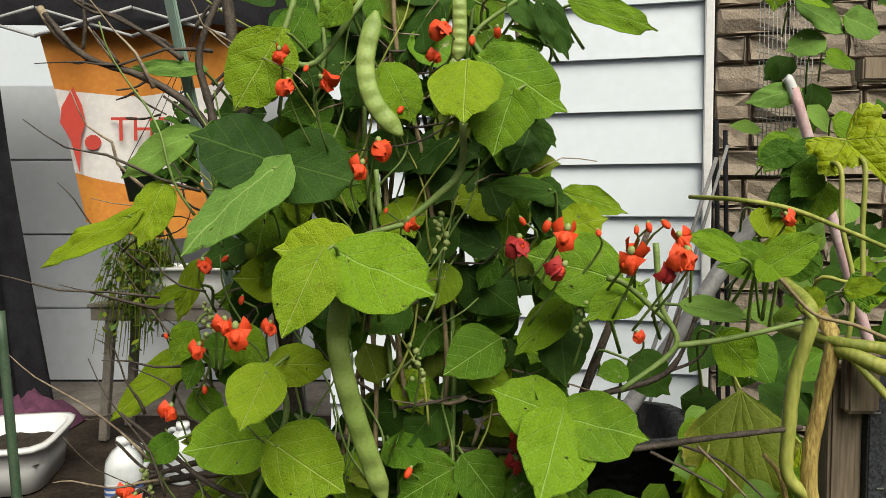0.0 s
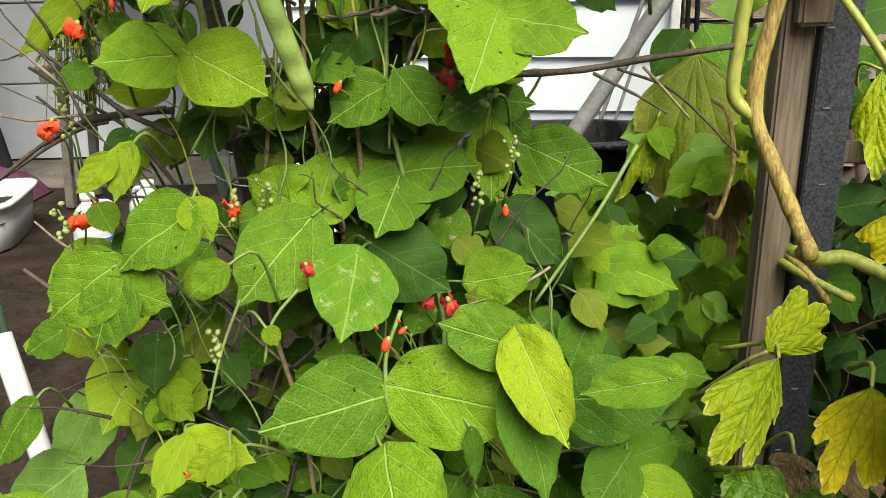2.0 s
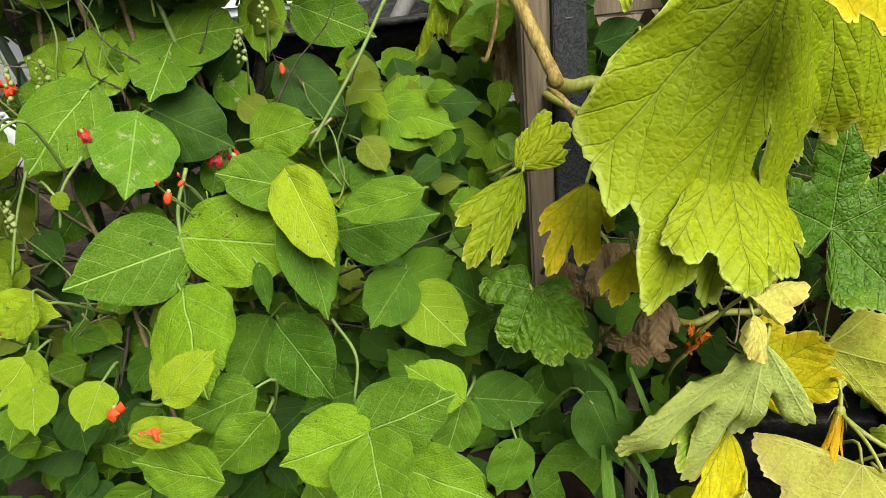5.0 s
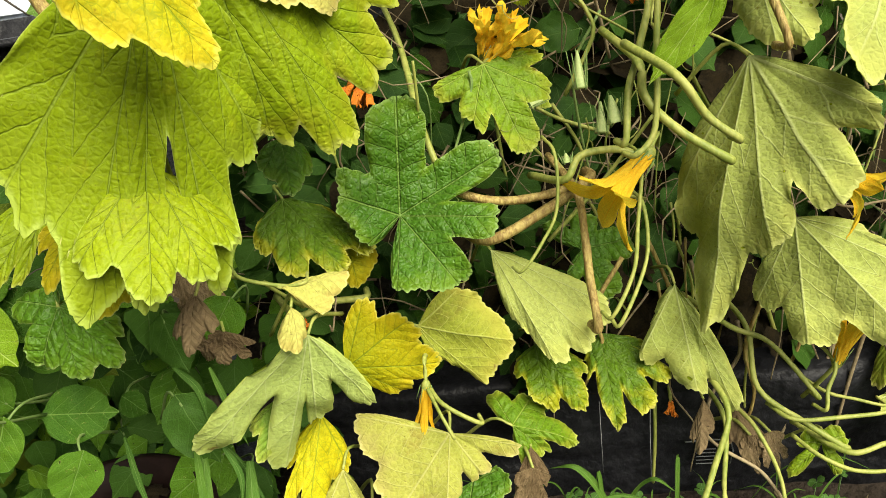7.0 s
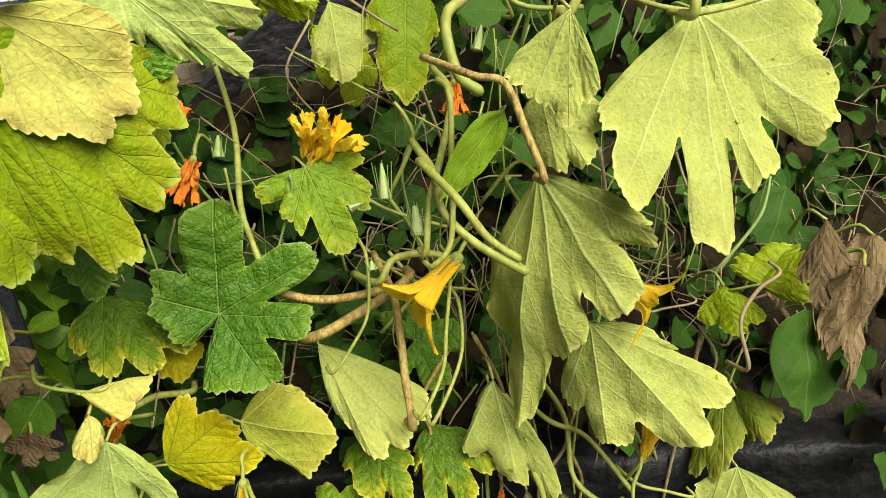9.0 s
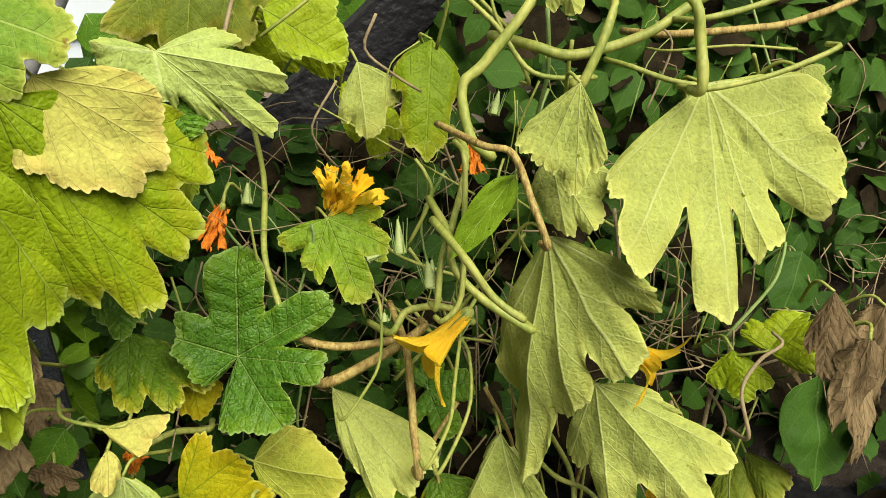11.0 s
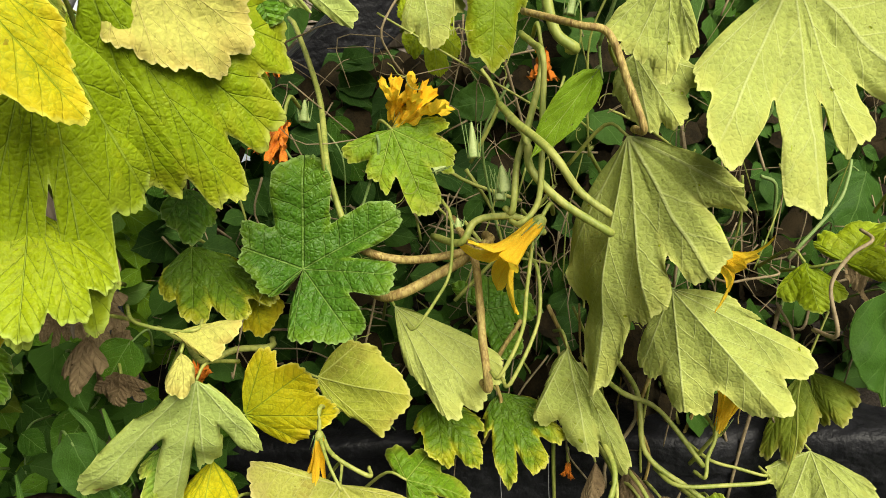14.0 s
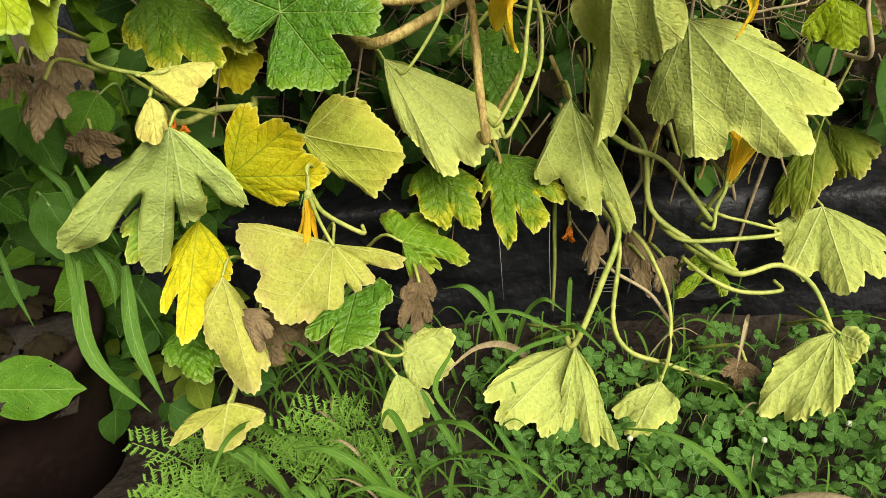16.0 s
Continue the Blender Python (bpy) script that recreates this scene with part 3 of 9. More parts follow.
def build_siding():
    wall = base("wall_siding", HOUSE.translation, "white horizontal lap siding, clean, with dark shadow lines", "wall", kind="structure")
    wall.rotation_euler = (0, 0, radians(-14.0))
    bpy.context.view_layer.update()
    part("wall_core", box_bm((1.62, 0.16, 3.6), (-0.81, 0.11, 1.6)), TRIM, wall, m=HOUSE)
    for k in range(18):
        z = 2.345 - 0.2125 * k + 0.2125 * 4
        if z < 0.1 or z > 3.3:
            continue
        # a lap: leans out to its lower edge, which overhangs the next one
        v = [(-1.62, 0.018, z), (-0.03, 0.018, z), (-0.03, -0.006, z - 0.2105), (-1.62, -0.006, z - 0.2105),
             (-0.03, 0.016, z - 0.2105), (-1.62, 0.016, z - 0.2105)]
        put("plank", mesh_of("plank", v, [(3, 2, 1, 0), (5, 4, 2, 3)], SIDING, smooth=False), wall, HOUSE)
    part("corner_trim", box_bm((0.035, 0.05, 3.6), (-0.012, 0.0, 1.6), 0.004), TRIM, wall, m=HOUSE)
    # the return of the wall, back to the garage
    back = put("wall_return", mesh_of("wall_return", [(-0.50, 3.62, 0), (-0.50, 5.9, 0), (-0.50, 5.9, 3.4), (-0.50, 3.62, 3.4), (-0.38, 3.62, 0), (-0.38, 5.9, 0), (-0.38, 5.9, 3.4), (-0.38, 3.62, 3.4)],
                                      [(0, 3, 2, 1), (4, 5, 6, 7), (0, 4, 7, 3), (1, 2, 6, 5), (3, 7, 6, 2)], SIDING, smooth=False), None)
    tagged(back, "plain white side of the house", "wall", kind="structure")


def build_stone():
    wall = base("wall_stone", HOUSE.translation, "tan rough-faced stone blocks laid in courses", "wall", kind="structure")
    wall.rotation_euler = (0, 0, radians(-14.0))
    part("wall_core", box_bm((4.0, 0.16, 3.6), (2.02, 0.13, 1.6)), MORTAR, wall, m=HOUSE)
    rnd = random.Random(5)
    kinds = []
    for _ in range(8):
        bm = box_bm((1, 1, 1), (0, 0, 0), 0.06, segs=1)
        bmesh.ops.subdivide_edges(bm, edges=bm.edges[:], cuts=1, use_grid_fill=True)
        for v in bm.verts:
            if v.co.y < -0.3:
                v.co += Vector((rnd.uniform(-0.02, 0.02), rnd.uniform(-0.22, 0.22), rnd.uniform(-0.03, 0.03)))
        me = bpy.data.meshes.new("stone")
        bm.to_mesh(me)
        bm.free()
        me.materials.append(STONE)
        kinds.append(me)
    for row in range(28):
        z, x = 0.25 + row * 0.112, 0.01 - rnd.uniform(0, 0.05)
        while x < 2.0:
            w = rnd.uniform(0.14, 0.34)
            left = max(x, 0.012)
            if z > 1.0 or x < 0.5:
                put("stone", rnd.choice(kinds), wall, HOUSE @ Matrix.Translation(((left + x + w) / 2, 0.045, z)) @ Matrix.Diagonal((x + w - left - 0.012, 0.06, 0.099, 1)))
            x += w


build_siding()
build_stone()


def build_garage():
    door = base("garage_door", (-2.6, 5.66, 0.25), "white sectional garage door with thin panel joints", "garage door")
    for k in range(4):
        part("panel", box_bm((3.9, 0.05, 0.532), (-2.45, 5.69, 0.262 + 0.266 + 0.54 * k), 0.006), DOOR_WHITE, door)
    part("seal", box_bm((3.9, 0.03, 0.02), (-2.45, 5.675, 0.262), 0.004), BLACK_CLOTH, door)
    front = put("wall_garage", mesh_of("wall_garage", [(-9, 5.74, 0), (-0.5, 5.74, 0), (-0.5, 5.74, 3.4), (-9, 5.74, 3.4)], [(0, 1, 2, 3)], SIDING, smooth=False), None)
    tagged(front, "white garage wall round the door", "wall", kind="structure")


build_garage()


# ---- canopy tent with curtain and banner ----
def build_canopy():
    tent = base("canopy_tent", (-2.9, 4.75, 0.25), "black folding canopy tent with grey lattice bars", "canopy")
    v, f = [], []
    n = 14
    for j in range(3):
        for i in range(n + 1):
            x = -4.6 + 4.2 * i / n
            y, z = ((4.50, 2.56), (4.55, 2.74), (4.95, 2.95))[j]
            v.append((x, y, z + 0.02 * math.sin(i * 1.9) * (j == 0)))
    for j in range(2):
        for i in range(n):
            a = j * (n + 1) + i
            f.append((a, a + 1, a + n + 2, a + n + 1))
    put("roof_cloth", mesh_of("roof_cloth", v, f, BLACK_CLOTH), tent, None, "black canopy cloth")
    for x0 in (-3.4, -2.85, -2.3, -1.75):
        for a, b in (((x0, 4.44, 2.50), (x0 + 0.55, 4.44, 2.66)), ((x0, 4.46, 2.66), (x0 + 0.55, 4.46, 2.50))):
            tube("truss_bar", [a, b], 0.011, 0.011, TRUSS, tent, sides=4)
    part("leg", box_bm((0.05, 0.05, 2.4), (-1.13, 4.72, 1.45), 0.006), GREY_BAR, tent)
    part("leg", box_bm((0.05, 0.05, 2.4), (-2.95, 4.78, 1.45), 0.006), GREY_BAR, tent)
    # the curtain, gathered at the leg, wide at its foot
    v, f = [], []
    for j in range(17):
        s = j / 16
        for i in range(25):
            q = i / 24
            x = -3.3 + (0.62 + 0.36 * s ** 1.4) * q
            v.append((x, 4.70 + 0.05 * math.sin(q * 26 + s * 2) * (0.4 + s) - 0.12 * s * q, 2.6 - 2.25 * s))
    for j in range(16):
        for i in range(24):
            a = j * 25 + i
            f.append((a, a + 25, a + 26, a + 1))
    cloth = put("curtain", mesh_of("curtain", v, f, BLACK_CLOTH), None)
    tagged(cloth, "black cloth curtain hanging in folds to the ground", "curtain")


def build_banner():
    ban = base("banner", (-1.75, 4.62, 1.45), "cloth banner with orange bands, white middle and red print", "banner")
    def sheet(z0, z1, dy, x0=0.0, x1=1.0):
        v, f = [], []
        for j in range(7):
            for i in range(21):
                q = x0 + (x1 - x0) * i / 20
                zt = z0 + (z1 - z0) * j / 6
                s = (2.56 - zt) / 1.1
                left = -2.37 + 0.25 * s
                x = left + (-1.12 - left) * q
                curve = -0.10 * math.sin(math.pi * q) * min(1, s * 3)
                v.append((x, 4.62 + dy + 0.025 * math.sin(q * 17 + s * 3), zt + curve + 0.14 * q * (1 - s)))
        for j in range(6):
            for i in range(20):
                a = j * 21 + i
                f.append((a, a + 21, a + 22, a + 1))
        return v, f
    for name, z0, z1, mat in (("upper_band", 2.56, 2.235, BANNER_ORANGE), ("middle_band", 2.235, 1.74, BANNER_WHITE), ("lower_band", 1.74, 1.45, BANNER_ORANGE)):
        v, f = sheet(z0, z1, 0.0)
        put(name, mesh_of(name, v, f, mat), ban)
    # red print: a perched shape with a small round one beside it
    def blob(pts, at):
        bm = bmesh.new()
        ring = [bm.verts.new((at[0] + x, 4.585, at[2] + z)) for x, z in pts]
        bm.faces.new(ring)
        return part("print", bm, BANNER_RED, ban, "flat red printed shape")
    blob([(0.02, 0.17), (0.07, 0.06), (0.09, -0.04), (0.06, -0.12), (0.05, -0.34), (0.0, -0.14), (-0.06, -0.04), (-0.05, 0.05)], (-2.18, 0, 2.07))
    blob([(0.05 * math.cos(k * 0.6), 0.045 * math.sin(k * 0.6)) for k in range(10)], (-2.05, 0, 1.915))
    cu = bpy.data.curves.new("lettering", "FONT")
    cu.body, cu.size, cu.extrude = "THE", 0.20, 0.001
    txt = new("lettering_curve", cu)
    me = bpy.data.meshes.new_from_object(txt)
    bpy.data.objects.remove(txt)
    me.materials.append(BANNER_RED)
    put("lettering", me, ban, pose(-1.945, 4.585, 1.925, 90, 0, 0), "red capital letters THE")


build_canopy()
build_banner()


# ---- yard things ----
def tray_mesh(name, lx, ly, h, mat, taper=0.86, wall=0.012, rim=0.018):
    """An open plastic tub with a rolled rim, foot on z = 0."""
    prof = [(taper, 0.0), (taper + (1 - taper) * 0.5, h * 0.5), (1.0, h - rim), (1.0 + rim * 2 / min(lx, ly), h - rim), (1.0 + rim * 2 / min(lx, ly), h), (1.0 - wall * 2 / lx, h), (taper - wall * 2 / lx, 0.012)]
    v, f, n = [], [], 28
    for s, z in prof:
        for k in range(n):
            a = 2 * math.pi * k / n
            c, d = math.cos(a), math.sin(a)
            q = (abs(c) ** 5 + abs(d) ** 5) ** -0.2
            v.append((c * q * lx / 2 * s, d * q * ly / 2 * s, z))
    for j in range(len(prof) - 1):
        for k in range(n):
            f.append((j * n + k, j * n + (k + 1) % n, (j + 1) * n + (k + 1) % n, (j + 1) * n + k))
    f.append(tuple(range(n))[::-1])
    f.append(tuple((len(prof) - 1) * n + k for k in range(n)))
    return mesh_of(name, v, f, mat)


def heap_mesh(name, lx, ly, h, mat, seed=0):
    v, f = [], []
    for j in range(13):
        for i in range(13):
            x, y = (i / 12 - 0.5) * lx, (j / 12 - 0.5) * ly
            v.append((x, y, h * (1 - (2 * i / 12 - 1) ** 4) * (1 - (2 * j / 12 - 1) ** 4) * (0.6 + 0.8 * abs(noise.noise(Vector((x * 12, y * 12, seed)))))))
    for j in range(12):
        for i in range(12):
            a = j * 13 + i
            f.append((a, a + 1, a + 14, a + 13))
    return mesh_of(name, v, f, mat)


def soil_bin(at, turn):
    b = base("soil_bin", at, "white plastic bin half filled with dark soil", "bin")
    m = pose(*at, 0, 0, turn)
    put("tub", tray_mesh("tub", 0.40, 0.62, 0.22, WHITE_PLASTIC), b, m)
    put("soil", heap_mesh("soil", 0.34, 0.54, 0.05, SOIL, 2), b, m @ Matrix.Translation((0, 0, 0.13)))
    return b


def water_jug(at, turn, label, band=True):
    j = base("water_jug", at, label, "jug")
    prof = [(0.070, 0.0), (0.078, 0.012), (0.078, 0.15), (0.074, 0.175), (0.05, 0.215), (0.028, 0.235), (0.026, 0.25)]
    v, f, n = [], [], 24
    for r, z in prof:
        for k in range(n):
            a = 2 * math.pi * k / n
            c, d = math.cos(a), math.sin(a)
            q = (abs(c) ** 4 + abs(d) ** 4) ** -0.25
            v.append((c * q * r, d * q * r, z))
    for i in range(len(prof) - 1):
        for k in range(n):
            f.append((i * n + k, i * n + (k + 1) % n, (i + 1) * n + (k + 1) % n, (i + 1) * n + k))
    f.append(tuple(range(n))[::-1])
    m = pose(*at, 0, 0, turn)
    put("body", mesh_of("body", v, f, JUG), j, m)
    bm = bmesh.new()
    bmesh.ops.create_cone(bm, cap_ends=True, segments=20, radius1=0.032, radius2=0.030, depth=0.03)
    part("cap", bm, WHITE_PLASTIC, j, "white screw cap", m @ Matrix.Translation((0, 0, 0.262)), True)
    v, f = tube_data([(0.035, 0, 0.235), (0.085, 0, 0.225), (0.10, 0, 0.17), (0.075, 0, 0.12)], 0.013, 0.013, 8)
    put("handle", mesh_of("handle", v, f, JUG), j, m)
    if band:
        v, f = [], []
        for z in (0.035, 0.095):
            for k in range(25):
                a = 2 * math.pi * k / 24
                c, d = math.cos(a), math.sin(a)
                q = (abs(c) ** 4 + abs(d) ** 4) ** -0.25
                v.append((c * q * 0.0795, d * q * 0.0795, z))
        f = [(k, k + 1, k + 26, k + 25) for k in range(24)]
        put("label", mesh_of("label", v, f, WHITE_PLASTIC), j, m, "white paper label")
        v = [(x * 1.0, y, z) for x, y, z in v]
        for z0, z1, mat in ((0.045, 0.058, BLUE_LABEL), (0.068, 0.088, BLUE_LABEL)):
            vv = []
            for z in (z0, z1):
                for k in range(25):
                    a = 2 * math.pi * k / 24
                    c, d = math.cos(a), math.sin(a)
                    q = (abs(c) ** 4 + abs(d) ** 4) ** -0.25
                    vv.append((c * q * 0.0805, d * q * 0.0805, z))
            put("printed_bar", mesh_of("printed_bar", vv, f, mat), j, m, "blue printed bar")
    return j


JUG = rough_mat("cloudy_jug_plastic", (0.62, 0.65, 0.68), (0.50, 0.54, 0.58), 7, 0.25, 0.05, 0.002)
soil_bin((-2.02, 3.62, 0.26), 12)
water_jug((-1.40, 3.36, 0.252), 20, "cloudy plastic water jug with blue-striped label on the soil")
water_jug((-1.22, 3.60, 0.252), 150, "plain white plastic jug standing on the soil", False)

cush = put("garden_bag", heap_mesh("garden_bag", 0.6, 0.42, 0.2, PLUM, 9), None, pose(-2.45, 4.45, 0.26))
tagged(cush, "plum-coloured cloth bag slumped on the ground", "bag")


def potting_table(at, turn):
    t = base("potting_table", at, "weathered grey-brown slatted garden table", "table")
    m = pose(*at, 0, 0, turn)
    for k in range(4):
        part("slat", box_bm((1.15, 0.095, 0.02), (0, -0.15 + k * 0.1, 0.745), 0.004), GREY_TABLE, t, m=m)
    part("apron", box_bm((1.12, 0.025, 0.07), (0, -0.175, 0.70), 0.004), GREY_TABLE, t, m=m)
    part("apron", box_bm((1.12, 0.025, 0.07), (0, 0.175, 0.70), 0.004), GREY_TABLE, t, m=m)
    for x, y in ((-0.52, -0.15), (0.52, -0.15), (-0.52, 0.15), (0.52, 0.15)):
        lean = pose(x, y, 0, 0, -5 if x > 0 else 5, 0)
        part("leg", box_bm((0.045, 0.045, 0.735), (0, 0, 0.3675), 0.004), GREY_TABLE, t, m=m @ lean)
    return t


table = potting_table((-1.33, 4.32, 0.26), -4)
tub = base("planter_tub", (-1.42, 4.28, 1.015), "white plastic tub planted with trailing withered greens", "planter")
put("tub", tray_mesh("tub", 0.52, 0.30, 0.20, WHITE_PLASTIC), tub, pose(-1.42, 4.28, 1.015))
put("soil", heap_mesh("soil", 0.44, 0.22, 0.04, SOIL, 3), tub, pose(-1.42, 4.28, 1.15))
trail = Pile()
rt = random.Random(12)
for k in range(120):
    a = Vector((-1.42 + rt.uniform(-0.27, -0.08), 4.28 + rt.uniform(-0.1, 0.1), 1.2))
    out = Vector((rt.uniform(-0.16, 0.1), -0.1 - rt.random() * 0.12, 0))
    hang = rt.random() ** 1.5 * (0.5 if a.x < -1.5 else 0.12)
    b = a + out * 0.6 + Vector((0, 0, rt.uniform(0.03, 0.2)))
    c = a + out * 1.1 + Vector((0, 0, -hang))
    v, f = tube_data([a, b, c], 0.004, 0.002, 3, 3)
    trail.add(v, f, slot=0)
    for _ in range(5):
        p = b.lerp(c, rt.random()) + Vector((rt.uniform(-1, 1), rt.uniform(-1, 1), rt.uniform(-1, 1))) * 0.02
        d = Vector((rt.uniform(-1, 1), rt.uniform(-1, 0.2), rt.uniform(-1, 0.5))).normalized() * rt.uniform(0.03, 0.065)
        s = d.cross(Vector((0.3, 0.2, 1))).normalized() * d.length * 0.3
        trail.add([p, p + d * 0.5 + s, p + d, p + d * 0.5 - s], [(0, 1, 2, 3)], slot=rt.choice((0, 1, 1)))
put("trailing_green", trail.mesh("trailing_green", [SQ_OLIVE, BEAN_DARK_SHADE]), tub, None, "withered trailing greens")


# ---- runner bean plant on a dead shrub ----
bean = base("runner_bean_plant", (-0.05, 1.02, 0.0), "tall runner bean plant with scarlet flowers, pods and insect-bitten leaves", "bean plant")
shrub = base("dead_shrub", (-0.2, 1.15, 0.0), "bare dead shrub with dark wet bark under the beans", "shrub")
squash = base("squash_plant", (1.25, 1.05, 0.35), "sprawling squash plant with yellowing lobed leaves and orange blossom", "squash plant")


def stalk_to(foot, tip, owner, mat, r, seed):
    """The stalk behind a leaf, bending down and inwards to the stems."""
    rnd = random.Random(seed)
    a = Vector(foot)
    back = (a - Vector(tip)).normalized()
    b = a + back * rnd.uniform(0.015, 0.03) + Vector((rnd.uniform(-0.02, 0.02), 0.03, -0.01))
    c = b + Vector((rnd.uniform(-0.05, 0.05), rnd.uniform(0.05, 0.1), rnd.uniform(-0.10, -0.03)))
    tube("stalk", [a, b, c], r * 0.8, r * 1.2, mat, owner, sides=5, n=4)


def bean_leaf(foot, tip, width, tone, variant):
    owner = squash if tone == "mixg" else bean
    variant += 8 * (int(abs(foot[0]) * 1000) % 3)
    width = min(width * 1.17, 0.95 * (Vector(tip) - Vector(foot)).length)
    me = {"pale": lambda: bean_mesh(variant, "under"), "mixg": lambda: bean_mesh(variant, "lime"), "olive": lambda: bean_mesh(variant, "olive"),
          "darkheart": lambda: bean_mesh(variant, "dark")}.get(tone, lambda: bean_mesh(variant, tone))()
    rnd = random.Random(int(foot[0] * 1000) + int(foot[2] * 7000))
    put("leaf", me, owner, leaf_pose(foot, tip, width, (rnd.uniform(-0.25, 0.25), -0.85, 0.45), rnd.uniform(-14, 14)))
    stalk_to(foot, tip, owner, STEM_GREEN, 0.0022, int(foot[2] * 1e4))


def bean_pod(line, r):
    """A long flattened pod, swollen over its beans, with a seam and a beak."""
    pts = smooth_line(line, 14)
    v, f, n = [], [], 10
    for i, p in enumerate(pts):
        s = i / (len(pts) - 1)
        d = (pts[min(i + 1, len(pts) - 1)] - pts[max(i - 1, 0)]).normalized()
        a = d.cross(Vector((0, -1, 0.2))).normalized()
        b = a.cross(d)
        w = r * min(1, (s * 9 + 0.25)) * min(1, ((1 - s) * 8 + 0.12)) ** 0.8
        thick = w * (0.48 + 0.16 * math.sin(s * 46))
        for k in range(n):
            q = 2 * math.pi * k / n
            v.append(p + a * (math.cos(q) * w) + b * (math.sin(q) * thick))
    for i in range(len(pts) - 1):
        for k in range(n):
            f.append((i * n + k, i * n + (k + 1) % n, (i + 1) * n + (k + 1) % n, (i + 1) * n + k))
    f += [tuple(range(n))[::-1], tuple((len(pts) - 1) * n + k for k in range(n))]
    put("pod", mesh_of("pod", v, f, POD), bean, None, "long green speckled bean pod")


def shell(name, length, width, cup, mats, seed, ruffle=0.0, nu=7, nv=6):
    """A cupped petal from the origin along +y."""
    v, f = [], []
    for i in range(nu + 1):
        u = i / nu
        w = width * math.sin(math.pi * min(1, 0.12 + 0.80 * u)) ** 0.7
        for j in range(nv + 1):
            q = 2 * j / nv - 1
            z = cup * (q * q * 0.5 - 0.6 * u * (1 - u)) * width * 2 + ruffle * length * noise.noise(Vector((u * 4, q * 3, seed * 3.7)))
            v.append((q * w / 2 * (1 - 0.25 * cup * abs(q)), u * length - 0.06 * length * q * q, z))
    for i in range(nu):
        for j in range(nv):
            a = i * (nv + 1) + j
            f.append((a, a + 1, a + nv + 2, a + nv + 1))
    return mesh_of(name, v, f, mats)


RED_PETAL = {k: [shell("petal", 1.0, w, c, RED if k != "old" else RED_OLD, s, r) for s, (w, c, r) in enumerate(((1.15, 0.5, 0.10), (0.8, 0.9, 0.06), (0.75, 0.9, 0.08), (1.0, 0.4, 0.2)))] for k in ("open", "old")}


def ellipsoid(name, rx, ry, rz, mat, seg=8, rings=6):
    bm = bmesh.new()
    bmesh.ops.create_uvsphere(bm, u_segments=seg, v_segments=rings, radius=1)
    bmesh.ops.scale(bm, vec=(rx, ry, rz), verts=bm.verts)
    me = bpy.data.meshes.new(name)
    bm.to_mesh(me)
    bm.free()
    me.materials.append(mat)
    me.polygons.foreach_set("use_smooth", [True] * len(me.polygons))
    return me


CALYX, RED_BUD, KEEL = ellipsoid("calyx", 0.15, 0.2, 0.15, BUD), ellipsoid("bud", 0.28, 0.5, 0.26, RED), ellipsoid("keel", 0.2, 0.34, 0.22, RED)


def red_flower(at, size, state, seed):
    """A pea flower: calyx, broad standard, two wings and a keel; or a bud."""
    rnd = random.Random(seed)
    size *= 0.8
    m = Matrix.Translation(at) @ pose(0, 0, 0, rnd.uniform(-150, -60), rnd.uniform(-25, 25), rnd.uniform(-70, 70)) @ Matrix.Diagonal((size, size, size, 1))
    fl = put("flower", CALYX, bean, m @ Matrix.Translation((0, -0.4, 0)), "scarlet runner bean flower" if state == "open" else "withered red flower" if state == "old" else "closed scarlet bud")
    if state == "bud":
        put("petal", RED_BUD, fl, m)
    else:
        pet = RED_PETAL[state]
        s = 0.8 if state == "old" else 1.0
        for me, rx, ry, rz, k in ((pet[0], 55, 0, 0, 1.0), (pet[1], 5, 55, 28, 0.85), (pet[2], 5, -55, -28, 0.85), (pet[3], -25, 10, 5, 0.6)):
            put("petal", me, fl, m @ pose(0, -0.3, 0, rx * s + rnd.uniform(-12, 12), ry + rnd.uniform(-15, 15), rz) @ Matrix.Diagonal((k * s, k, k, 1)))
        put("petal", KEEL, fl, m @ Matrix.Translation((0, 0.05, 0.02)))
    tube("stalk", [at, Vector(at) + Vector((rnd.uniform(-0.02, 0.02), 0.025, -0.02)), Vector(at) + Vector((rnd.uniform(-0.03, 0.03), 0.06, -0.07))], 0.0012, 0.0018, STEM_GREEN, bean, sides=4, n=3)


def twisted_stems(owner):
    """The bundle of climbing stems, wound round each other from the soil to the top."""
    rnd = random.Random(8)
    for k in range(13):
        x, y, ph = rnd.uniform(-0.16, 0.10), rnd.uniform(1.03, 1.14), rnd.uniform(0, 6)
        pts = []
        for i in range(15):
            z = i * 0.145
            pts.append((x * (1 - 0.3 * z / 2) + 0.035 * math.sin(z * 4.2 + ph) + rnd.uniform(-0.012, 0.012), y + 0.03 * math.cos(z * 4.2 + ph), z))
        tube("stem", pts, 0.0045, 0.003, STEM_DRY if k % 3 else STEM_GREEN, owner, sides=5, n=4)


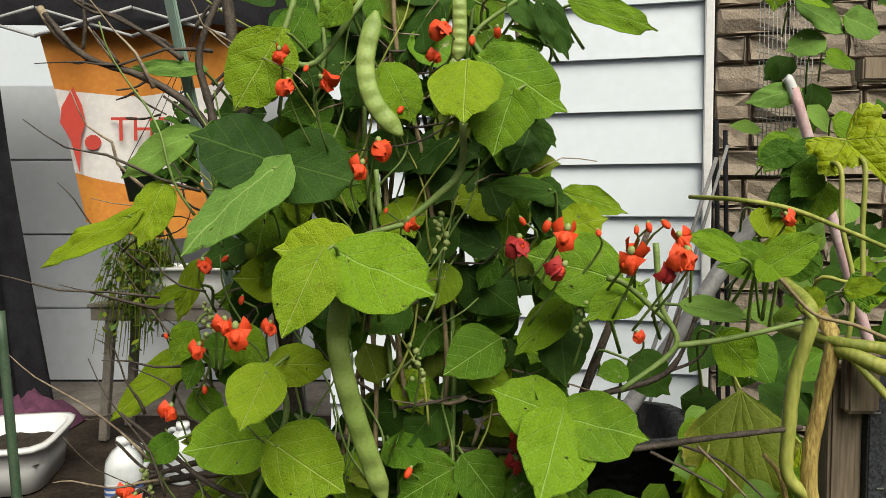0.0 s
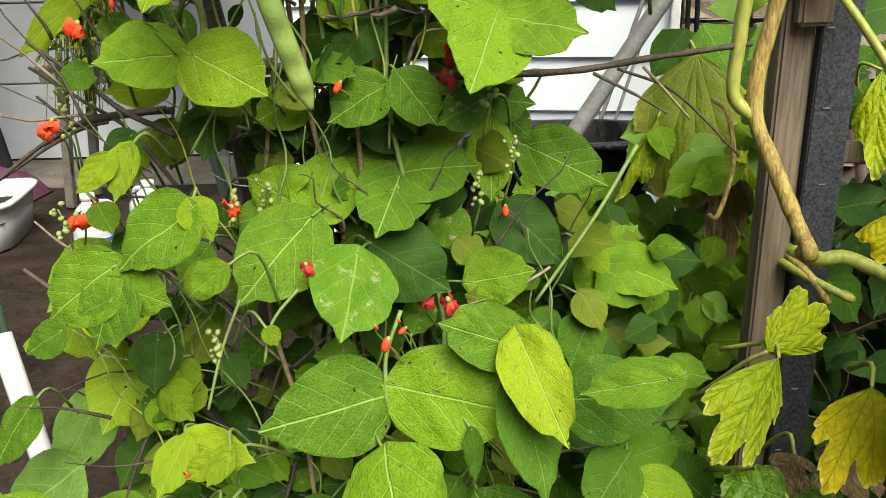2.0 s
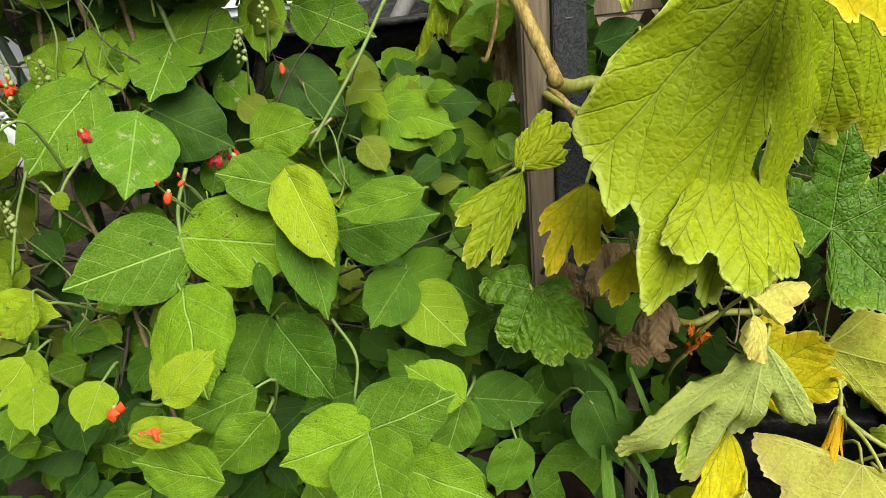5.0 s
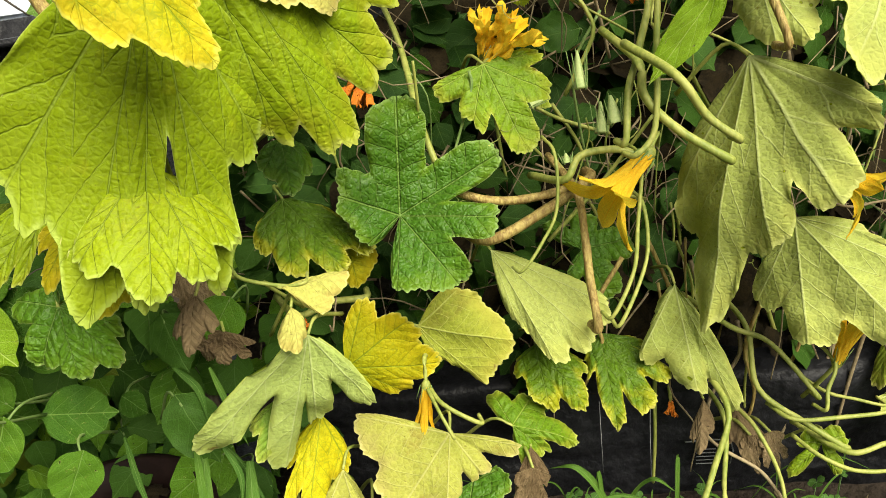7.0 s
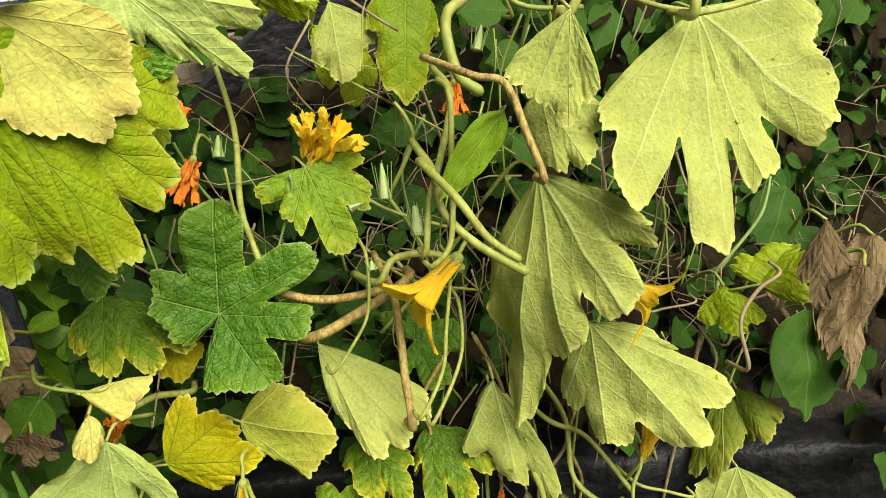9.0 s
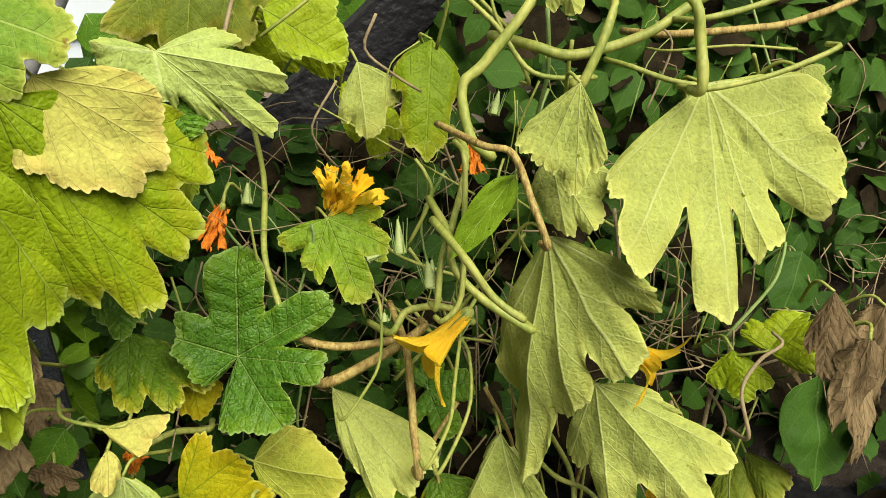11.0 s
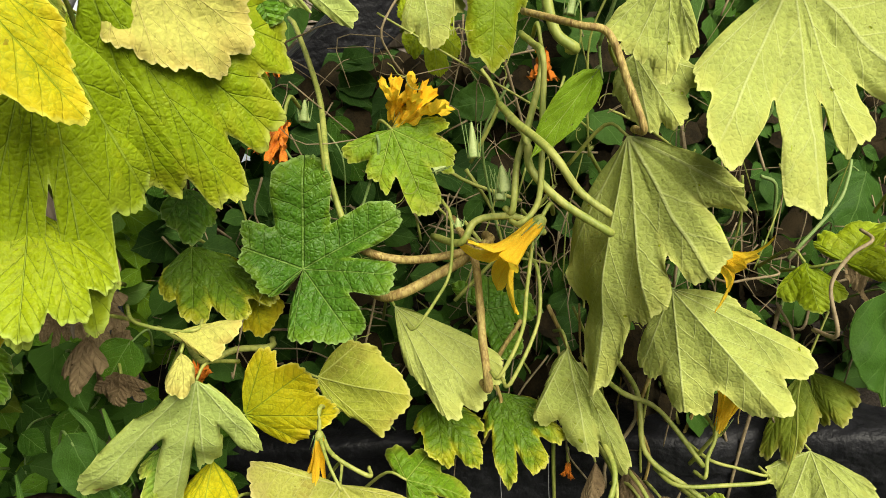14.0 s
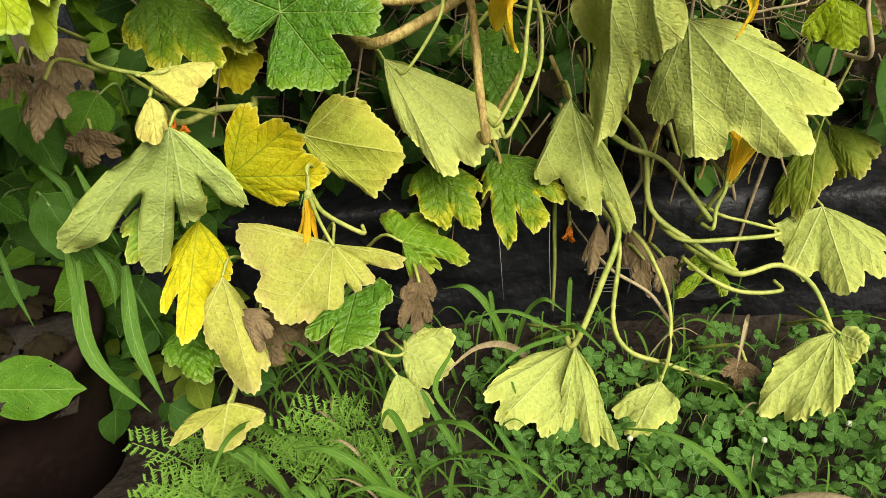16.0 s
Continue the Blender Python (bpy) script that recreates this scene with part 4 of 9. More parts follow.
twisted_stems(bean)
for pts, r0, r1 in (([(-0.20, 1.15, 0), (-0.22, 1.16, 0.4), (-0.19, 1.15, 0.8), (-0.22, 1.14, 1.25), (-0.27, 1.10, 1.6), (-0.30, 1.08, 1.85)], 0.022, 0.007),
                    ([(-0.12, 1.17, 0), (-0.05, 1.2, 0.45), (0.08, 1.18, 0.85), (0.2, 1.12, 1.25), (0.28, 1.06, 1.5)], 0.016, 0.004),
                    ([(-0.16, 1.2, 0), (-0.02, 1.25, 0.6), (0.02, 1.22, 1.2), (-0.02, 1.2, 1.95)], 0.018, 0.008),
                    ([(-0.19, 1.15, 0.5), (-0.33, 1.1, 0.75), (-0.5, 1.05, 0.95)], 0.009, 0.003)):
    tube("branch", pts, r0, r1, BARK, shrub, sides=8, knobs=0.3)


def fill(owner, name, count, box, tones, size, seed, spread=1.0, label="", keep=None):
    """Crowded small leaves inside the plant, joined: seen only in part between the outer ones."""
    rnd = random.Random(seed)
    pile = Pile()
    grids = [bean_grid(70 + k, 7, 6, fold=(0.3, -0.2, 0.1)[k % 3], arch=0.4) for k in range(3)]
    for _ in range(count):
        p = Vector([rnd.uniform(a, b) for a, b in box])
        if keep and not keep(p):
            continue
        L = rnd.uniform(*size)
        d = Vector((rnd.uniform(-1, 1), -0.5 * rnd.random(), rnd.uniform(-1, 0.25))).normalized() * L
        m = leaf_pose(p, p + d, L * rnd.uniform(0.75, 0.95), (rnd.uniform(-0.6, 0.6) * spread, -0.8, rnd.uniform(0.1, 0.9)))
        v, f, uv = rnd.choice(grids)
        pile.add([m @ Vector(q) for q in v], f, uv, rnd.randrange(len(tones)))
    ob = put(name, pile.mesh(name, tones), owner, None, label)
    ob["kind"] = "stuff"
    return ob


def in_bean(p):
    # widest at breast height, narrowing to the top, open towards the yard at the left
    half = 0.40 if p.z < 1.0 else 0.40 - 0.22 * (p.z - 1.0) / 0.9
    if p.x > 0.13 and p.z > 1.0:
        return False
    if 0.72 < p.z < 1.38 and (p.x < -0.22 or (p.x < -0.10 and math.sin(p.z * 91 + p.x * 57) > -0.3)):
        return False
    return abs(p.x + 0.04) < half or (p.x > 0 and p.z < 0.95 and p.x < 0.42)


# near-black leaves colour in the shade inside the bean plant
fill(bean, "inner_foliage", 1500, ((-0.42, 0.42), (1.02, 1.3), (0.05, 1.95)), [BEAN_TOP, BEAN_OLIVE, BEAN_DARK_SHADE, BEAN_DARK_SHADE, BEAN_DARK_SHADE], (0.04, 0.09), 21, keep=in_bean)
fill(bean, "low_foliage", 170, ((0.15, 0.78), (0.96, 1.18), (0.05, 0.62)), [BEAN_DEEP_SHADE, BEAN_DARK_SHADE, BEAN_DARK_SHADE], (0.05, 0.09), 24)
fill(bean, "low_foliage", 34, ((0.50, 0.80), (0.72, 0.95), (0.02, 0.22)), [BEAN_DARK_SHADE, BEAN_DARK_SHADE, BEAN_OLIVE], (0.04, 0.08), 25)
fill(bean, "low_foliage", 260, ((-0.45, 0.30), (0.86, 1.1), (0.02, 0.62)), [BEAN_DEEP_SHADE, BEAN_TOP, BEAN_DARK_SHADE], (0.05, 0.10), 22)


# ---- small leaves, twigs, twining shoots and bud clusters of the bean ----
rb = random.Random(90)
for k in range(260):
    z = rb.uniform(0.35, 1.85)
    half = 0.36 if z < 1.1 else 0.36 - 0.2 * (z - 1.1) / 0.75
    x = rb.uniform(-half - 0.03, half - 0.06)
    if z > 0.95 and x > 0.16 and rb.random() < 0.7:
        continue
    a = Vector((x, rb.uniform(1.0, 1.09), z))
    L = rb.uniform(0.035, 0.075)
    d = Vector((rb.uniform(-1, 1), -0.3, rb.uniform(-1.2, 0.2))).normalized() * L
    bean_leaf(a, a + d, L * rb.uniform(0.7, 0.95), rb.choice(("green", "deep", "olive", "lime", "deep", "dark", "mined")), k % 8)
for k in range(130):
    z = rb.uniform(0.5, 1.75)
    a = Vector((rb.uniform(-0.42, 0.28 if z < 1.15 else 0.05), rb.uniform(0.98, 1.12), z))
    way = Vector((rb.choice((-1, 1)) * rb.uniform(0.3, 1), rb.uniform(-0.35, 0.1), rb.uniform(-0.2, 0.9))).normalized() * rb.uniform(0.08, 0.24)
    pts = [a + way * (i / 4) + Vector((rb.uniform(-1, 1), 0, rb.uniform(-1, 1))) * 0.010 for i in range(5)]
    tube("twig", pts, rb.uniform(0.0012, 0.0032), 0.0006, BARK if k % 3 else BARK_PALE, shrub, sides=5, n=2, knobs=0.4)
for k in range(64):
    z = rb.uniform(0.45, 1.6)
    a = Vector((rb.uniform(-0.32, 0.25 if z < 0.9 else 0.02), rb.uniform(0.97, 1.05), z))
    ph, h, lean = rb.uniform(0, 6), rb.uniform(0.10, 0.26), rb.uniform(-0.12, 0.12)
    pts = [a + Vector((lean * i / 7 + 0.007 * math.cos(ph + i * 1.3), 0.007 * math.sin(ph + i * 1.3), h * i / 7)) for i in range(8)]
    tube("shoot", pts, 0.0019, 0.0011, STEM_GREEN if k % 4 else STEM_PALE, bean, sides=5, n=3)
RACEME_BUD = ellipsoid("bud", 1, 1.5, 1, BUD, 7, 5)
for k, (x, y, z) in enumerate(((-0.185, 0.974, 1.063), (-0.149, 0.998, 1.072), (-0.405, 1.043, 1.169), (-0.414, 0.997, 1.047), (-0.204, 0.886, 0.915), (0.125, 0.962, 1.085), (0.166, 0.920, 1.415), (-0.033, 0.946, 1.355), (-0.002, 0.918, 1.516), (-0.094, 0.897, 1.457), (-0.288, 0.959, 1.408), (0.138, 0.961, 1.209), (0.162, 0.935, 1.131))):
    top = Vector((x, y, z))
    tube("raceme", [top, top + Vector((0.004, 0.01, -0.03)), top + Vector((-0.006, 0.04, -0.09))], 0.0012, 0.0018, STEM_GREEN, bean, sides=5, n=3)
    for i in range(11):
        s = rb.uniform(0.0022, 0.0042)
        c = top + Vector((rb.uniform(-0.009, 0.009), rb.uniform(-0.008, 0.004), 0.006 - 0.0042 * i + rb.uniform(-0.002, 0.002)))
        put("bud", RACEME_BUD, bean, Matrix.Translation(c) @ pose(0, 0, 0, rb.uniform(-60, 60), rb.uniform(-60, 60), 0) @ Matrix.Diagonal((s, s, s, 1)))

bean_leaf((0.025, 0.839, 1.681), (0.020, 0.786, 1.618), 0.115, "lime", 1)
bean_leaf((0.053, 0.880, 1.692), (0.147, 0.897, 1.644), 0.082, "green", 2)
bean_leaf((0.075, 0.858, 1.653), (0.052, 0.824, 1.586), 0.069, "green", 3)
bean_leaf((-0.195, 0.911, 1.722), (-0.243, 0.907, 1.643), 0.071, "lime", 4)
bean_leaf((-0.192, 0.942, 1.738), (-0.229, 0.941, 1.711), 0.047, "lime", 5)
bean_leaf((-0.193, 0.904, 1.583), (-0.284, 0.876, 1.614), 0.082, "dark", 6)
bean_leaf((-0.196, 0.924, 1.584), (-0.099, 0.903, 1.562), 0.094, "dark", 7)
bean_leaf((-0.192, 0.884, 1.575), (-0.282, 0.819, 1.490), 0.073, "pale", 0)
bean_leaf((-0.354, 0.983, 1.558), (-0.379, 0.959, 1.483), 0.047, "lime", 1)
bean_leaf((-0.392, 0.971, 1.520), (-0.511, 0.968, 1.460), 0.034, "lime", 2)
bean_leaf((-0.107, 0.848, 1.477), (-0.186, 0.849, 1.486), 0.069, "lime", 3)
bean_leaf((-0.104, 0.838, 1.478), (-0.009, 0.806, 1.440), 0.085, "green", 4)
bean_leaf((-0.128, 0.788, 1.477), (-0.158, 0.754, 1.405), 0.057, "lime", 5)
bean_leaf((-0.323, 0.986, 1.620), (-0.410, 0.983, 1.571), 0.041, "pale", 6)
bean_leaf((-0.329, 1.061, 1.719), (-0.428, 1.062, 1.726), 0.026, "pale", 7)
bean_leaf((-0.202, 0.912, 1.345), (-0.131, 0.912, 1.346), 0.045, "lime", 0)
bean_leaf((-0.203, 0.881, 1.341), (-0.222, 0.838, 1.288), 0.057, "lime", 1)
bean_leaf((-0.203, 0.936, 1.240), (-0.117, 0.894, 1.199), 0.084, "lime", 2)
bean_leaf((-0.236, 0.976, 1.238), (-0.319, 0.936, 1.233), 0.078, "green", 3)
bean_leaf((-0.360, 1.071, 1.324), (-0.466, 1.066, 1.235), 0.045, "lime", 4)
bean_leaf((0.062, 0.982, 1.358), (0.003, 0.941, 1.329), 0.070, "green", 5)
bean_leaf((0.092, 1.052, 1.544), (0.079, 1.028, 1.456), 0.047, "green", 6)
bean_leaf((0.198, 0.927, 1.448), (0.097, 0.928, 1.477), 0.080, "green", 7)
bean_leaf((0.232, 0.917, 1.439), (0.165, 0.885, 1.405), 0.044, "green", 0)
bean_leaf((0.175, 1.015, 1.792), (0.278, 1.013, 1.761), 0.038, "green", 1)
bean_leaf((0.195, 1.183, 1.550), (0.281, 1.181, 1.523), 0.039, "lime", 2)
bean_leaf((0.367, 0.868, 1.467), (0.426, 0.870, 1.499), 0.039, "green", 3)
bean_leaf((0.331, 0.878, 1.477), (0.273, 0.880, 1.502), 0.029, "green", 4)
bean_leaf((0.366, 0.868, 1.467), (0.346, 0.847, 1.451), 0.038, "green", 5)
bean_leaf((0.378, 0.898, 1.467), (0.345, 0.919, 1.493), 0.033, "green", 6)
bean_leaf((0.153, 1.014, 1.390), (0.157, 0.980, 1.305), 0.068, "dark", 7)
bean_leaf((0.150, 0.985, 1.404), (0.089, 0.962, 1.350), 0.045, "green", 0)
bean_leaf((0.148, 0.938, 1.273), (0.244, 0.907, 1.259), 0.077, "green", 1)
bean_leaf((0.143, 0.938, 1.276), (0.061, 0.940, 1.312), 0.077, "green", 2)
bean_leaf((0.142, 0.928, 1.272), (0.109, 0.864, 1.197), 0.090, "green", 3)
bean_leaf((0.065, 1.019, 1.479), (0.008, 1.020, 1.507), 0.059, "dark", 4)
bean_leaf((-0.066, 0.960, 1.696), (-0.032, 0.957, 1.635), 0.057, "green", 5)
bean_leaf((0.008, 1.006, 1.618), (-0.049, 1.004, 1.578), 0.060, "dark", 6)
bean_leaf((-0.089, 0.960, 1.696), (-0.121, 0.958, 1.652), 0.046, "dark", 7)
bean_leaf((0.130, 0.953, 1.553), (0.052, 0.953, 1.562), 0.026, "dark", 0)
bean_leaf((0.297, 0.945, 1.412), (0.381, 0.945, 1.400), 0.029, "pale", 1)
bean_leaf((0.360, 0.993, 1.362), (0.405, 0.990, 1.313), 0.052, "green", 2)
bean_leaf((-0.251, 0.943, 1.378), (-0.215, 0.941, 1.336), 0.043, "green", 3)
bean_leaf((0.111, 0.957, 1.636), (0.139, 0.955, 1.604), 0.021, "dark", 4)
bean_leaf((0.127, 0.995, 1.786), (0.159, 0.991, 1.718), 0.034, "dark", 5)
bean_leaf((0.088, 1.015, 1.794), (0.146, 1.013, 1.752), 0.033, "dark", 6)
bean_leaf((-0.332, 1.047, 1.453), (-0.360, 1.043, 1.373), 0.027, "lime", 7)
bean_leaf((-0.354, 1.046, 1.423), (-0.410, 1.045, 1.400), 0.020, "lime", 0)
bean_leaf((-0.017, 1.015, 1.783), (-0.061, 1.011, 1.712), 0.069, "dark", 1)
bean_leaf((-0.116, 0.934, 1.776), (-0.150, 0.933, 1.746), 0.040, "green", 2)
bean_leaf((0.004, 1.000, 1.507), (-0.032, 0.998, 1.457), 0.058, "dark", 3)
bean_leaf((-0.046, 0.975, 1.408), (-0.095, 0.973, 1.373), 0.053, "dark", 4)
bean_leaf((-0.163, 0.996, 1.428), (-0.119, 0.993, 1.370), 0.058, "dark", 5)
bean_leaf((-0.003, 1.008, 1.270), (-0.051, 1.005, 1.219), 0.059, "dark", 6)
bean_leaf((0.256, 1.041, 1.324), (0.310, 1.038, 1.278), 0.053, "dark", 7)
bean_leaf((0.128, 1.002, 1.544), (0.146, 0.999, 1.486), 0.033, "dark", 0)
bean_leaf((-0.322, 0.993, 1.377), (-0.351, 0.991, 1.333), 0.040, "green", 1)
bean_leaf((-0.315, 0.991, 1.333), (-0.330, 0.989, 1.297), 0.033, "green", 2)
bean_leaf((0.012, 0.984, 1.196), (-0.061, 0.982, 1.152), 0.065, "green", 3)
bean_leaf((0.033, 0.984, 1.203), (0.077, 0.981, 1.145), 0.065, "green", 4)
bean_leaf((-0.014, 0.890, 0.818), (-0.146, 0.834, 0.808), 0.108, "green", 5)
bean_leaf((0.016, 0.897, 0.830), (0.172, 0.842, 0.816), 0.108, "green", 6)
bean_leaf((0.002, 0.835, 0.772), (0.020, 0.712, 0.690), 0.150, "green", 7)
bean_leaf((-0.088, 0.981, 1.033), (-0.173, 0.897, 0.948), 0.098, "green", 0)
bean_leaf((-0.092, 1.002, 1.033), (-0.175, 1.023, 1.079), 0.087, "green", 1)
bean_leaf((-0.084, 1.002, 1.031), (-0.055, 1.033, 1.115), 0.078, "green", 2)
bean_leaf((0.027, 1.027, 1.079), (0.128, 1.007, 1.090), 0.084, "green", 3)
bean_leaf((0.027, 1.026, 1.077), (-0.004, 0.940, 1.017), 0.086, "green", 4)
bean_leaf((0.024, 1.038, 1.078), (-0.071, 1.015, 1.067), 0.091, "green", 5)
bean_leaf((0.153, 1.095, 1.126), (0.147, 1.029, 1.037), 0.060, "green", 6)
bean_leaf((0.205, 1.103, 1.095), (0.309, 1.049, 1.048), 0.078, "green", 7)
bean_leaf((-0.013, 0.985, 0.993), (0.088, 0.959, 0.934), 0.095, "dark", 0)
bean_leaf((-0.030, 0.952, 0.991), (-0.042, 0.859, 0.916), 0.111, "mined", 1)
bean_leaf((0.119, 1.009, 0.927), (0.203, 0.992, 0.946), 0.079, "green", 2)
bean_leaf((0.165, 0.862, 0.911), (0.208, 0.761, 0.819), 0.067, "lime", 3)
bean_leaf((0.167, 0.866, 0.893), (0.069, 0.880, 0.923), 0.068, "green", 4)
bean_leaf((0.236, 0.859, 0.826), (0.354, 0.830, 0.843), 0.093, "deep", 5)
# low leaves: their deep tone stands in for the shade they hang in
bean_leaf((0.298, 0.848, 0.747), (0.242, 0.791, 0.706), 0.070, "deep", 6)
bean_leaf((0.307, 0.847, 0.717), (0.367, 0.781, 0.661), 0.078, "lime", 7)
bean_leaf((0.301, 0.857, 0.741), (0.381, 0.880, 0.753), 0.057, "deep", 0)
bean_leaf((0.170, 0.858, 0.846), (0.189, 0.773, 0.738), 0.071, "deep", 1)
bean_leaf((0.088, 0.921, 0.669), (0.032, 0.854, 0.601), 0.088, "deep", 2)
bean_leaf((0.121, 0.842, 0.688), (0.179, 0.761, 0.621), 0.098, "deep", 3)
bean_leaf((-0.001, 0.825, 0.689), (-0.059, 0.781, 0.654), 0.065, "lime", 4)
bean_leaf((0.176, 1.070, 1.006), (0.255, 1.041, 0.938), 0.084, "dark", 5)
bean_leaf((0.327, 1.097, 0.923), (0.284, 1.046, 0.870), 0.072, "green", 6)
bean_leaf((0.330, 1.097, 0.923), (0.418, 1.051, 0.893), 0.072, "green", 7)
bean_leaf((0.333, 1.116, 0.918), (0.381, 1.133, 0.965), 0.053, "green", 0)
bean_leaf((-0.283, 1.089, 1.020), (-0.355, 1.023, 0.953), 0.097, "lime", 1)
bean_leaf((-0.281, 1.088, 1.018), (-0.254, 1.034, 0.990), 0.076, "lime", 2)
bean_leaf((-0.393, 1.117, 0.945), (-0.481, 1.054, 0.884), 0.088, "lime", 3)
bean_leaf((-0.383, 1.087, 0.923), (-0.368, 0.995, 0.852), 0.119, "lime", 4)
bean_leaf((-0.252, 0.984, 0.943), (-0.200, 0.990, 0.963), 0.046, "lime", 5)
bean_leaf((-0.379, 1.111, 0.790), (-0.419, 1.025, 0.703), 0.098, "lime", 6)
bean_leaf((-0.300, 1.011, 0.815), (-0.341, 1.001, 0.786), 0.030, "lime", 7)
bean_leaf((-0.313, 1.001, 0.789), (-0.269, 0.965, 0.753), 0.050, "lime", 0)
bean_leaf((-0.238, 0.841, 0.796), (-0.263, 0.792, 0.751), 0.044, "lime", 1)
bean_leaf((-0.239, 0.849, 0.790), (-0.153, 0.812, 0.782), 0.047, "lime", 2)
bean_leaf((-0.197, 0.815, 0.786), (-0.231, 0.807, 0.765), 0.030, "lime", 3)
bean_leaf((-0.181, 0.749, 0.757), (-0.209, 0.687, 0.733), 0.063, "lime", 4)
bean_leaf((-0.181, 0.749, 0.757), (-0.148, 0.708, 0.737), 0.040, "lime", 5)
bean_leaf((-0.164, 0.709, 0.738), (-0.155, 0.657, 0.714), 0.051, "lime", 6)
bean_leaf((-0.098, 0.732, 0.718), (-0.111, 0.680, 0.693), 0.059, "lime", 7)
bean_leaf((-0.501, 0.998, 0.764), (-0.555, 0.970, 0.688), 0.058, "green", 0)
bean_leaf((-0.462, 1.135, 0.707), (-0.535, 1.093, 0.590), 0.082, "pale", 1)
bean_leaf((-0.481, 1.052, 0.628), (-0.606, 1.022, 0.541), 0.105, "pale", 2)
bean_leaf((-0.360, 0.986, 0.605), (-0.461, 0.981, 0.584), 0.050, "green", 3)
bean_leaf((-0.304, 0.877, 0.605), (-0.378, 0.864, 0.566), 0.053, "pale", 4)
bean_leaf((-0.561, 0.991, 0.601), (-0.489, 0.952, 0.506), 0.092, "green", 5)
bean_leaf((-0.400, 0.933, 0.604), (-0.442, 0.908, 0.534), 0.064, "green", 6)
bean_leaf((-0.490, 1.137, 0.848), (-0.449, 1.110, 0.782), 0.070, "lime", 7)
bean_leaf((-0.261, 1.087, 0.876), (-0.329, 1.067, 0.819), 0.068, "green", 0)
bean_leaf((-0.091, 0.953, 0.624), (-0.139, 0.935, 0.573), 0.050, "deep", 1)
bean_leaf((-0.140, 1.145, 1.177), (-0.198, 1.104, 1.064), 0.104, "dark", 2)
bean_leaf((0.013, 1.085, 1.174), (-0.057, 1.076, 1.143), 0.053, "green", 3)
bean_leaf((0.036, 1.120, 1.182), (0.081, 1.098, 1.128), 0.059, "green", 4)
bean_leaf((-0.313, 1.184, 1.125), (-0.332, 1.161, 1.063), 0.075, "olive", 5)
bean_leaf((-0.342, 1.127, 1.114), (-0.378, 1.100, 1.040), 0.037, "lime", 6)
bean_leaf((-0.382, 1.120, 1.091), (-0.437, 1.105, 1.048), 0.032, "lime", 7)
bean_leaf((0.312, 0.844, 0.569), (0.260, 0.865, 0.620), 0.057, "deep", 0)
bean_leaf((-0.138, 0.886, 0.920), (-0.125, 0.878, 0.900), 0.026, "lime", 1)
bean_leaf((-0.040, 0.888, 0.572), (0.013, 0.875, 0.542), 0.071, "dark", 2)
bean_leaf((0.029, 0.896, 0.543), (0.076, 0.883, 0.512), 0.072, "deep", 3)
bean_leaf((0.107, 1.134, 1.168), (0.219, 1.124, 1.151), 0.072, "green", 4)
bean_leaf((0.165, 1.144, 1.143), (0.216, 1.127, 1.104), 0.057, "green", 5)
bean_leaf((-0.307, 1.153, 1.184), (-0.395, 1.154, 1.179), 0.048, "lime", 6)
bean_leaf((-0.177, 0.809, 0.800), (-0.205, 0.795, 0.763), 0.030, "lime", 7)
bean_leaf((-0.503, 1.029, 0.845), (-0.467, 1.029, 0.848), 0.024, "lime", 0)
bean_leaf((0.220, 0.544, 0.721), (0.131, 0.521, 0.715), 0.080, "green", 1)
bean_leaf((0.221, 0.544, 0.722), (0.322, 0.542, 0.750), 0.074, "green", 2)
bean_leaf((0.225, 0.532, 0.721), (0.231, 0.445, 0.683), 0.086, "green", 3)
bean_leaf((0.251, 0.538, 0.674), (0.348, 0.488, 0.646), 0.069, "green", 4)
bean_leaf((0.337, 0.682, 0.650), (0.278, 0.711, 0.690), 0.057, "green", 5)
bean_leaf((0.379, 0.799, 0.557), (0.474, 0.778, 0.544), 0.073, "deep", 6)
bean_leaf((-0.001, 0.660, 0.730), (0.059, 0.673, 0.777), 0.047, "lime", 7)
bean_leaf((-0.024, 0.605, 0.724), (0.043, 0.594, 0.723), 0.032, "lime", 0)
bean_leaf((0.068, 0.732, 0.669), (-0.021, 0.732, 0.640), 0.065, "green", 1)
bean_leaf((0.092, 0.688, 0.655), (0.023, 0.671, 0.599), 0.067, "green", 2)
bean_leaf((0.032, 0.613, 0.643), (-0.054, 0.637, 0.666), 0.065, "green", 3)
bean_leaf((0.347, 0.717, 0.609), (0.316, 0.692, 0.548), 0.059, "green", 4)
bean_leaf((0.398, 0.858, 0.685), (0.342, 0.889, 0.731), 0.067, "deep", 5)
bean_leaf((0.362, 0.883, 0.610), (0.438, 0.885, 0.637), 0.061, "deep", 6)
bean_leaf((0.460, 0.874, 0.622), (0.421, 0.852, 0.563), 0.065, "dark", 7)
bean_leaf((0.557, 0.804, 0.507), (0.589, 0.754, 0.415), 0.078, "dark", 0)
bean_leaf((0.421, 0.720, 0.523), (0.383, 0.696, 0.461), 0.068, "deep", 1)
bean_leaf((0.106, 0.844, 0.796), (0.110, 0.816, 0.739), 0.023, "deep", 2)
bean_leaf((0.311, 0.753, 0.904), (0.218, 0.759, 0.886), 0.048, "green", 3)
# deep ones among these carry the shade near the ground in their colour
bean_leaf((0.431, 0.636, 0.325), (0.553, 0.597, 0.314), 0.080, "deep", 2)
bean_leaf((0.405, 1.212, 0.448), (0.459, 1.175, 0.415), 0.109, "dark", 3)
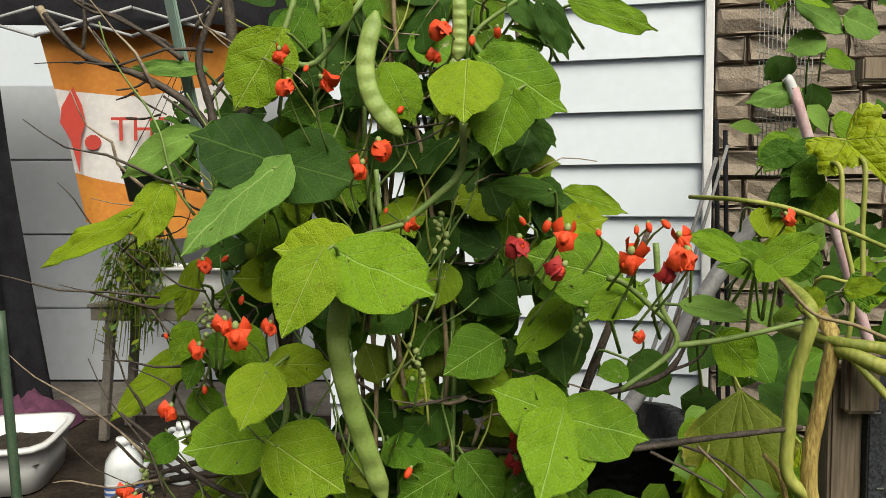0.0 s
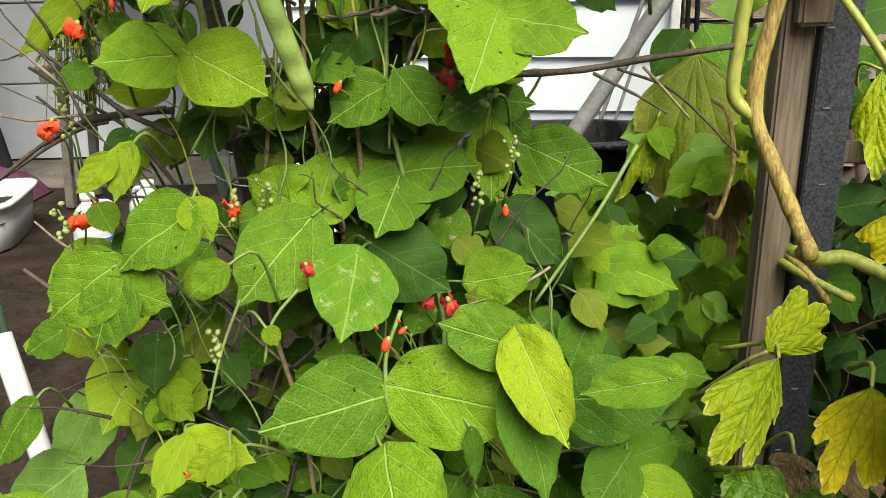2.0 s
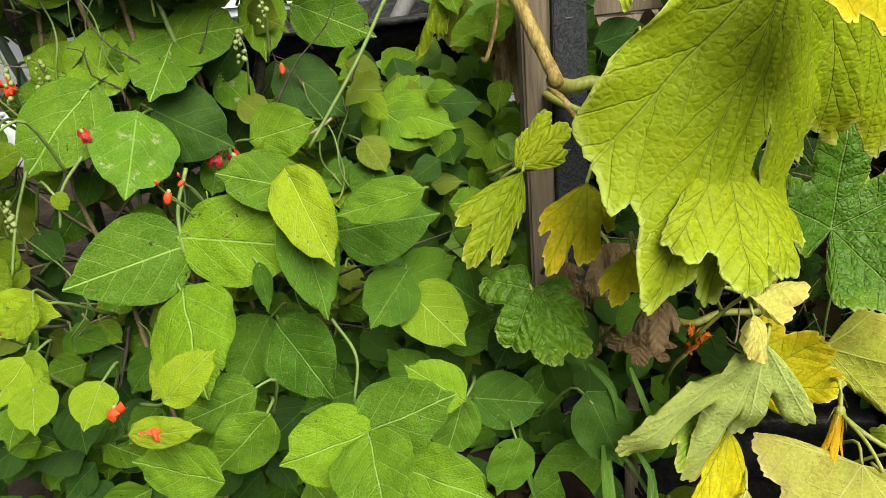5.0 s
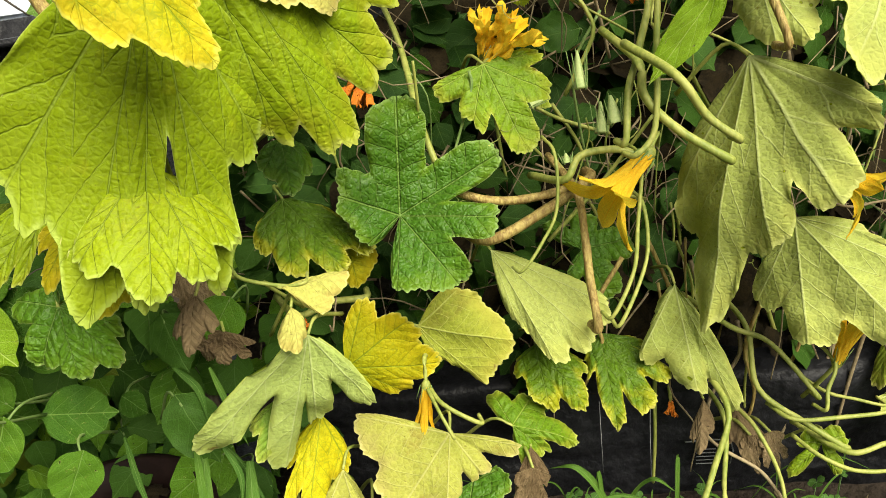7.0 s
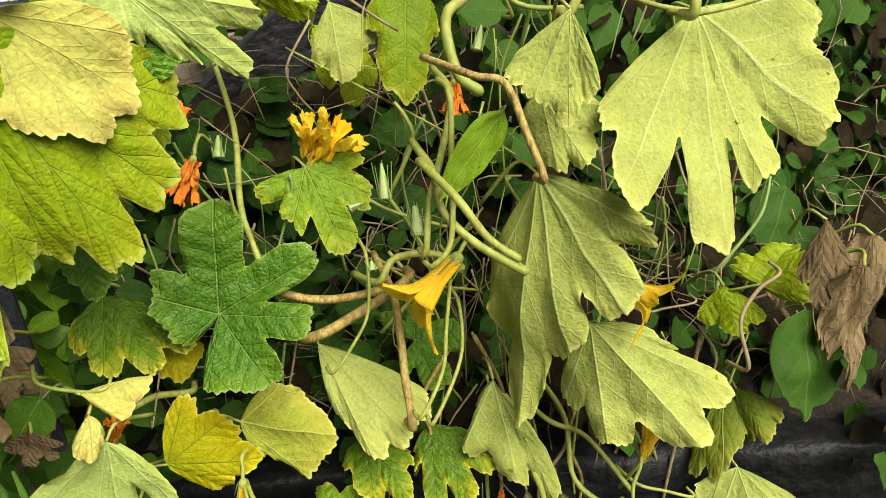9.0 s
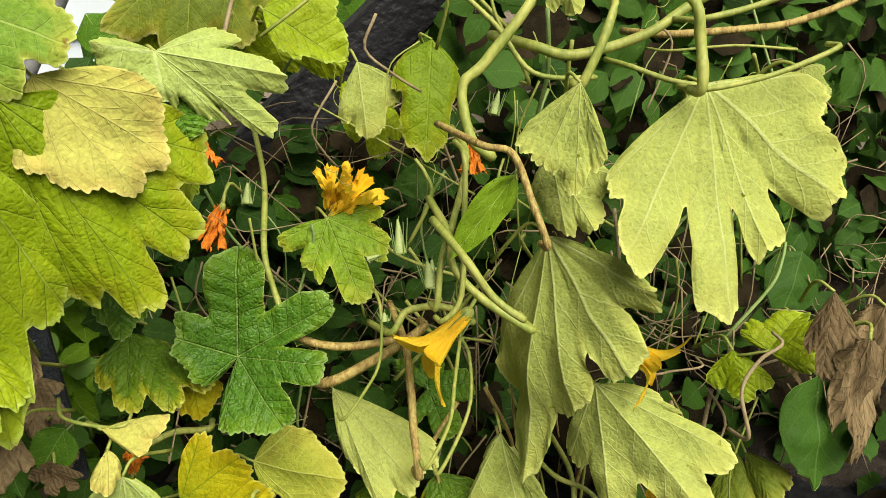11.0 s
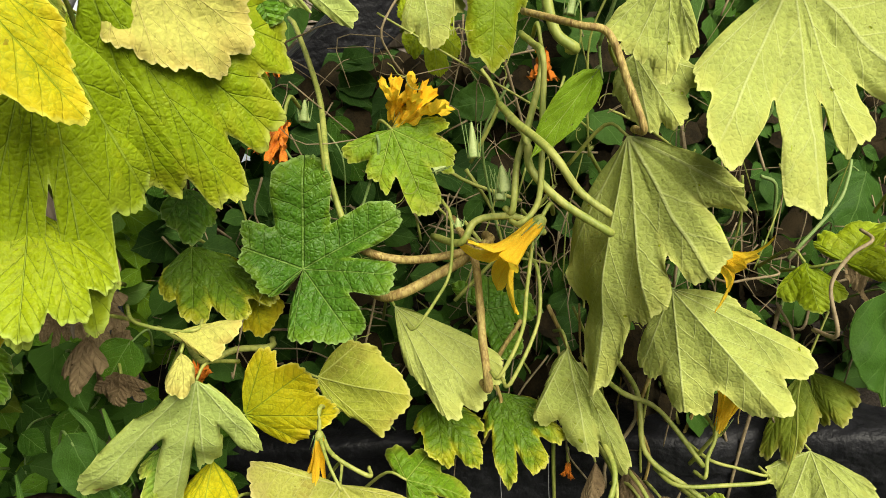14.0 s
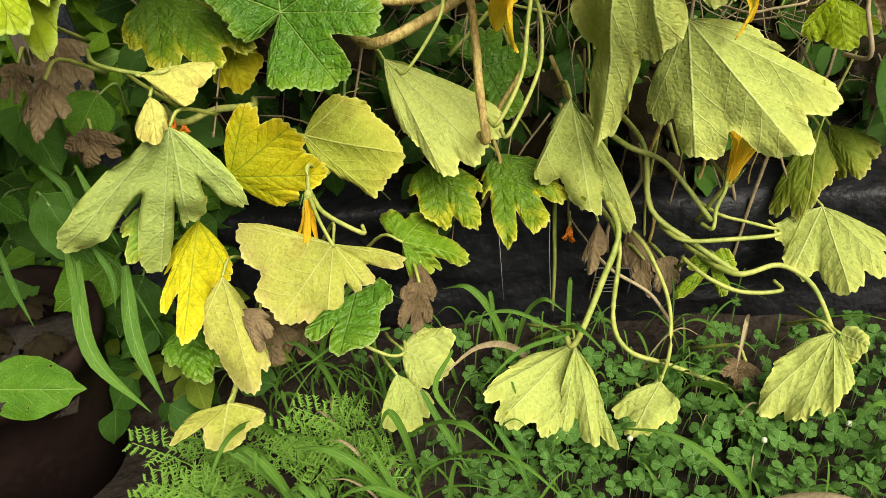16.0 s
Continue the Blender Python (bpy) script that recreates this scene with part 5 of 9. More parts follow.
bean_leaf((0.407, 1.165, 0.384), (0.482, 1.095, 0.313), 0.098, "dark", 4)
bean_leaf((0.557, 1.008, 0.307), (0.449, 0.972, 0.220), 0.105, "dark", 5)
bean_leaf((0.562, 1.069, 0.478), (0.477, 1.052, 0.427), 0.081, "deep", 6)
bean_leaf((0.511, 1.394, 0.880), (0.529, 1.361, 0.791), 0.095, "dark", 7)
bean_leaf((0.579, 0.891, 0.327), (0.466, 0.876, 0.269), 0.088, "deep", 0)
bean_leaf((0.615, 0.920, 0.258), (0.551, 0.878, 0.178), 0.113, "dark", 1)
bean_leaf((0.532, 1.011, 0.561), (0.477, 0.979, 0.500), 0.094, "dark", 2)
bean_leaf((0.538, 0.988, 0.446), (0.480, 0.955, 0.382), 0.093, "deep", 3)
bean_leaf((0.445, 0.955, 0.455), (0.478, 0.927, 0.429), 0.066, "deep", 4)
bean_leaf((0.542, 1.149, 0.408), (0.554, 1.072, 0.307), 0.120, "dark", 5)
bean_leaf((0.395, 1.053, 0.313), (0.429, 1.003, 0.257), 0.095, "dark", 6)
bean_leaf((-0.202, 0.852, 1.078), (-0.286, 0.832, 1.020), 0.081, "green", 4)
bean_leaf((-0.201, 0.854, 1.084), (-0.177, 0.839, 1.047), 0.055, "lime", 5)
bean_leaf((-0.296, 0.849, 1.015), (-0.369, 0.831, 0.962), 0.080, "green", 6)
bean_leaf((-0.286, 0.841, 0.999), (-0.318, 0.816, 0.931), 0.076, "green", 7)
bean_leaf((-0.286, 0.840, 0.998), (-0.230, 0.830, 0.975), 0.057, "green", 0)
bean_leaf((-0.167, 0.824, 1.018), (-0.203, 0.815, 0.991), 0.036, "green", 1)
bean_leaf((-0.309, 0.928, 1.121), (-0.352, 0.916, 1.086), 0.033, "lime", 2)
bean_leaf((-0.288, 0.934, 1.137), (-0.307, 0.910, 1.075), 0.034, "lime", 3)
bean_leaf((-0.314, 1.233, 1.113), (-0.333, 1.210, 1.052), 0.085, "olive", 4)
bean_leaf((-0.355, 0.830, 0.948), (-0.395, 0.823, 0.925), 0.058, "green", 5)
bean_leaf((0.664, 0.861, 0.636), (0.615, 0.837, 0.581), 0.096, "deep", 7)
bean_leaf((0.552, 0.923, 0.594), (0.568, 0.871, 0.523), 0.100, "dark", 0)
bean_leaf((0.612, 1.365, 1.635), (0.551, 1.371, 1.613), 0.050, "deep", 1)
bean_leaf((0.653, 1.347, 1.634), (0.586, 1.358, 1.588), 0.060, "deep", 2)
bean_leaf((0.634, 1.336, 1.596), (0.595, 1.333, 1.548), 0.060, "deep", 3)
bean_leaf((0.627, 1.362, 1.568), (0.575, 1.364, 1.514), 0.060, "deep", 4)
bean_leaf((0.659, 1.347, 1.563), (0.628, 1.340, 1.500), 0.060, "green", 5)
bean_leaf((0.439, 1.169, 1.465), (0.371, 1.172, 1.493), 0.040, "green", 6)
bean_leaf((0.498, 1.198, 1.442), (0.554, 1.153, 1.489), 0.055, "lime", 7)
bean_leaf((0.502, 1.218, 1.448), (0.432, 1.223, 1.440), 0.045, "green", 0)
bean_leaf((0.565, 1.389, 1.524), (0.579, 1.361, 1.475), 0.045, "lime", 1)
bean_leaf((0.576, 1.103, 1.413), (0.609, 1.064, 1.428), 0.030, "lime", 3)
bean_leaf((0.536, 1.120, 1.384), (0.519, 1.110, 1.420), 0.050, "lime", 4)
bean_leaf((0.608, 1.371, 1.499), (0.636, 1.336, 1.505), 0.040, "deep", 5)
bean_leaf((0.612, 1.365, 1.420), (0.644, 1.329, 1.432), 0.050, "deep", 6)
bean_leaf((0.629, 1.382, 1.469), (0.645, 1.348, 1.401), 0.060, "deep", 2)
tube("stem", [(0.332, 0.998, 1.111), (0.274, 0.967, 1.026), (0.194, 0.931, 0.926)], .003, .0025, STEM_GREEN, bean, knobs=0.05)
tube("stem", [(-0.172, 0.909, 0.950), (-0.195, 0.887, 0.892), (-0.212, 0.862, 0.826)], .0022, .002, STEM_GREEN, bean, knobs=0.05)
tube("stem", [(-0.102, 0.920, 0.957), (-0.135, 0.907, 0.919), (-0.145, 0.889, 0.874)], .0024, .002, STEM_GREEN, bean, knobs=0.05)
tube("stem", [(0.190, 0.826, 0.709), (0.216, 0.805, 0.656), (0.204, 0.783, 0.597)], .0026, .0022, STEM_GREEN, bean, knobs=0.05)
tube("stem", [(0.002, 0.893, 0.811), (0.003, 0.914, 0.866), (0.023, 0.934, 0.919)], .003, .003, STEM_GREEN, bean, knobs=0.05)
tube("stem", [(0.023, 0.886, 1.628), (0.020, 0.884, 1.574), (-0.009, 0.882, 1.542), (-0.044, 0.880, 1.513)], .005, .004, STEM_GREEN, bean, knobs=0.05)
tube("stem", [(-0.110, 0.878, 1.472), (-0.092, 0.879, 1.497), (-0.041, 0.880, 1.513)], .004, .003, STEM_GREEN, bean, knobs=0.05)
tube("stem", [(-0.073, 0.853, 1.572), (-0.069, 0.851, 1.523)], .003, .003, STEM_GREEN, bean, knobs=0.05)
tube("stem", [(0.283, 0.943, 1.362), (0.349, 0.943, 1.371), (0.439, 0.944, 1.391)], .004, .003, STEM_GREEN, bean, knobs=0.05)
tube("stem", [(0.246, 0.899, 1.490), (0.252, 0.895, 1.418), (0.269, 0.893, 1.371), (0.206, 0.890, 1.320)], .004, .003, STEM_GREEN, bean, knobs=0.05)
tube("stem", [(0.190, 0.897, 1.450), (0.213, 0.897, 1.441), (0.259, 0.894, 1.399)], .004, .003, STEM_GREEN, bean, knobs=0.05)
tube("stem", [(-0.221, 0.990, 1.319), (-0.203, 0.989, 1.290), (-0.206, 0.987, 1.246), (-0.243, 0.982, 1.158)], .0045, .004, STEM_GREEN, bean, knobs=0.05)
tube("stem", [(-0.182, 0.965, 1.784), (-0.196, 0.961, 1.722), (-0.155, 0.961, 1.708), (-0.099, 0.965, 1.784)], .004, .004, STEM_GREEN, bean, knobs=0.05)
tube("stem", [(-0.163, 1.015, 1.797), (-0.152, 1.012, 1.732), (-0.166, 1.009, 1.667)], .004, .003, STEM_GREEN, bean, knobs=0.05)
tube("stem", [(0.055, 1.011, 1.718), (0.041, 1.013, 1.754), (0.095, 1.015, 1.797)], .004, .003, STEM_GREEN, bean, knobs=0.05)
bean_pod([(-0.107, 0.857, 1.451), (-0.118, 0.864, 1.384), (-0.105, 0.880, 1.307), (-0.085, 0.896, 1.236), (-0.069, 0.913, 1.177)], 0.0125)
bean_pod([(-0.079, 0.933, 1.763), (-0.091, 0.920, 1.701), (-0.080, 0.908, 1.653), (-0.047, 0.906, 1.613)], 0.0115)
bean_pod([(0.018, 0.894, 1.772), (0.019, 0.892, 1.733), (0.017, 0.890, 1.696)], 0.0085)
red_flower((-0.184, 0.880, 1.701), 0.022, "open", 0)
red_flower((-0.170, 0.868, 1.668), 0.024, "open", 1)
red_flower((-0.131, 0.858, 1.666), 0.024, "open", 2)
red_flower((-0.153, 0.879, 1.686), 0.014, "bud", 3)
red_flower((-0.071, 0.865, 1.599), 0.030, "open", 4)
red_flower((-0.090, 0.863, 1.573), 0.026, "open", 5)
red_flower((-0.222, 0.952, 1.538), 0.018, "open", 6)
red_flower((-0.306, 0.998, 1.458), 0.024, "open", 7)
red_flower((-0.280, 0.998, 1.465), 0.016, "bud", 8)
red_flower((-0.246, 0.945, 1.418), 0.016, "bud", 9)
red_flower((-0.234, 0.874, 1.386), 0.036, "open", 10)
red_flower((-0.248, 0.884, 1.397), 0.024, "open", 11)
red_flower((-0.298, 0.942, 1.357), 0.024, "open", 12)
red_flower((-0.199, 0.894, 1.393), 0.020, "open", 13)
red_flower((0.002, 0.872, 1.732), 0.028, "open", 14)
red_flower((0.060, 0.871, 1.724), 0.020, "bud", 15)
red_flower((0.032, 0.871, 1.715), 0.018, "bud", 16)
red_flower((-0.006, 0.890, 1.703), 0.018, "open", 17)
red_flower((-0.052, 0.958, 1.650), 0.018, "bud", 18)
red_flower((0.135, 0.860, 1.498), 0.034, "open", 19)
red_flower((0.116, 0.870, 1.510), 0.022, "bud", 20)
red_flower((0.090, 0.899, 1.490), 0.032, "old", 21)
red_flower((0.092, 0.900, 1.515), 0.016, "bud", 22)
red_flower((0.130, 0.858, 1.461), 0.028, "old", 23)
red_flower((0.198, 0.828, 1.474), 0.036, "open", 24)
red_flower((0.254, 0.798, 1.480), 0.032, "open", 25)
red_flower((0.248, 0.809, 1.495), 0.026, "open", 26)
red_flower((0.241, 0.818, 1.461), 0.024, "old", 27)
red_flower((0.235, 0.820, 1.513), 0.018, "bud", 28)
red_flower((0.217, 0.820, 1.510), 0.016, "bud", 29)
red_flower((0.204, 0.820, 1.507), 0.014, "bud", 30)
red_flower((0.176, 0.880, 1.502), 0.016, "bud", 31)
red_flower((0.249, 0.993, 1.367), 0.020, "open", 32)
red_flower((0.102, 0.985, 1.225), 0.028, "old", 33)
red_flower((0.095, 0.984, 1.201), 0.026, "old", 34)
red_flower((0.088, 0.986, 1.238), 0.014, "bud", 35)
red_flower((-0.348, 0.988, 1.270), 0.026, "open", 36)
red_flower((-0.356, 0.993, 1.366), 0.012, "bud", 37)
red_flower((-0.306, 0.989, 1.297), 0.016, "bud", 38)
red_flower((0.051, 0.866, 1.628), 0.020, "old", 39)
red_flower((-0.042, 0.880, 1.513), 0.020, "open", 40)
red_flower((-0.066, 0.901, 1.527), 0.010, "bud", 41)
red_flower((0.399, 0.901, 1.518), 0.020, "open", 42)
red_flower((-0.401, 0.982, 1.159), 0.020, "open", 43)
red_flower((-0.439, 1.067, 1.136), 0.026, "open", 44)
red_flower((-0.427, 1.061, 1.015), 0.030, "open", 45)
red_flower((-0.393, 1.064, 1.034), 0.018, "old", 46)
red_flower((0.168, 1.045, 1.016), 0.022, "bud", 47)
red_flower((0.088, 0.972, 0.908), 0.030, "old", 48)
red_flower((0.053, 0.975, 0.915), 0.022, "old", 49)
red_flower((-0.086, 0.902, 0.988), 0.022, "old", 50)
red_flower((-0.044, 0.968, 1.196), 0.022, "bud", 51)
red_flower((-0.183, 0.967, 1.046), 0.026, "open", 52)
red_flower((0.006, 0.864, 0.903), 0.026, "bud", 53)
red_flower((-0.005, 0.872, 0.923), 0.012, "bud", 54)
red_flower((0.026, 0.869, 0.919), 0.016, "bud", 55)
red_flower((0.022, 0.883, 0.926), 0.010, "bud", 56)
red_flower((0.143, 0.830, 0.659), 0.018, "old", 57)
red_flower((-0.229, 0.809, 0.770), 0.010, "old", 58)
red_flower((-0.006, 0.607, 0.726), 0.030, "open", 59)
red_flower((-0.051, 0.623, 0.746), 0.020, "open", 60)

# the dead shrub that carries the beans
tube("branch", [(-0.538, 1.065, 1.792), (-0.483, 1.062, 1.735), (-0.407, 1.061, 1.708), (-0.338, 1.058, 1.665), (-0.293, 1.055, 1.598)], 0.0036, 0.0062, BARK, shrub, knobs=0.35)
tube("twig", [(-0.480, 1.053, 1.807), (-0.481, 1.060, 1.776), (-0.487, 1.065, 1.744)], 0.0022, 0.0028, BARK, shrub, knobs=0.5)
tube("twig", [(-0.491, 1.049, 1.805), (-0.470, 1.061, 1.793), (-0.445, 1.072, 1.791), (-0.419, 1.086, 1.776), (-0.393, 1.098, 1.765), (-0.370, 1.110, 1.746)], 0.0022, 0.003, BARK, shrub, knobs=0.5)
tube("twig", [(-0.478, 1.062, 1.774), (-0.462, 1.075, 1.746), (-0.449, 1.084, 1.727)], 0.0012, 0.002, BARK_PALE, shrub, knobs=0.5)
tube("twig", [(-0.427, 1.098, 1.695), (-0.440, 1.094, 1.686), (-0.454, 1.090, 1.680)], 0.0024, 0.0012, BARK, shrub, knobs=0.5)
tube("twig", [(-0.433, 1.097, 1.690), (-0.416, 1.105, 1.676), (-0.393, 1.115, 1.663)], 0.0016, 0.0012, BARK_PALE, shrub, knobs=0.5)
tube("twig", [(-0.444, 1.097, 1.656), (-0.422, 1.106, 1.656), (-0.400, 1.113, 1.663)], 0.0018, 0.0014, BARK, shrub, knobs=0.5)
tube("twig", [(-0.358, 1.121, 1.708), (-0.372, 1.118, 1.694), (-0.378, 1.117, 1.690)], 0.002, 0.001, BARK, shrub, knobs=0.5)
tube("twig", [(-0.379, 1.117, 1.688), (-0.360, 1.126, 1.663), (-0.354, 1.130, 1.645)], 0.0016, 0.001, BARK_PALE, shrub, knobs=0.5)
tube("twig", [(-0.327, 1.108, 1.814), (-0.338, 1.109, 1.799), (-0.349, 1.110, 1.782)], 0.002, 0.003, BARK, shrub, knobs=0.5)
tube("twig", [(-0.288, 1.132, 1.758), (-0.308, 1.132, 1.730), (-0.332, 1.129, 1.707)], 0.002, 0.0028, BARK, shrub, knobs=0.5)
tube("twig", [(-0.500, 1.062, 1.727), (-0.493, 1.065, 1.726), (-0.483, 1.069, 1.730)], 0.0016, 0.002, BARK, shrub, knobs=0.5)
tube("twig", [(-0.331, 1.105, 1.821), (-0.307, 1.117, 1.804), (-0.267, 1.132, 1.784)], 0.0018, 0.0014, STEM_PALE, bean, knobs=0.5)
tube("branch", [(-0.550, 1.076, 1.803), (-0.526, 1.074, 1.767), (-0.488, 1.072, 1.737)], 0.0053, 0.0045, BARK_PALE, shrub, knobs=0.35)
tube("branch", [(-0.495, 1.066, 1.811), (-0.453, 1.065, 1.792), (-0.399, 1.064, 1.764), (-0.352, 1.062, 1.731)], 0.0023, 0.0037, BARK, shrub, knobs=0.35)
tube("branch", [(-0.472, 1.064, 1.769), (-0.438, 1.062, 1.726)], 0.0015, 0.0023, BARK, shrub, knobs=0.35)
tube("branch", [(-0.441, 1.060, 1.689), (-0.415, 1.060, 1.693), (-0.398, 1.061, 1.704)], 0.0011, 0.0023, BARK, shrub, knobs=0.35)
tube("branch", [(-0.377, 1.059, 1.681), (-0.346, 1.058, 1.659), (-0.323, 1.058, 1.647)], 0.0015, 0.0023, BARK, shrub, knobs=0.35)
tube("branch", [(-0.304, 1.066, 1.811), (-0.329, 1.062, 1.735), (-0.314, 1.059, 1.666), (-0.304, 1.056, 1.613)], 0.0045, 0.0060, BARK, shrub, knobs=0.35)
tube("branch", [(-0.270, 1.062, 1.735), (-0.293, 1.061, 1.704), (-0.314, 1.059, 1.674)], 0.0023, 0.0030, BARK, shrub, knobs=0.35)
tube("branch", [(-0.436, 1.037, 1.254), (-0.369, 1.034, 1.202), (-0.323, 1.032, 1.164), (-0.262, 1.031, 1.133)], 0.0023, 0.0045, BARK, shrub, knobs=0.35)
tube("branch", [(-0.165, 1.045, 1.223), (-0.065, 1.044, 1.206), (0.058, 1.044, 1.200), (0.243, 1.044, 1.202), (0.359, 1.045, 1.217), (0.489, 1.046, 1.232)], 0.0060, 0.0037, BARK, shrub, knobs=0.35)
tube("branch", [(0.347, 1.044, 1.206), (0.374, 1.043, 1.179), (0.413, 1.041, 1.137)], 0.0023, 0.0015, BARK_PALE, shrub, knobs=0.35)
tube("branch", [(0.282, 1.044, 1.199), (0.343, 1.042, 1.168), (0.382, 1.041, 1.145)], 0.0023, 0.0015, BARK, shrub, knobs=0.35)
tube("branch", [(0.204, 1.009, 1.285), (0.293, 1.010, 1.315), (0.329, 1.014, 1.381), (0.336, 1.016, 1.418)], 0.0045, 0.0023, BARK, shrub, knobs=0.35)
tube("branch", [(0.293, 1.010, 1.315), (0.338, 1.011, 1.337), (0.360, 1.014, 1.389)], 0.0023, 0.0015, BARK, shrub, knobs=0.35)
tube("branch", [(-0.527, 1.054, 1.065), (-0.452, 1.064, 1.119), (-0.389, 1.069, 1.149), (-0.283, 1.070, 1.163)], 0.0023, 0.0053, BARK, shrub, knobs=0.35)
tube("branch", [(-0.462, 1.087, 1.219), (-0.388, 1.074, 1.172), (-0.334, 1.065, 1.137), (-0.276, 1.047, 1.064)], 0.0023, 0.0037, BARK, shrub, knobs=0.35)
tube("branch", [(-0.469, 1.042, 1.020), (-0.438, 1.035, 0.993), (-0.407, 1.030, 0.973)], 0.0015, 0.0023, BARK_PALE, shrub, knobs=0.35)
tube("branch", [(0.323, 1.083, 1.201), (0.402, 1.074, 1.168), (0.489, 1.052, 1.083)], 0.0023, 0.0015, BARK, shrub, knobs=0.35)
tube("branch", [(0.271, 1.051, 1.282), (0.304, 1.061, 1.328), (0.326, 1.072, 1.383), (0.343, 1.080, 1.420)], 0.0045, 0.0023, BARK, shrub, knobs=0.35)
tube("branch", [(-0.554, 1.134, 1.059), (-0.454, 1.154, 1.119), (-0.372, 1.161, 1.145), (-0.303, 1.161, 1.149)], 0.0023, 0.0053, BARK, shrub, knobs=0.35)
tube("branch", [(-0.501, 1.176, 1.172), (-0.446, 1.159, 1.133), (-0.397, 1.159, 1.135)], 0.0023, 0.0030, BARK, shrub, knobs=0.35)
tube("branch", [(-0.353, 1.023, 0.702), (-0.376, 1.001, 0.644), (-0.390, 0.982, 0.594)], 0.0030, 0.0023, BARK, shrub, knobs=0.35)
tube("branch", [(-0.218, 1.057, 0.663), (-0.193, 1.041, 0.622), (-0.159, 1.030, 0.597)], 0.0023, 0.0015, BARK_PALE, shrub, knobs=0.35)
tube("branch", [(-0.140, 1.054, 0.661), (-0.159, 1.030, 0.597), (-0.179, 1.009, 0.540)], 0.0037, 0.0023, BARK, shrub, knobs=0.35)

# ---- squash plant ----
def fan_grid(seed, deep=0.5, na=130, nr=10, fold=0.3, crumple=0.06):
    """A leaf that hangs from its stalk like a half-shut fan, lobes downwards (+y), one long."""
    rnd = random.Random(seed)
    lobes = [(0, 1.0, 20), (40, 0.93, 19), (-40, 0.93, 19), (74, 0.72, 20), (-74, 0.72, 20)]
    lobes = [(a + rnd.uniform(-5, 5), r * rnd.uniform(0.88, 1.06), w * rnd.uniform(0.85, 1.05)) for a, r, w in lobes]
    verts, uv, faces = [(0, 0, 0)], [(0.5, 0.5)], []
    if deep > 1:
        lobes = [(-38, 1.0, 17), (2, 0.86, 15), (43, 0.98, 17), (78, 0.35, 14), (-78, 0.3, 14)]
    rim = []
    for k in range(na):
        th = -92 + 184 * k / (na - 1)
        top = max(r * max(0.0, 1 - (abs(th - a) / (w * 1.3)) ** (1.7 if deep > 1 else 3)) for a, r, w in lobes)
        r = max(top, (0.93 - 0.0042 * abs(th)) * (1 - 0.50 * min(deep, 0.75)))
        tooth = abs((th * 0.22 + 0.3 * math.sin(th * 0.9 + seed)) % 1 - 0.5)
        r *= 0.955 + 0.12 * tooth + 0.06 * noise.noise(Vector((th * 0.07, seed, 0)))
        r *= min(1.0, 0.25 + (92 - abs(th)) / 18)
        rim.append((th, r))
    for q in range(1, nr + 1):
        s = (q / nr) ** 0.85
        for th, r in rim:
            a, rr = radians(th), r * s
            x, y = math.sin(a) * rr, math.cos(a) * rr
            z = 0.022 * rr * math.cos(a * 9) - fold * abs(x) ** 1.4 - 0.12 * y * y
            z += crumple * noise.noise(Vector((x * 3, y * 3, seed))) + 0.65 * crumple * s ** 3 * noise.noise(Vector((x * 8, y * 8, seed + 5)))
            verts.append((x, y, z))
            uv.append((math.sin(a * 1.32) * rr * 0.5 + 0.5, math.cos(a * 1.32) * rr * 0.5 + 0.5))
    faces = [(0, 2 + k, 1 + k) for k in range(na - 1)]
    for q in range(nr - 1):
        for k in range(na - 1):
            a = 1 + q * na + k
            faces.append((a, a + 1, a + na + 1, a + na))
    return verts, [f[::-1] for f in faces], uv


SQ_TONES = {"green": SQ_GREEN, "mixg": SQ_MIXG, "mixy": SQ_MIX, "yellow": SQ_YELLOW, "dry": SQ_DRY, "under": SQ_UNDER, "underp": SQ_UNDER_PALE, "pale": SQ_PALE, "olive": SQ_OLIVE, "dark": BEAN_DARK_SHADE,
            "greeny": SQ_GREENY, "limegreen": SQ_LIME, "mixgr": SQ_GOLD, "underspot": SQ_SPOT, "lightgreen": SQ_LIGHT, "tan": SQ_TAN}


def hanging_leaf(foot, tip, width, tone, variant, face=None):
    key = ("fan", variant, tone)
    if key not in LEAF_STORE:
        rnd = random.Random(variant * 13 + 5)
        v, f, uv = fan_grid(variant + 40, (0.9, 0.5, 0.75, 0.3, 0.95, 0.1, 1.15)[variant % 7], fold=rnd.uniform(0.1, 0.45), crumple=0.16 if tone == "dry" else 0.07)
        LEAF_STORE[key] = two_sided("squash_leaf", v, f, uv, SQ_TONES[tone], SQ_DRY if tone == "dry" else SQ_GREEN)
    rnd = random.Random(int(foot[0] * 1000) + int(foot[2] * 7000))
    put("leaf", LEAF_STORE[key], squash, leaf_pose(foot, tip, width / 1.42, face or (rnd.uniform(-0.5, 0.1), -0.9, 0.35), rnd.uniform(-10, 10)),
        {"under": "pale hanging leaf, underside out", "underp": "bleached pale leaf", "dry": "shrivelled brown leaf", "yellow": "yellow leaf"}.get(tone, ""))
    stalk_to(foot, tip, squash, STEM_PALE, 0.0035, int(foot[2] * 1e4))


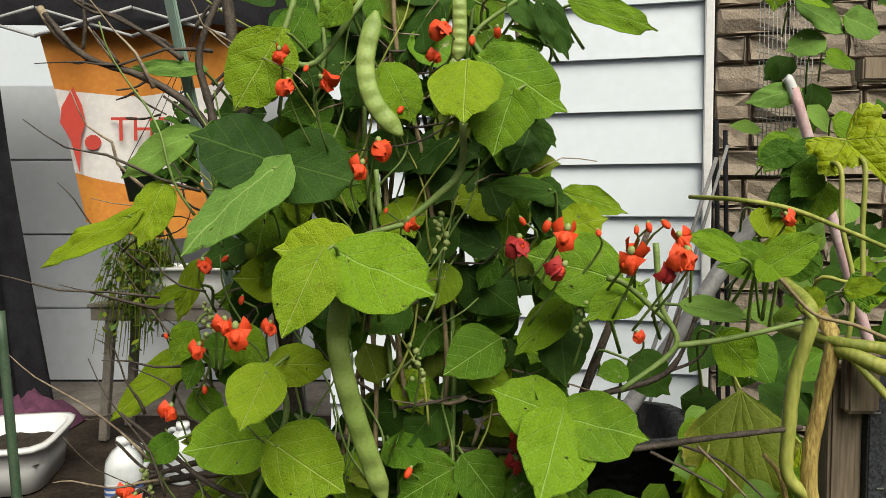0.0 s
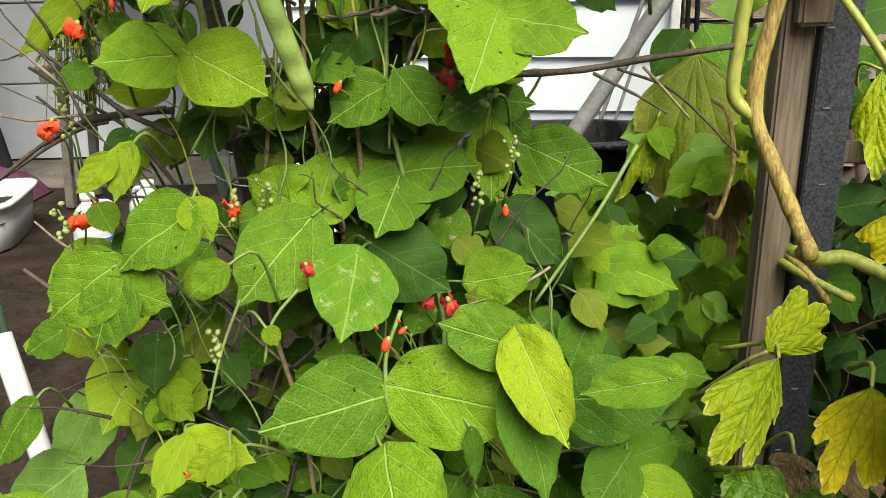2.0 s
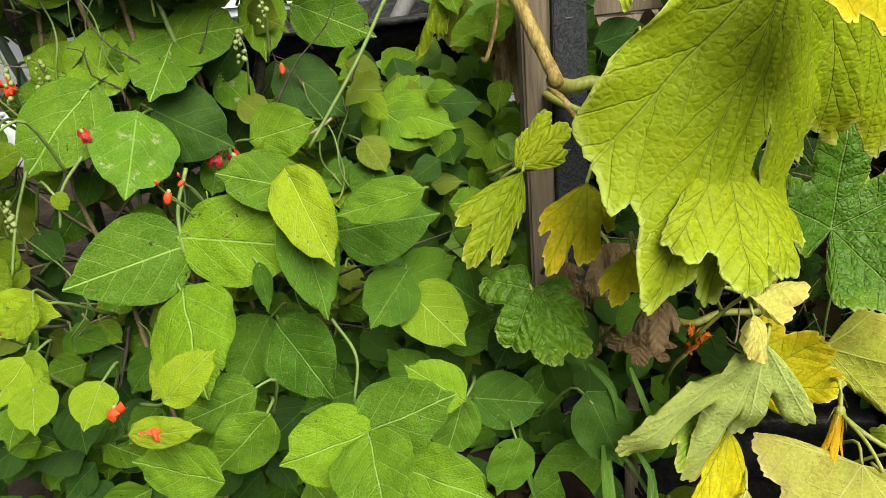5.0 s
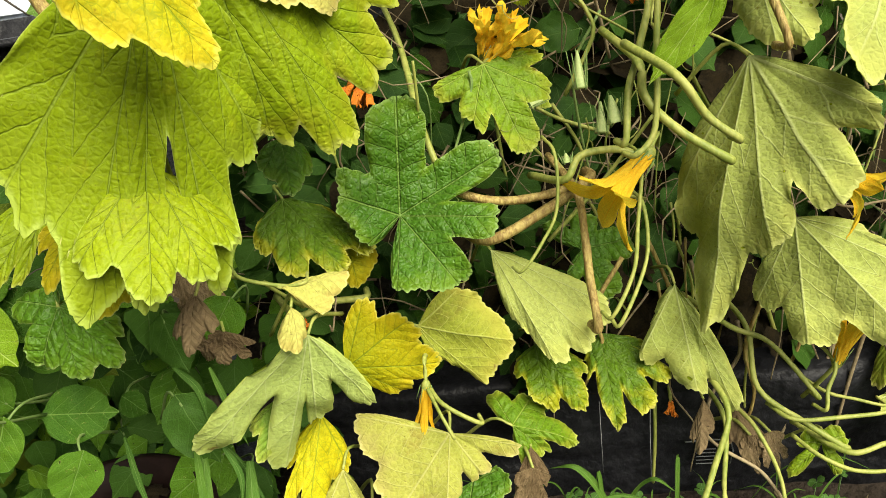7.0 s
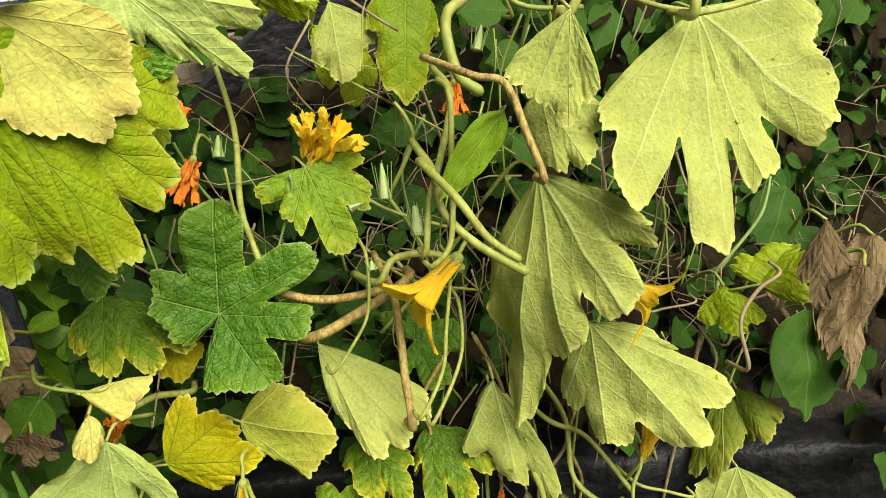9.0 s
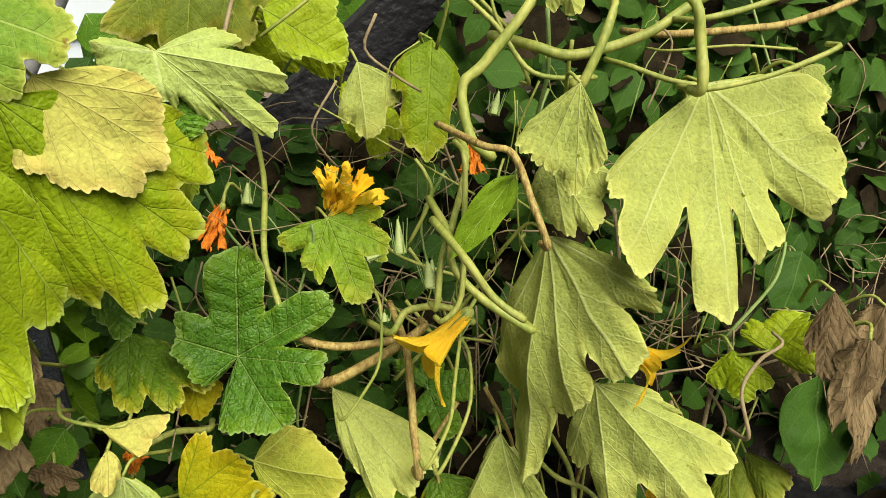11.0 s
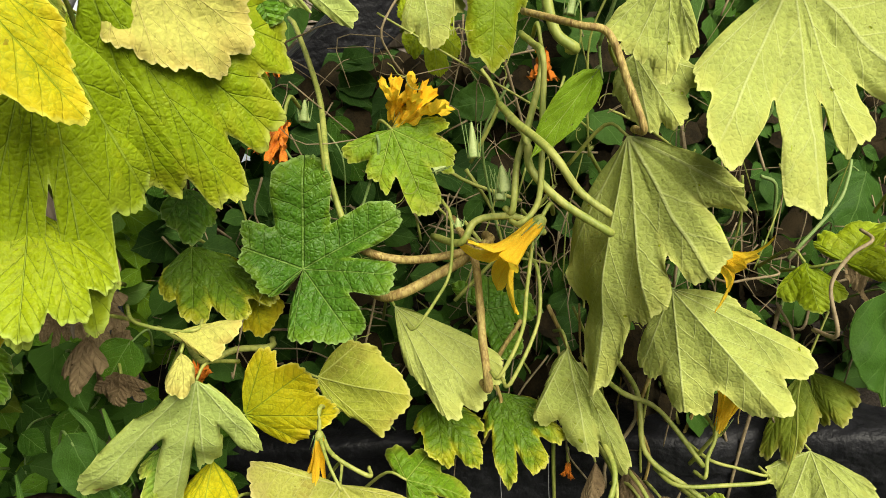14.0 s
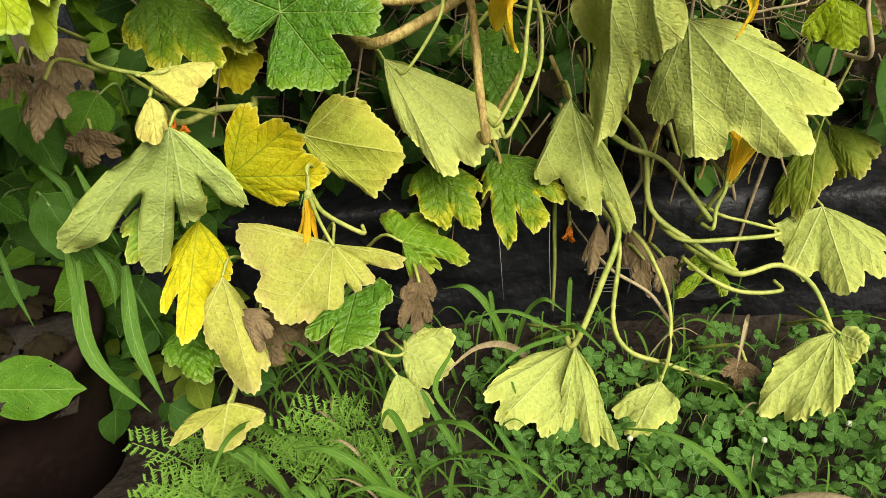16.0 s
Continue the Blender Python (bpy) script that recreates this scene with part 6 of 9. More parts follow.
def squash_leaf(foot, tip, width, tone, variant, face=None):
    key = ("palm", variant, tone)
    if key not in LEAF_STORE:
        rnd = random.Random(variant * 11 + 2)
        v, f, uv = squash_grid(variant + 20, (0.95, 0.55, 0.75, 0.3, 0.9, 0.1)[variant % 6], droop=rnd.uniform(0.1, 0.4), crumple=0.14 if tone == "dry" else 0.07)
        LEAF_STORE[key] = two_sided("squash_leaf", v, f, uv, SQ_TONES[tone], SQ_UNDER)
    rnd = random.Random(int(foot[0] * 1000) + int(foot[2] * 7000))
    put("leaf", LEAF_STORE[key], squash, leaf_pose(foot, tip, width / 1.62, face or (rnd.uniform(-0.45, 0.1), -0.85, 0.5), rnd.uniform(-10, 10)),
        {"green": "deep green lobed leaf", "yellow": "yellow leaf", "mixy": "yellowing leaf"}.get(tone, ""))
    stalk_to(foot, tip, squash, STEM_PALE, 0.004, int(foot[2] * 1e4))


PATH_SIDE = Vector((0.75, -0.6, 1.35))  # about where one stands to look at the plants
UNDER_OUT = {"under", "underp", "pale", "underspot", "tan"}
LEAF_WORDS = {"under": "pale hanging leaf, underside out", "underp": "bleached pale leaf", "mixu": "green leaf, underside out", "underspot": "pale leaf with dark specks, underside out", "tan": "tan withering leaf", "dry": "shrivelled brown leaf",
              "yellow": "yellow leaf", "mixy": "yellowing leaf", "green": "deep green lobed leaf", "greeny": "green leaf with a yellow margin", "limegreen": "lime green lobed leaf", "olive": "dull olive leaf"}


def lobed_leaf(foot, tips, tone, sinus, bow, wing, seed, cols=34, rows=14):
    """A lobed leaf: stalk end, the tips of its main veins in order, how deep the bays between them are cut, how far the blade bows out."""
    rnd = random.Random(seed * 17 + 3)
    a = Vector(foot)
    rays = [Vector(t) - a for t in tips]
    size = max(v.length for v in rays)
    dirs, lens = [v.normalized() for v in rays], [v.length for v in rays]
    front = Vector()
    for u, v in zip(rays, rays[1:]):
        front += u.cross(v)
    flip = front.dot(PATH_SIDE - a) < 0
    front = (-front if flip else front).normalized()

    def beyond(d, inner):
        out = -(inner - d * inner.dot(d)).normalized()
        return (d * math.cos(radians(wing)) + out * math.sin(radians(wing))).normalized()
    dirs = [beyond(dirs[0], dirs[1])] + dirs + [beyond(dirs[-1], dirs[-2])]
    lens = [lens[0] * 0.16] + lens + [lens[-1] * 0.16]
    n, mid = len(tips), (len(tips) - 1) // 2
    out_vein = tone in UNDER_OUT
    rim, run, last = [], rnd.uniform(0, 9), None
    for g in range(n + 1):
        edge = g in (0, n)
        count = cols if not edge else cols // 2
        for k in range(count + (1 if g == n else 0)):
            f = k / count
            d = dirs[g].slerp(dirs[g + 1], f) if dirs[g].angle(dirs[g + 1]) > 0.01 else dirs[g].copy()
            if edge:
                q = f if g == n else 1 - f
                big = lens[1] if g == 0 else lens[-2]
                R = big * (0.16 + 0.84 * math.cos(q * math.pi / 2) ** 0.8)
                crest = 0.0
            else:
                bay = (0.5 - 0.5 * math.cos(2 * math.pi * f)) ** (4.0 if sinus[g - 1] < 0.45 else 2.0)
                R = (lens[g] + (lens[g + 1] - lens[g]) * f) * (1 - sinus[g - 1] * bay)
                # a chord between tips lies short of the arc: keep plump leaves round
                crest = math.sin(math.pi * f)
            p = d * R
            run += (p - last).length if last is not None else 0.0
            last = p
            tooth = 1 - 2 * abs(run / 0.014 % 1 - 0.5)
            small = noise.noise(Vector((run * 70, seed * 1.3, 0)))
            R *= 1 + 0.07 * noise.noise(Vector((run * 26, seed * 0.7, 5)))
            R += (-0.0045 * (1 - tooth) ** 1.4 + 0.004 * small) * min(1, size / 0.14)
            th = (g - 1 - mid + f) * 0.92
            rim.append((d, max(R, 0.002), th, crest))
    verts, uv, wear = [tuple(a)], [(0.5, 0.5)], [0.0]
    across = dirs[1 + n // 2].cross(front).normalized()
    along = front.cross(across)
    flat = [(seed * 1.7, 0.0)]
    sgn = -1 if out_vein else 1
    for q in range(1, rows + 1):
        s = (q / rows) ** 0.85
        for d, R, th, crest in rim:
            rr = R * s
            p = a + d * rr
            u = rr / size
            up = bow * size * 4 * u * (1 - 0.75 * u) * 0.5
            up += sgn * 0.03 * rr * (crest - 0.35)
            up += 0.075 * size * noise.noise(p * (5.5 / size * 0.35) + Vector((seed, 0, 0))) * min(1, s * 2)
            up += 0.035 * size * noise.noise(p * (16 / size * 0.35) + Vector((0, seed, 0))) * s
            curl = noise.noise(d * R * 14 + Vector((seed * 2.7, 3, 0)))
            up += s ** 7 * (0.016 * curl + 0.006 * noise.noise(p * 90) - 0.006) + 0.010 * s * s * noise.noise(p * 24 + Vector((0, 0, seed)))
            verts.append(tuple(p + front * up))
            uv.append((math.sin(th) * rr / size * 0.5 + 0.5, math.cos(th) * rr / size * 0.5 + 0.5))
            flat.append((seed * 1.7 + across.dot(d) * rr * 4, along.dot(d) * rr * 4))
            wear.append(s)
    m = len(rim)
    faces = [(0, 1 + k, 2 + k) for k in range(m - 1)]
    for q in range(rows - 1):
        for k in range(m - 1):
            c = 1 + q * m + k
            faces.append((c, c + m, c + m + 1, c + 1))
    if flip:
        faces = [f[::-1] for f in faces]
    skin = [tuple(Vector(p) - front * 0.0016) for p in verts]
    nv = len(verts)
    back = SQ_DRY if tone == "dry" else SQ_MIXG if out_vein else SQ_UNDER
    me = mesh_of("squash_leaf", verts + skin, faces + [tuple(i + nv for i in f[::-1]) for f in faces], [SQ_TONES[tone], back], [0] * len(faces) + [1] * len(faces), uv + uv, flat=flat + flat)
    me.attributes.new("rim", "FLOAT", "POINT").data.foreach_set("value", wear + wear)
    put("leaf", me, squash, None, LEAF_WORDS.get(tone, ""))
    away = sum(rays, Vector()).normalized()
    stalk_to(foot, a + away * 0.05, squash, STEM_PALE, 0.0030, int(foot[2] * 1e4))



def vine(name, points, r0, r1, mat):
    """A stem of the squash that runs on into the foliage at both ends."""
    p = [Vector(q) for q in points]
    r = (0.05 if name == "stalk" else 0.10)
    lead = p[0] + (p[0] - p[1]).normalized() * r * 0.3 + Vector((0, r, 0.0))
    tail = p[-1] + (p[-1] - p[-2]).normalized() * 0.008 + Vector((0, 0.03, 0.0))
    tube(name, [lead, *p, tail], r0 * 0.8, r1 * 0.85, mat, squash, sides=8, n=6, knobs=0.12)


def trumpet_petal(flare, curl, ruffle, mat, seed, blunt=0.03):
    """One of five sectors of a trumpet along +y, length one: joined at the throat, pointed at the lip."""
    v, f, uv, nu, nv = [], [], [], 12, 8
    for i in range(nu + 1):
        u = i / nu
        rad = 0.075 + flare * u ** 1.7
        y = u - curl * max(0, u - 0.62) ** 1.5 * 1.3
        rad += curl * max(0, u - 0.6) ** 1.3 * 1.2
        span = 37.5 if u < 0.5 else 37.5 * max(blunt, 1 - ((u - 0.5) / 0.5) ** 1.6)
        for j in range(nv + 1):
            q = 2 * j / nv - 1
            a = radians(q * span)
            k = rad * (1 + 0.10 * (1 - abs(q)) * u) + ruffle * noise.noise(Vector((u * 5, q * 2.5, seed * 4.1)))
            v.append((math.sin(a) * k, y + ruffle * noise.noise(Vector((u * 4, q * 3, seed + 9))), math.cos(a) * k))
            uv.append((0.5 + 0.35 * q, u))
    for i in range(nu):
        for j in range(nv):
            a = i * (nv + 1) + j
            f.append((a, a + 1, a + nv + 2, a + nv + 1))
    return mesh_of("petal", v, f, mat, None, uv)


SQ_PETAL = {"open": [trumpet_petal(0.25, c, 0.045, ORANGE, 11 + i) for i, c in enumerate((0.45, 0.9, 0.65))], "ragged": [trumpet_petal(0.28, 0.25, 0.22, ORANGE, 21 + i, 0.7) for i in range(3)],
            "shut": [trumpet_petal(0.14, 0.0, 0.03, ORANGE, 31 + i) for i in range(3)], "withered": [trumpet_petal(0.20, 0.3, 0.26, ORANGE_OLD, 41 + i, 0.6) for i in range(3)]}
SQ_CALYX = ellipsoid("calyx", 0.085, 0.12, 0.085, STEM_PALE, 10, 7)


def squash_flower(foot, mouth, size, state, seed):
    """A trumpet of five petals on a green calyx; wide open, ragged, shut or withered."""
    rnd = random.Random(seed + 90)
    way = Vector(mouth) - Vector(foot)
    L = way.length * ((1.6 if foot[2] > 0.6 else 0.8) if state == "withered" else 1.5)
    way.normalize()
    side = way.cross(Vector((0.2, 0.1, 1))).normalized()
    m = Matrix.Translation(foot) @ Matrix((side, way, side.cross(way))).transposed().to_4x4() @ Matrix.Diagonal((L, L, L, 1))
    fl = put("flower", SQ_CALYX, squash, m,
             {"open": "open yellow-orange squash flower", "ragged": "ragged orange squash flower", "shut": "folded orange squash flower", "withered": "shrivelled orange flower"}[state])
    for k in range(5):
        me = SQ_PETAL[state][(k + seed) % 3]
        put("petal", me, fl, m @ pose(0, 0, 0, 0, 72 * k + rnd.uniform(-6, 6), 0) @ Matrix.Diagonal((1, rnd.uniform(0.88, 1.08), 1, 1)))
    for k in range(5):
        a = radians(72 * k + 30)
        c, d = m @ Vector((math.sin(a) * 0.10, 0.0, math.cos(a) * 0.10)), m @ Vector((math.sin(a) * 0.17, 0.28, math.cos(a) * 0.17))
        tube("sepal", [c, d], L * 0.012, L * 0.004, STEM_GREEN, fl, sides=4, n=2)
    tube("stalk", [Vector(foot) - way * 0.003, Vector(foot) - way * 0.04 + Vector((0, 0.015, 0)), Vector(foot) - way * 0.06 + Vector((0.01, 0.06, -0.05))], 0.0035, 0.004, STEM_PALE, squash, sides=6, n=4)


def squash_bud(foot, tip, w):
    a, b = Vector(foot), Vector(tip)
    v, f = tube_data([a, a.lerp(b, 0.3), a.lerp(b, 0.7), b], w, w * 0.15, 8)
    bud = put("bud", mesh_of("bud", v, f, BUD), squash, None, "pointed green flower bud")
    for k in range(5):
        q = Vector((math.cos(k * 1.26), math.sin(k * 1.26), 0)) * w * 0.9
        tube("sepal", [a + q, a.lerp(b, 0.5) + q * 1.3, b + q * 1.6], 0.0012, 0.0006, STEM_GREEN, bud, sides=4, n=3)


# near-black fills colour in the gaps and the shade behind the squash
fill(squash, "inner_foliage", 700, ((0.68, 2.6), (1.12, 1.55), (0.1, 1.2)), [BEAN_DARK_SHADE, BEAN_DARK_SHADE, BEAN_DARK_SHADE, BEAN_DEEP_SHADE], (0.05, 0.10), 31, keep=lambda p: not (p.z > 0.95 and 1.0 < p.x < 1.6))
fill(squash, "low_foliage", 420, ((0.75, 2.5), (0.97, 1.2), (0.2, 0.75)), [BEAN_DARK_SHADE, BEAN_DARK_SHADE, BEAN_DARK_SHADE, DEAD_SHADE], (0.04, 0.08), 36)
fill(squash, "back_foliage", 620, ((0.7, 3.4), (1.6, 2.3), (0.1, 1.25)), [BEAN_DARK_SHADE, BEAN_DARK_SHADE, BEAN_DEEP_SHADE], (0.09, 0.17), 32)
fill(None, "creeping_sweet_potato", 560, ((0.10, 0.66), (1.18, 1.75), (0.25, 1.10)), [BEAN_TOP, BEAN_TOP, BEAN_UNDER], (0.05, 0.10), 33, keep=lambda p: not (p.z > 0.90 and p.x < 0.47))
tagged(bpy.data.objects["creeping_sweet_potato"], "low bright green leafy creeper between beans and post", "creeper", kind="stuff")
# near-black leaf bits hold the shade between the stems in their colour
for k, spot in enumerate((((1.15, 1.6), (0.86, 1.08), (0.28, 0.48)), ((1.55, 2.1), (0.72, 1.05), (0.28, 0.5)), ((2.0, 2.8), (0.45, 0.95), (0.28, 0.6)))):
    fill(squash, "bed_litter", 130, spot, [BEAN_DARK_SHADE, DEAD_SHADE, DEAD_SHADE, BEAN_DARK_SHADE], (0.04, 0.10), 51 + k)
# extra leaf layers, their dark colour standing in for shade at the back
fill(squash, "shaded_foliage", 1300, ((1.5, 3.2), (1.05, 1.5), (0.3, 1.45)), [BEAN_DARK_SHADE, BEAN_DARK_SHADE, DEAD_SHADE], (0.05, 0.10), 37)
fill(squash, "shaded_foliage", 420, ((0.75, 1.5), (1.2, 1.5), (0.4, 0.98)), [BEAN_DARK_SHADE, BEAN_DARK_SHADE, DEAD_SHADE], (0.05, 0.09), 38)
straw = Pile()
rs = random.Random(41)
for k in range(560):
    x = rs.uniform(0.7, 2.5)
    a = Vector((x, rs.uniform(1.0, 1.35) if k % 2 else 1.0 - 0.385 * (x - 1.1) + rs.uniform(0.0, 0.3), rs.uniform(0.25, 1.1 if k % 2 else 0.75)))
    d = Vector((rs.uniform(-0.5, 0.5), rs.uniform(-0.3, 0.2), rs.uniform(-1, 0.2))).normalized() * rs.uniform(0.08, 0.28)
    v, f = tube_data([a, a + d * 0.5 + Vector((rs.uniform(-0.06, 0.06), 0, rs.uniform(-0.03, 0.06))), a + d], rs.uniform(0.001, 0.003), 0.0008, 4, 3)
    straw.add(v, f, None, rs.randrange(3))
ob = put("dry_straw", straw.mesh("dry_straw", [STEM_DRY, STEM_DRY, STRAW]), squash, None, "tangle of dry and pale stems")
ob["kind"] = "stuff"

# withered stalks hanging straight down over the bed's front
rh = random.Random(29)
for k in range(26):
    x = rh.uniform(1.30, 1.85)
    a = Vector((x, bed_front(x) + rh.uniform(-0.03, 0.06), rh.uniform(0.38, 0.60)))
    d = Vector((rh.uniform(-0.10, 0.10), rh.uniform(-0.05, 0.03), -rh.uniform(0.2, 0.42)))
    bow = Vector((rh.uniform(-0.04, 0.04), 0, 0))
    r = rh.choice((0.002, 0.003, 0.0045))
    tube("stalk", [a, a + d * 0.35 + bow, a + d * 0.7 - bow * 0.5, a + d], r, r * 0.7, rh.choice((STEM_DRY, STEM_OLD, STEM_PALE)), squash, sides=6, n=5, knobs=0.2)

# thin leaf stalks and tendrils wandering through the plant
rk = random.Random(63)
for k in range(80):
    x = rk.uniform(0.85, 2.0)
    a = Vector((x, rk.uniform(0.88, 1.1) - 0.2 * max(0, x - 1.2), rk.uniform(0.45, 1.25)))
    d = Vector((rk.uniform(-0.6, 0.6), rk.uniform(-0.2, 0.2), rk.choice((-1, -1, 0.4)))).normalized() * rk.uniform(0.12, 0.34)
    bow = Vector((rk.uniform(-1, 1), rk.uniform(-0.6, 0.3), rk.uniform(-0.4, 0.8))) * 0.05
    r = rk.choice((0.0015, 0.0022, 0.003, 0.004))
    tube("stalk", [a, a + d * 0.35 + bow, a + d * 0.7 + bow * 0.6, a + d], r, r * 0.8, rk.choice((STEM_PALE, STEM_PALE, STEM_GREEN, STEM_DRY)), squash, sides=6, n=4)
for k in range(26):
    x = rk.uniform(0.85, 1.9)
    a = Vector((x, 0.86 - 0.2 * max(0, x - 1.2), rk.uniform(0.5, 1.2)))
    turn, rad, pts = rk.uniform(0, 6), rk.uniform(0.006, 0.012), []
    for i in range(16):
        w = turn + i * 0.95
        pts.append(a + Vector((i * 0.0045 * math.cos(turn), 0, i * 0.0045 * math.sin(turn))) + Vector((math.cos(w), 0.5 * math.sin(w), math.sin(w))) * rad * (i / 15))
    tube("tendril", pts, 0.0009, 0.0006, STEM_PALE, squash, sides=4, n=3)

lobed_leaf((0.704, 0.604, 1.179), [(0.496, 0.595, 0.961), (0.538, 0.562, 0.806), (0.601, 0.573, 0.811), (0.678, 0.588, 0.797), (0.764, 0.651, 0.943)], "mixg", (0.12, 0.08, 0.5, 0.2,), .05, 28, 1)
lobed_leaf((0.755, 0.627, 1.217), [(0.776, 0.677, 0.941), (0.868, 0.668, 0.902), (0.931, 0.713, 0.981), (0.977, 0.755, 1.088)], "mixgr", (0.1, 0.15, 0.15,), .07, 25, 2)
lobed_leaf((0.644, 0.495, 1.252), [(0.740, 0.510, 1.150), (0.748, 0.489, 1.065), (0.644, 0.461, 1.126)], "yellow", (0.05, 0.1,), .06, 20, 3)
lobed_leaf((0.795, 0.664, 1.231), [(0.762, 0.633, 1.128), (0.809, 0.632, 1.098), (0.883, 0.660, 1.070), (0.929, 0.679, 1.109), (0.930, 0.683, 1.186)], "underp", (0.04, 0.04, 0.05, 0.05,), .1, 25, 4)
lobed_leaf((0.761, 0.656, 1.307), [(0.626, 0.578, 1.312), (0.675, 0.561, 1.215), (0.763, 0.617, 1.210), (0.845, 0.650, 1.257), (0.828, 0.714, 1.358)], "lightgreen", (0.3, 0.25, 0.3, 0.2,), .05, 22, 5)
lobed_leaf((0.932, 0.740, 1.237), [(0.860, 0.711, 1.257), (0.934, 0.722, 1.172), (0.999, 0.733, 1.140), (1.063, 0.729, 1.106), (1.096, 0.718, 1.189), (1.026, 0.755, 1.251)], "pale", (0.35, 0.3, 0.35, 0.3, 0.3,), .06, 20, 6)
lobed_leaf((0.943, 0.751, 1.171), [(0.911, 0.727, 1.142), (0.955, 0.721, 1.120), (1.004, 0.746, 1.157)], "green", (0.1, 0.1,), .05, 30, 7)
lobed_leaf((1.004, 1.093, 1.368), [(0.846, 1.051, 1.247), (0.963, 1.037, 1.195), (1.070, 1.039, 1.206), (1.133, 1.076, 1.263)], "olive", (0.15, 0.15, 0.2,), .05, 15, 8)
lobed_leaf((1.095, 1.000, 1.260), [(1.206, 1.013, 1.295), (1.213, 0.949, 1.168), (1.120, 0.949, 1.191)], "mixg", (0.1, 0.12,), .05, 20, 9)
lobed_leaf((0.959, 0.866, 0.709), [(0.890, 0.819, 0.693), (0.861, 0.857, 0.773), (0.991, 0.910, 0.894), (1.130, 0.838, 0.788), (1.100, 0.778, 0.706), (1.011, 0.738, 0.627), (0.916, 0.762, 0.634)], "green", (0.05, 0.42, 0.5, 0.5, 0.4, 0.04,), .05, 12, 10)
lobed_leaf((1.148, 0.933, 0.908), [(1.057, 0.927, 0.882), (1.106, 0.889, 0.828), (1.180, 0.838, 0.767), (1.246, 0.880, 0.852), (1.245, 0.925, 0.915)], "limegreen", (0.3, 0.35, 0.35, 0.3,), .05, 18, 11)
lobed_leaf((0.800, 0.867, 0.877), [(0.763, 0.828, 0.843), (0.794, 0.804, 0.806), (0.838, 0.841, 0.833)], "green", (0.08, 0.08,), .04, 40, 12)
lobed_leaf((0.785, 0.959, 0.747), [(0.724, 0.896, 0.699), (0.770, 0.850, 0.649), (0.851, 0.836, 0.651), (0.907, 0.860, 0.666)], "greeny", (0.15, 0.2, 0.15,), .06, 20, 13)
lobed_leaf((1.441, 0.650, 0.920), [(1.565, 0.525, 0.848), (1.520, 0.531, 0.715), (1.451, 0.590, 0.646), (1.383, 0.650, 0.471), (1.390, 0.739, 0.682)], "under", (0.3, 0.28, 0.2, 0.12,), .05, 14, 14)
lobed_leaf((1.380, 0.733, 0.529), [(1.457, 0.652, 0.290), (1.400, 0.688, 0.332), (1.317, 0.747, 0.397), (1.349, 0.744, 0.474)], "under", (0.2, 0.15, 0.2,), .05, 12, 15)
lobed_leaf((1.496, 0.600, 0.678), [(1.595, 0.558, 0.645), (1.689, 0.479, 0.561), (1.603, 0.452, 0.507), (1.496, 0.546, 0.480), (1.463, 0.628, 0.524)], "under", (0.2, 0.12, 0.25, 0.2,), .05, 16, 16)
lobed_leaf((1.683, 0.623, 1.125), [(1.510, 0.597, 1.010), (1.505, 0.535, 0.911), (1.633, 0.458, 0.817), (1.711, 0.493, 0.899), (1.824, 0.484, 0.956), (1.837, 0.586, 1.128)], "under", (0.12, 0.42, 0.4, 0.3, 0.15,), .05, 8, 17)
lobed_leaf((1.472, 0.599, 1.155), [(1.385, 0.624, 1.068), (1.404, 0.584, 1.044), (1.444, 0.557, 1.011), (1.476, 0.546, 1.050)], "under", (0.1, 0.12, 0.1,), .06, 14, 18)
lobed_leaf((1.459, 0.669, 1.034), [(1.433, 0.675, 1.009), (1.451, 0.603, 0.935), (1.488, 0.584, 0.939), (1.533, 0.620, 1.010)], "under", (0.12, 0.15, 0.15,), .05, 18, 19)
lobed_leaf((1.817, 0.596, 0.664), [(1.788, 0.639, 0.690), (1.890, 0.609, 0.718), (1.904, 0.551, 0.723), (1.850, 0.525, 0.652)], "mixg", (0.3, 0.2, 0.25,), .05, 15, 20)
lobed_leaf((1.113, 0.892, 0.594), [(1.273, 0.744, 0.499), (1.220, 0.717, 0.463), (1.151, 0.718, 0.444), (1.116, 0.796, 0.497)], "under", (0.06, 0.1, 0.08,), .04, 12, 21)
lobed_leaf((0.953, 0.837, 0.515), [(1.037, 0.839, 0.568), (1.102, 0.783, 0.472), (1.047, 0.784, 0.399), (0.987, 0.810, 0.448)], "underspot", (0.06, 0.06, 0.05,), .06, 25, 22)
lobed_leaf((0.769, 0.702, 0.635), [(0.567, 0.737, 0.473), (0.686, 0.735, 0.386), (0.751, 0.725, 0.467), (0.843, 0.704, 0.494)], "pale", (0.5, 0.4, 0.4,), .06, 14, 23)
lobed_leaf((0.822, 0.837, 0.472), [(0.870, 0.861, 0.574), (0.939, 0.822, 0.545), (0.978, 0.793, 0.456), (0.906, 0.811, 0.412)], "mixy", (0.15, 0.12, 0.12,), .05, 25, 24)
lobed_leaf((0.760, 0.766, 0.446), [(0.695, 0.755, 0.385), (0.672, 0.711, 0.344), (0.691, 0.664, 0.295), (0.785, 0.739, 0.346)], "yellow", (0.3, 0.3, 0.25,), .05, 20, 25)
lobed_leaf((0.773, 0.724, 0.360), [(0.726, 0.699, 0.300), (0.777, 0.590, 0.212), (0.814, 0.622, 0.244), (0.796, 0.717, 0.298)], "tan", (0.1, 0.1, 0.1,), .06, 18, 26)
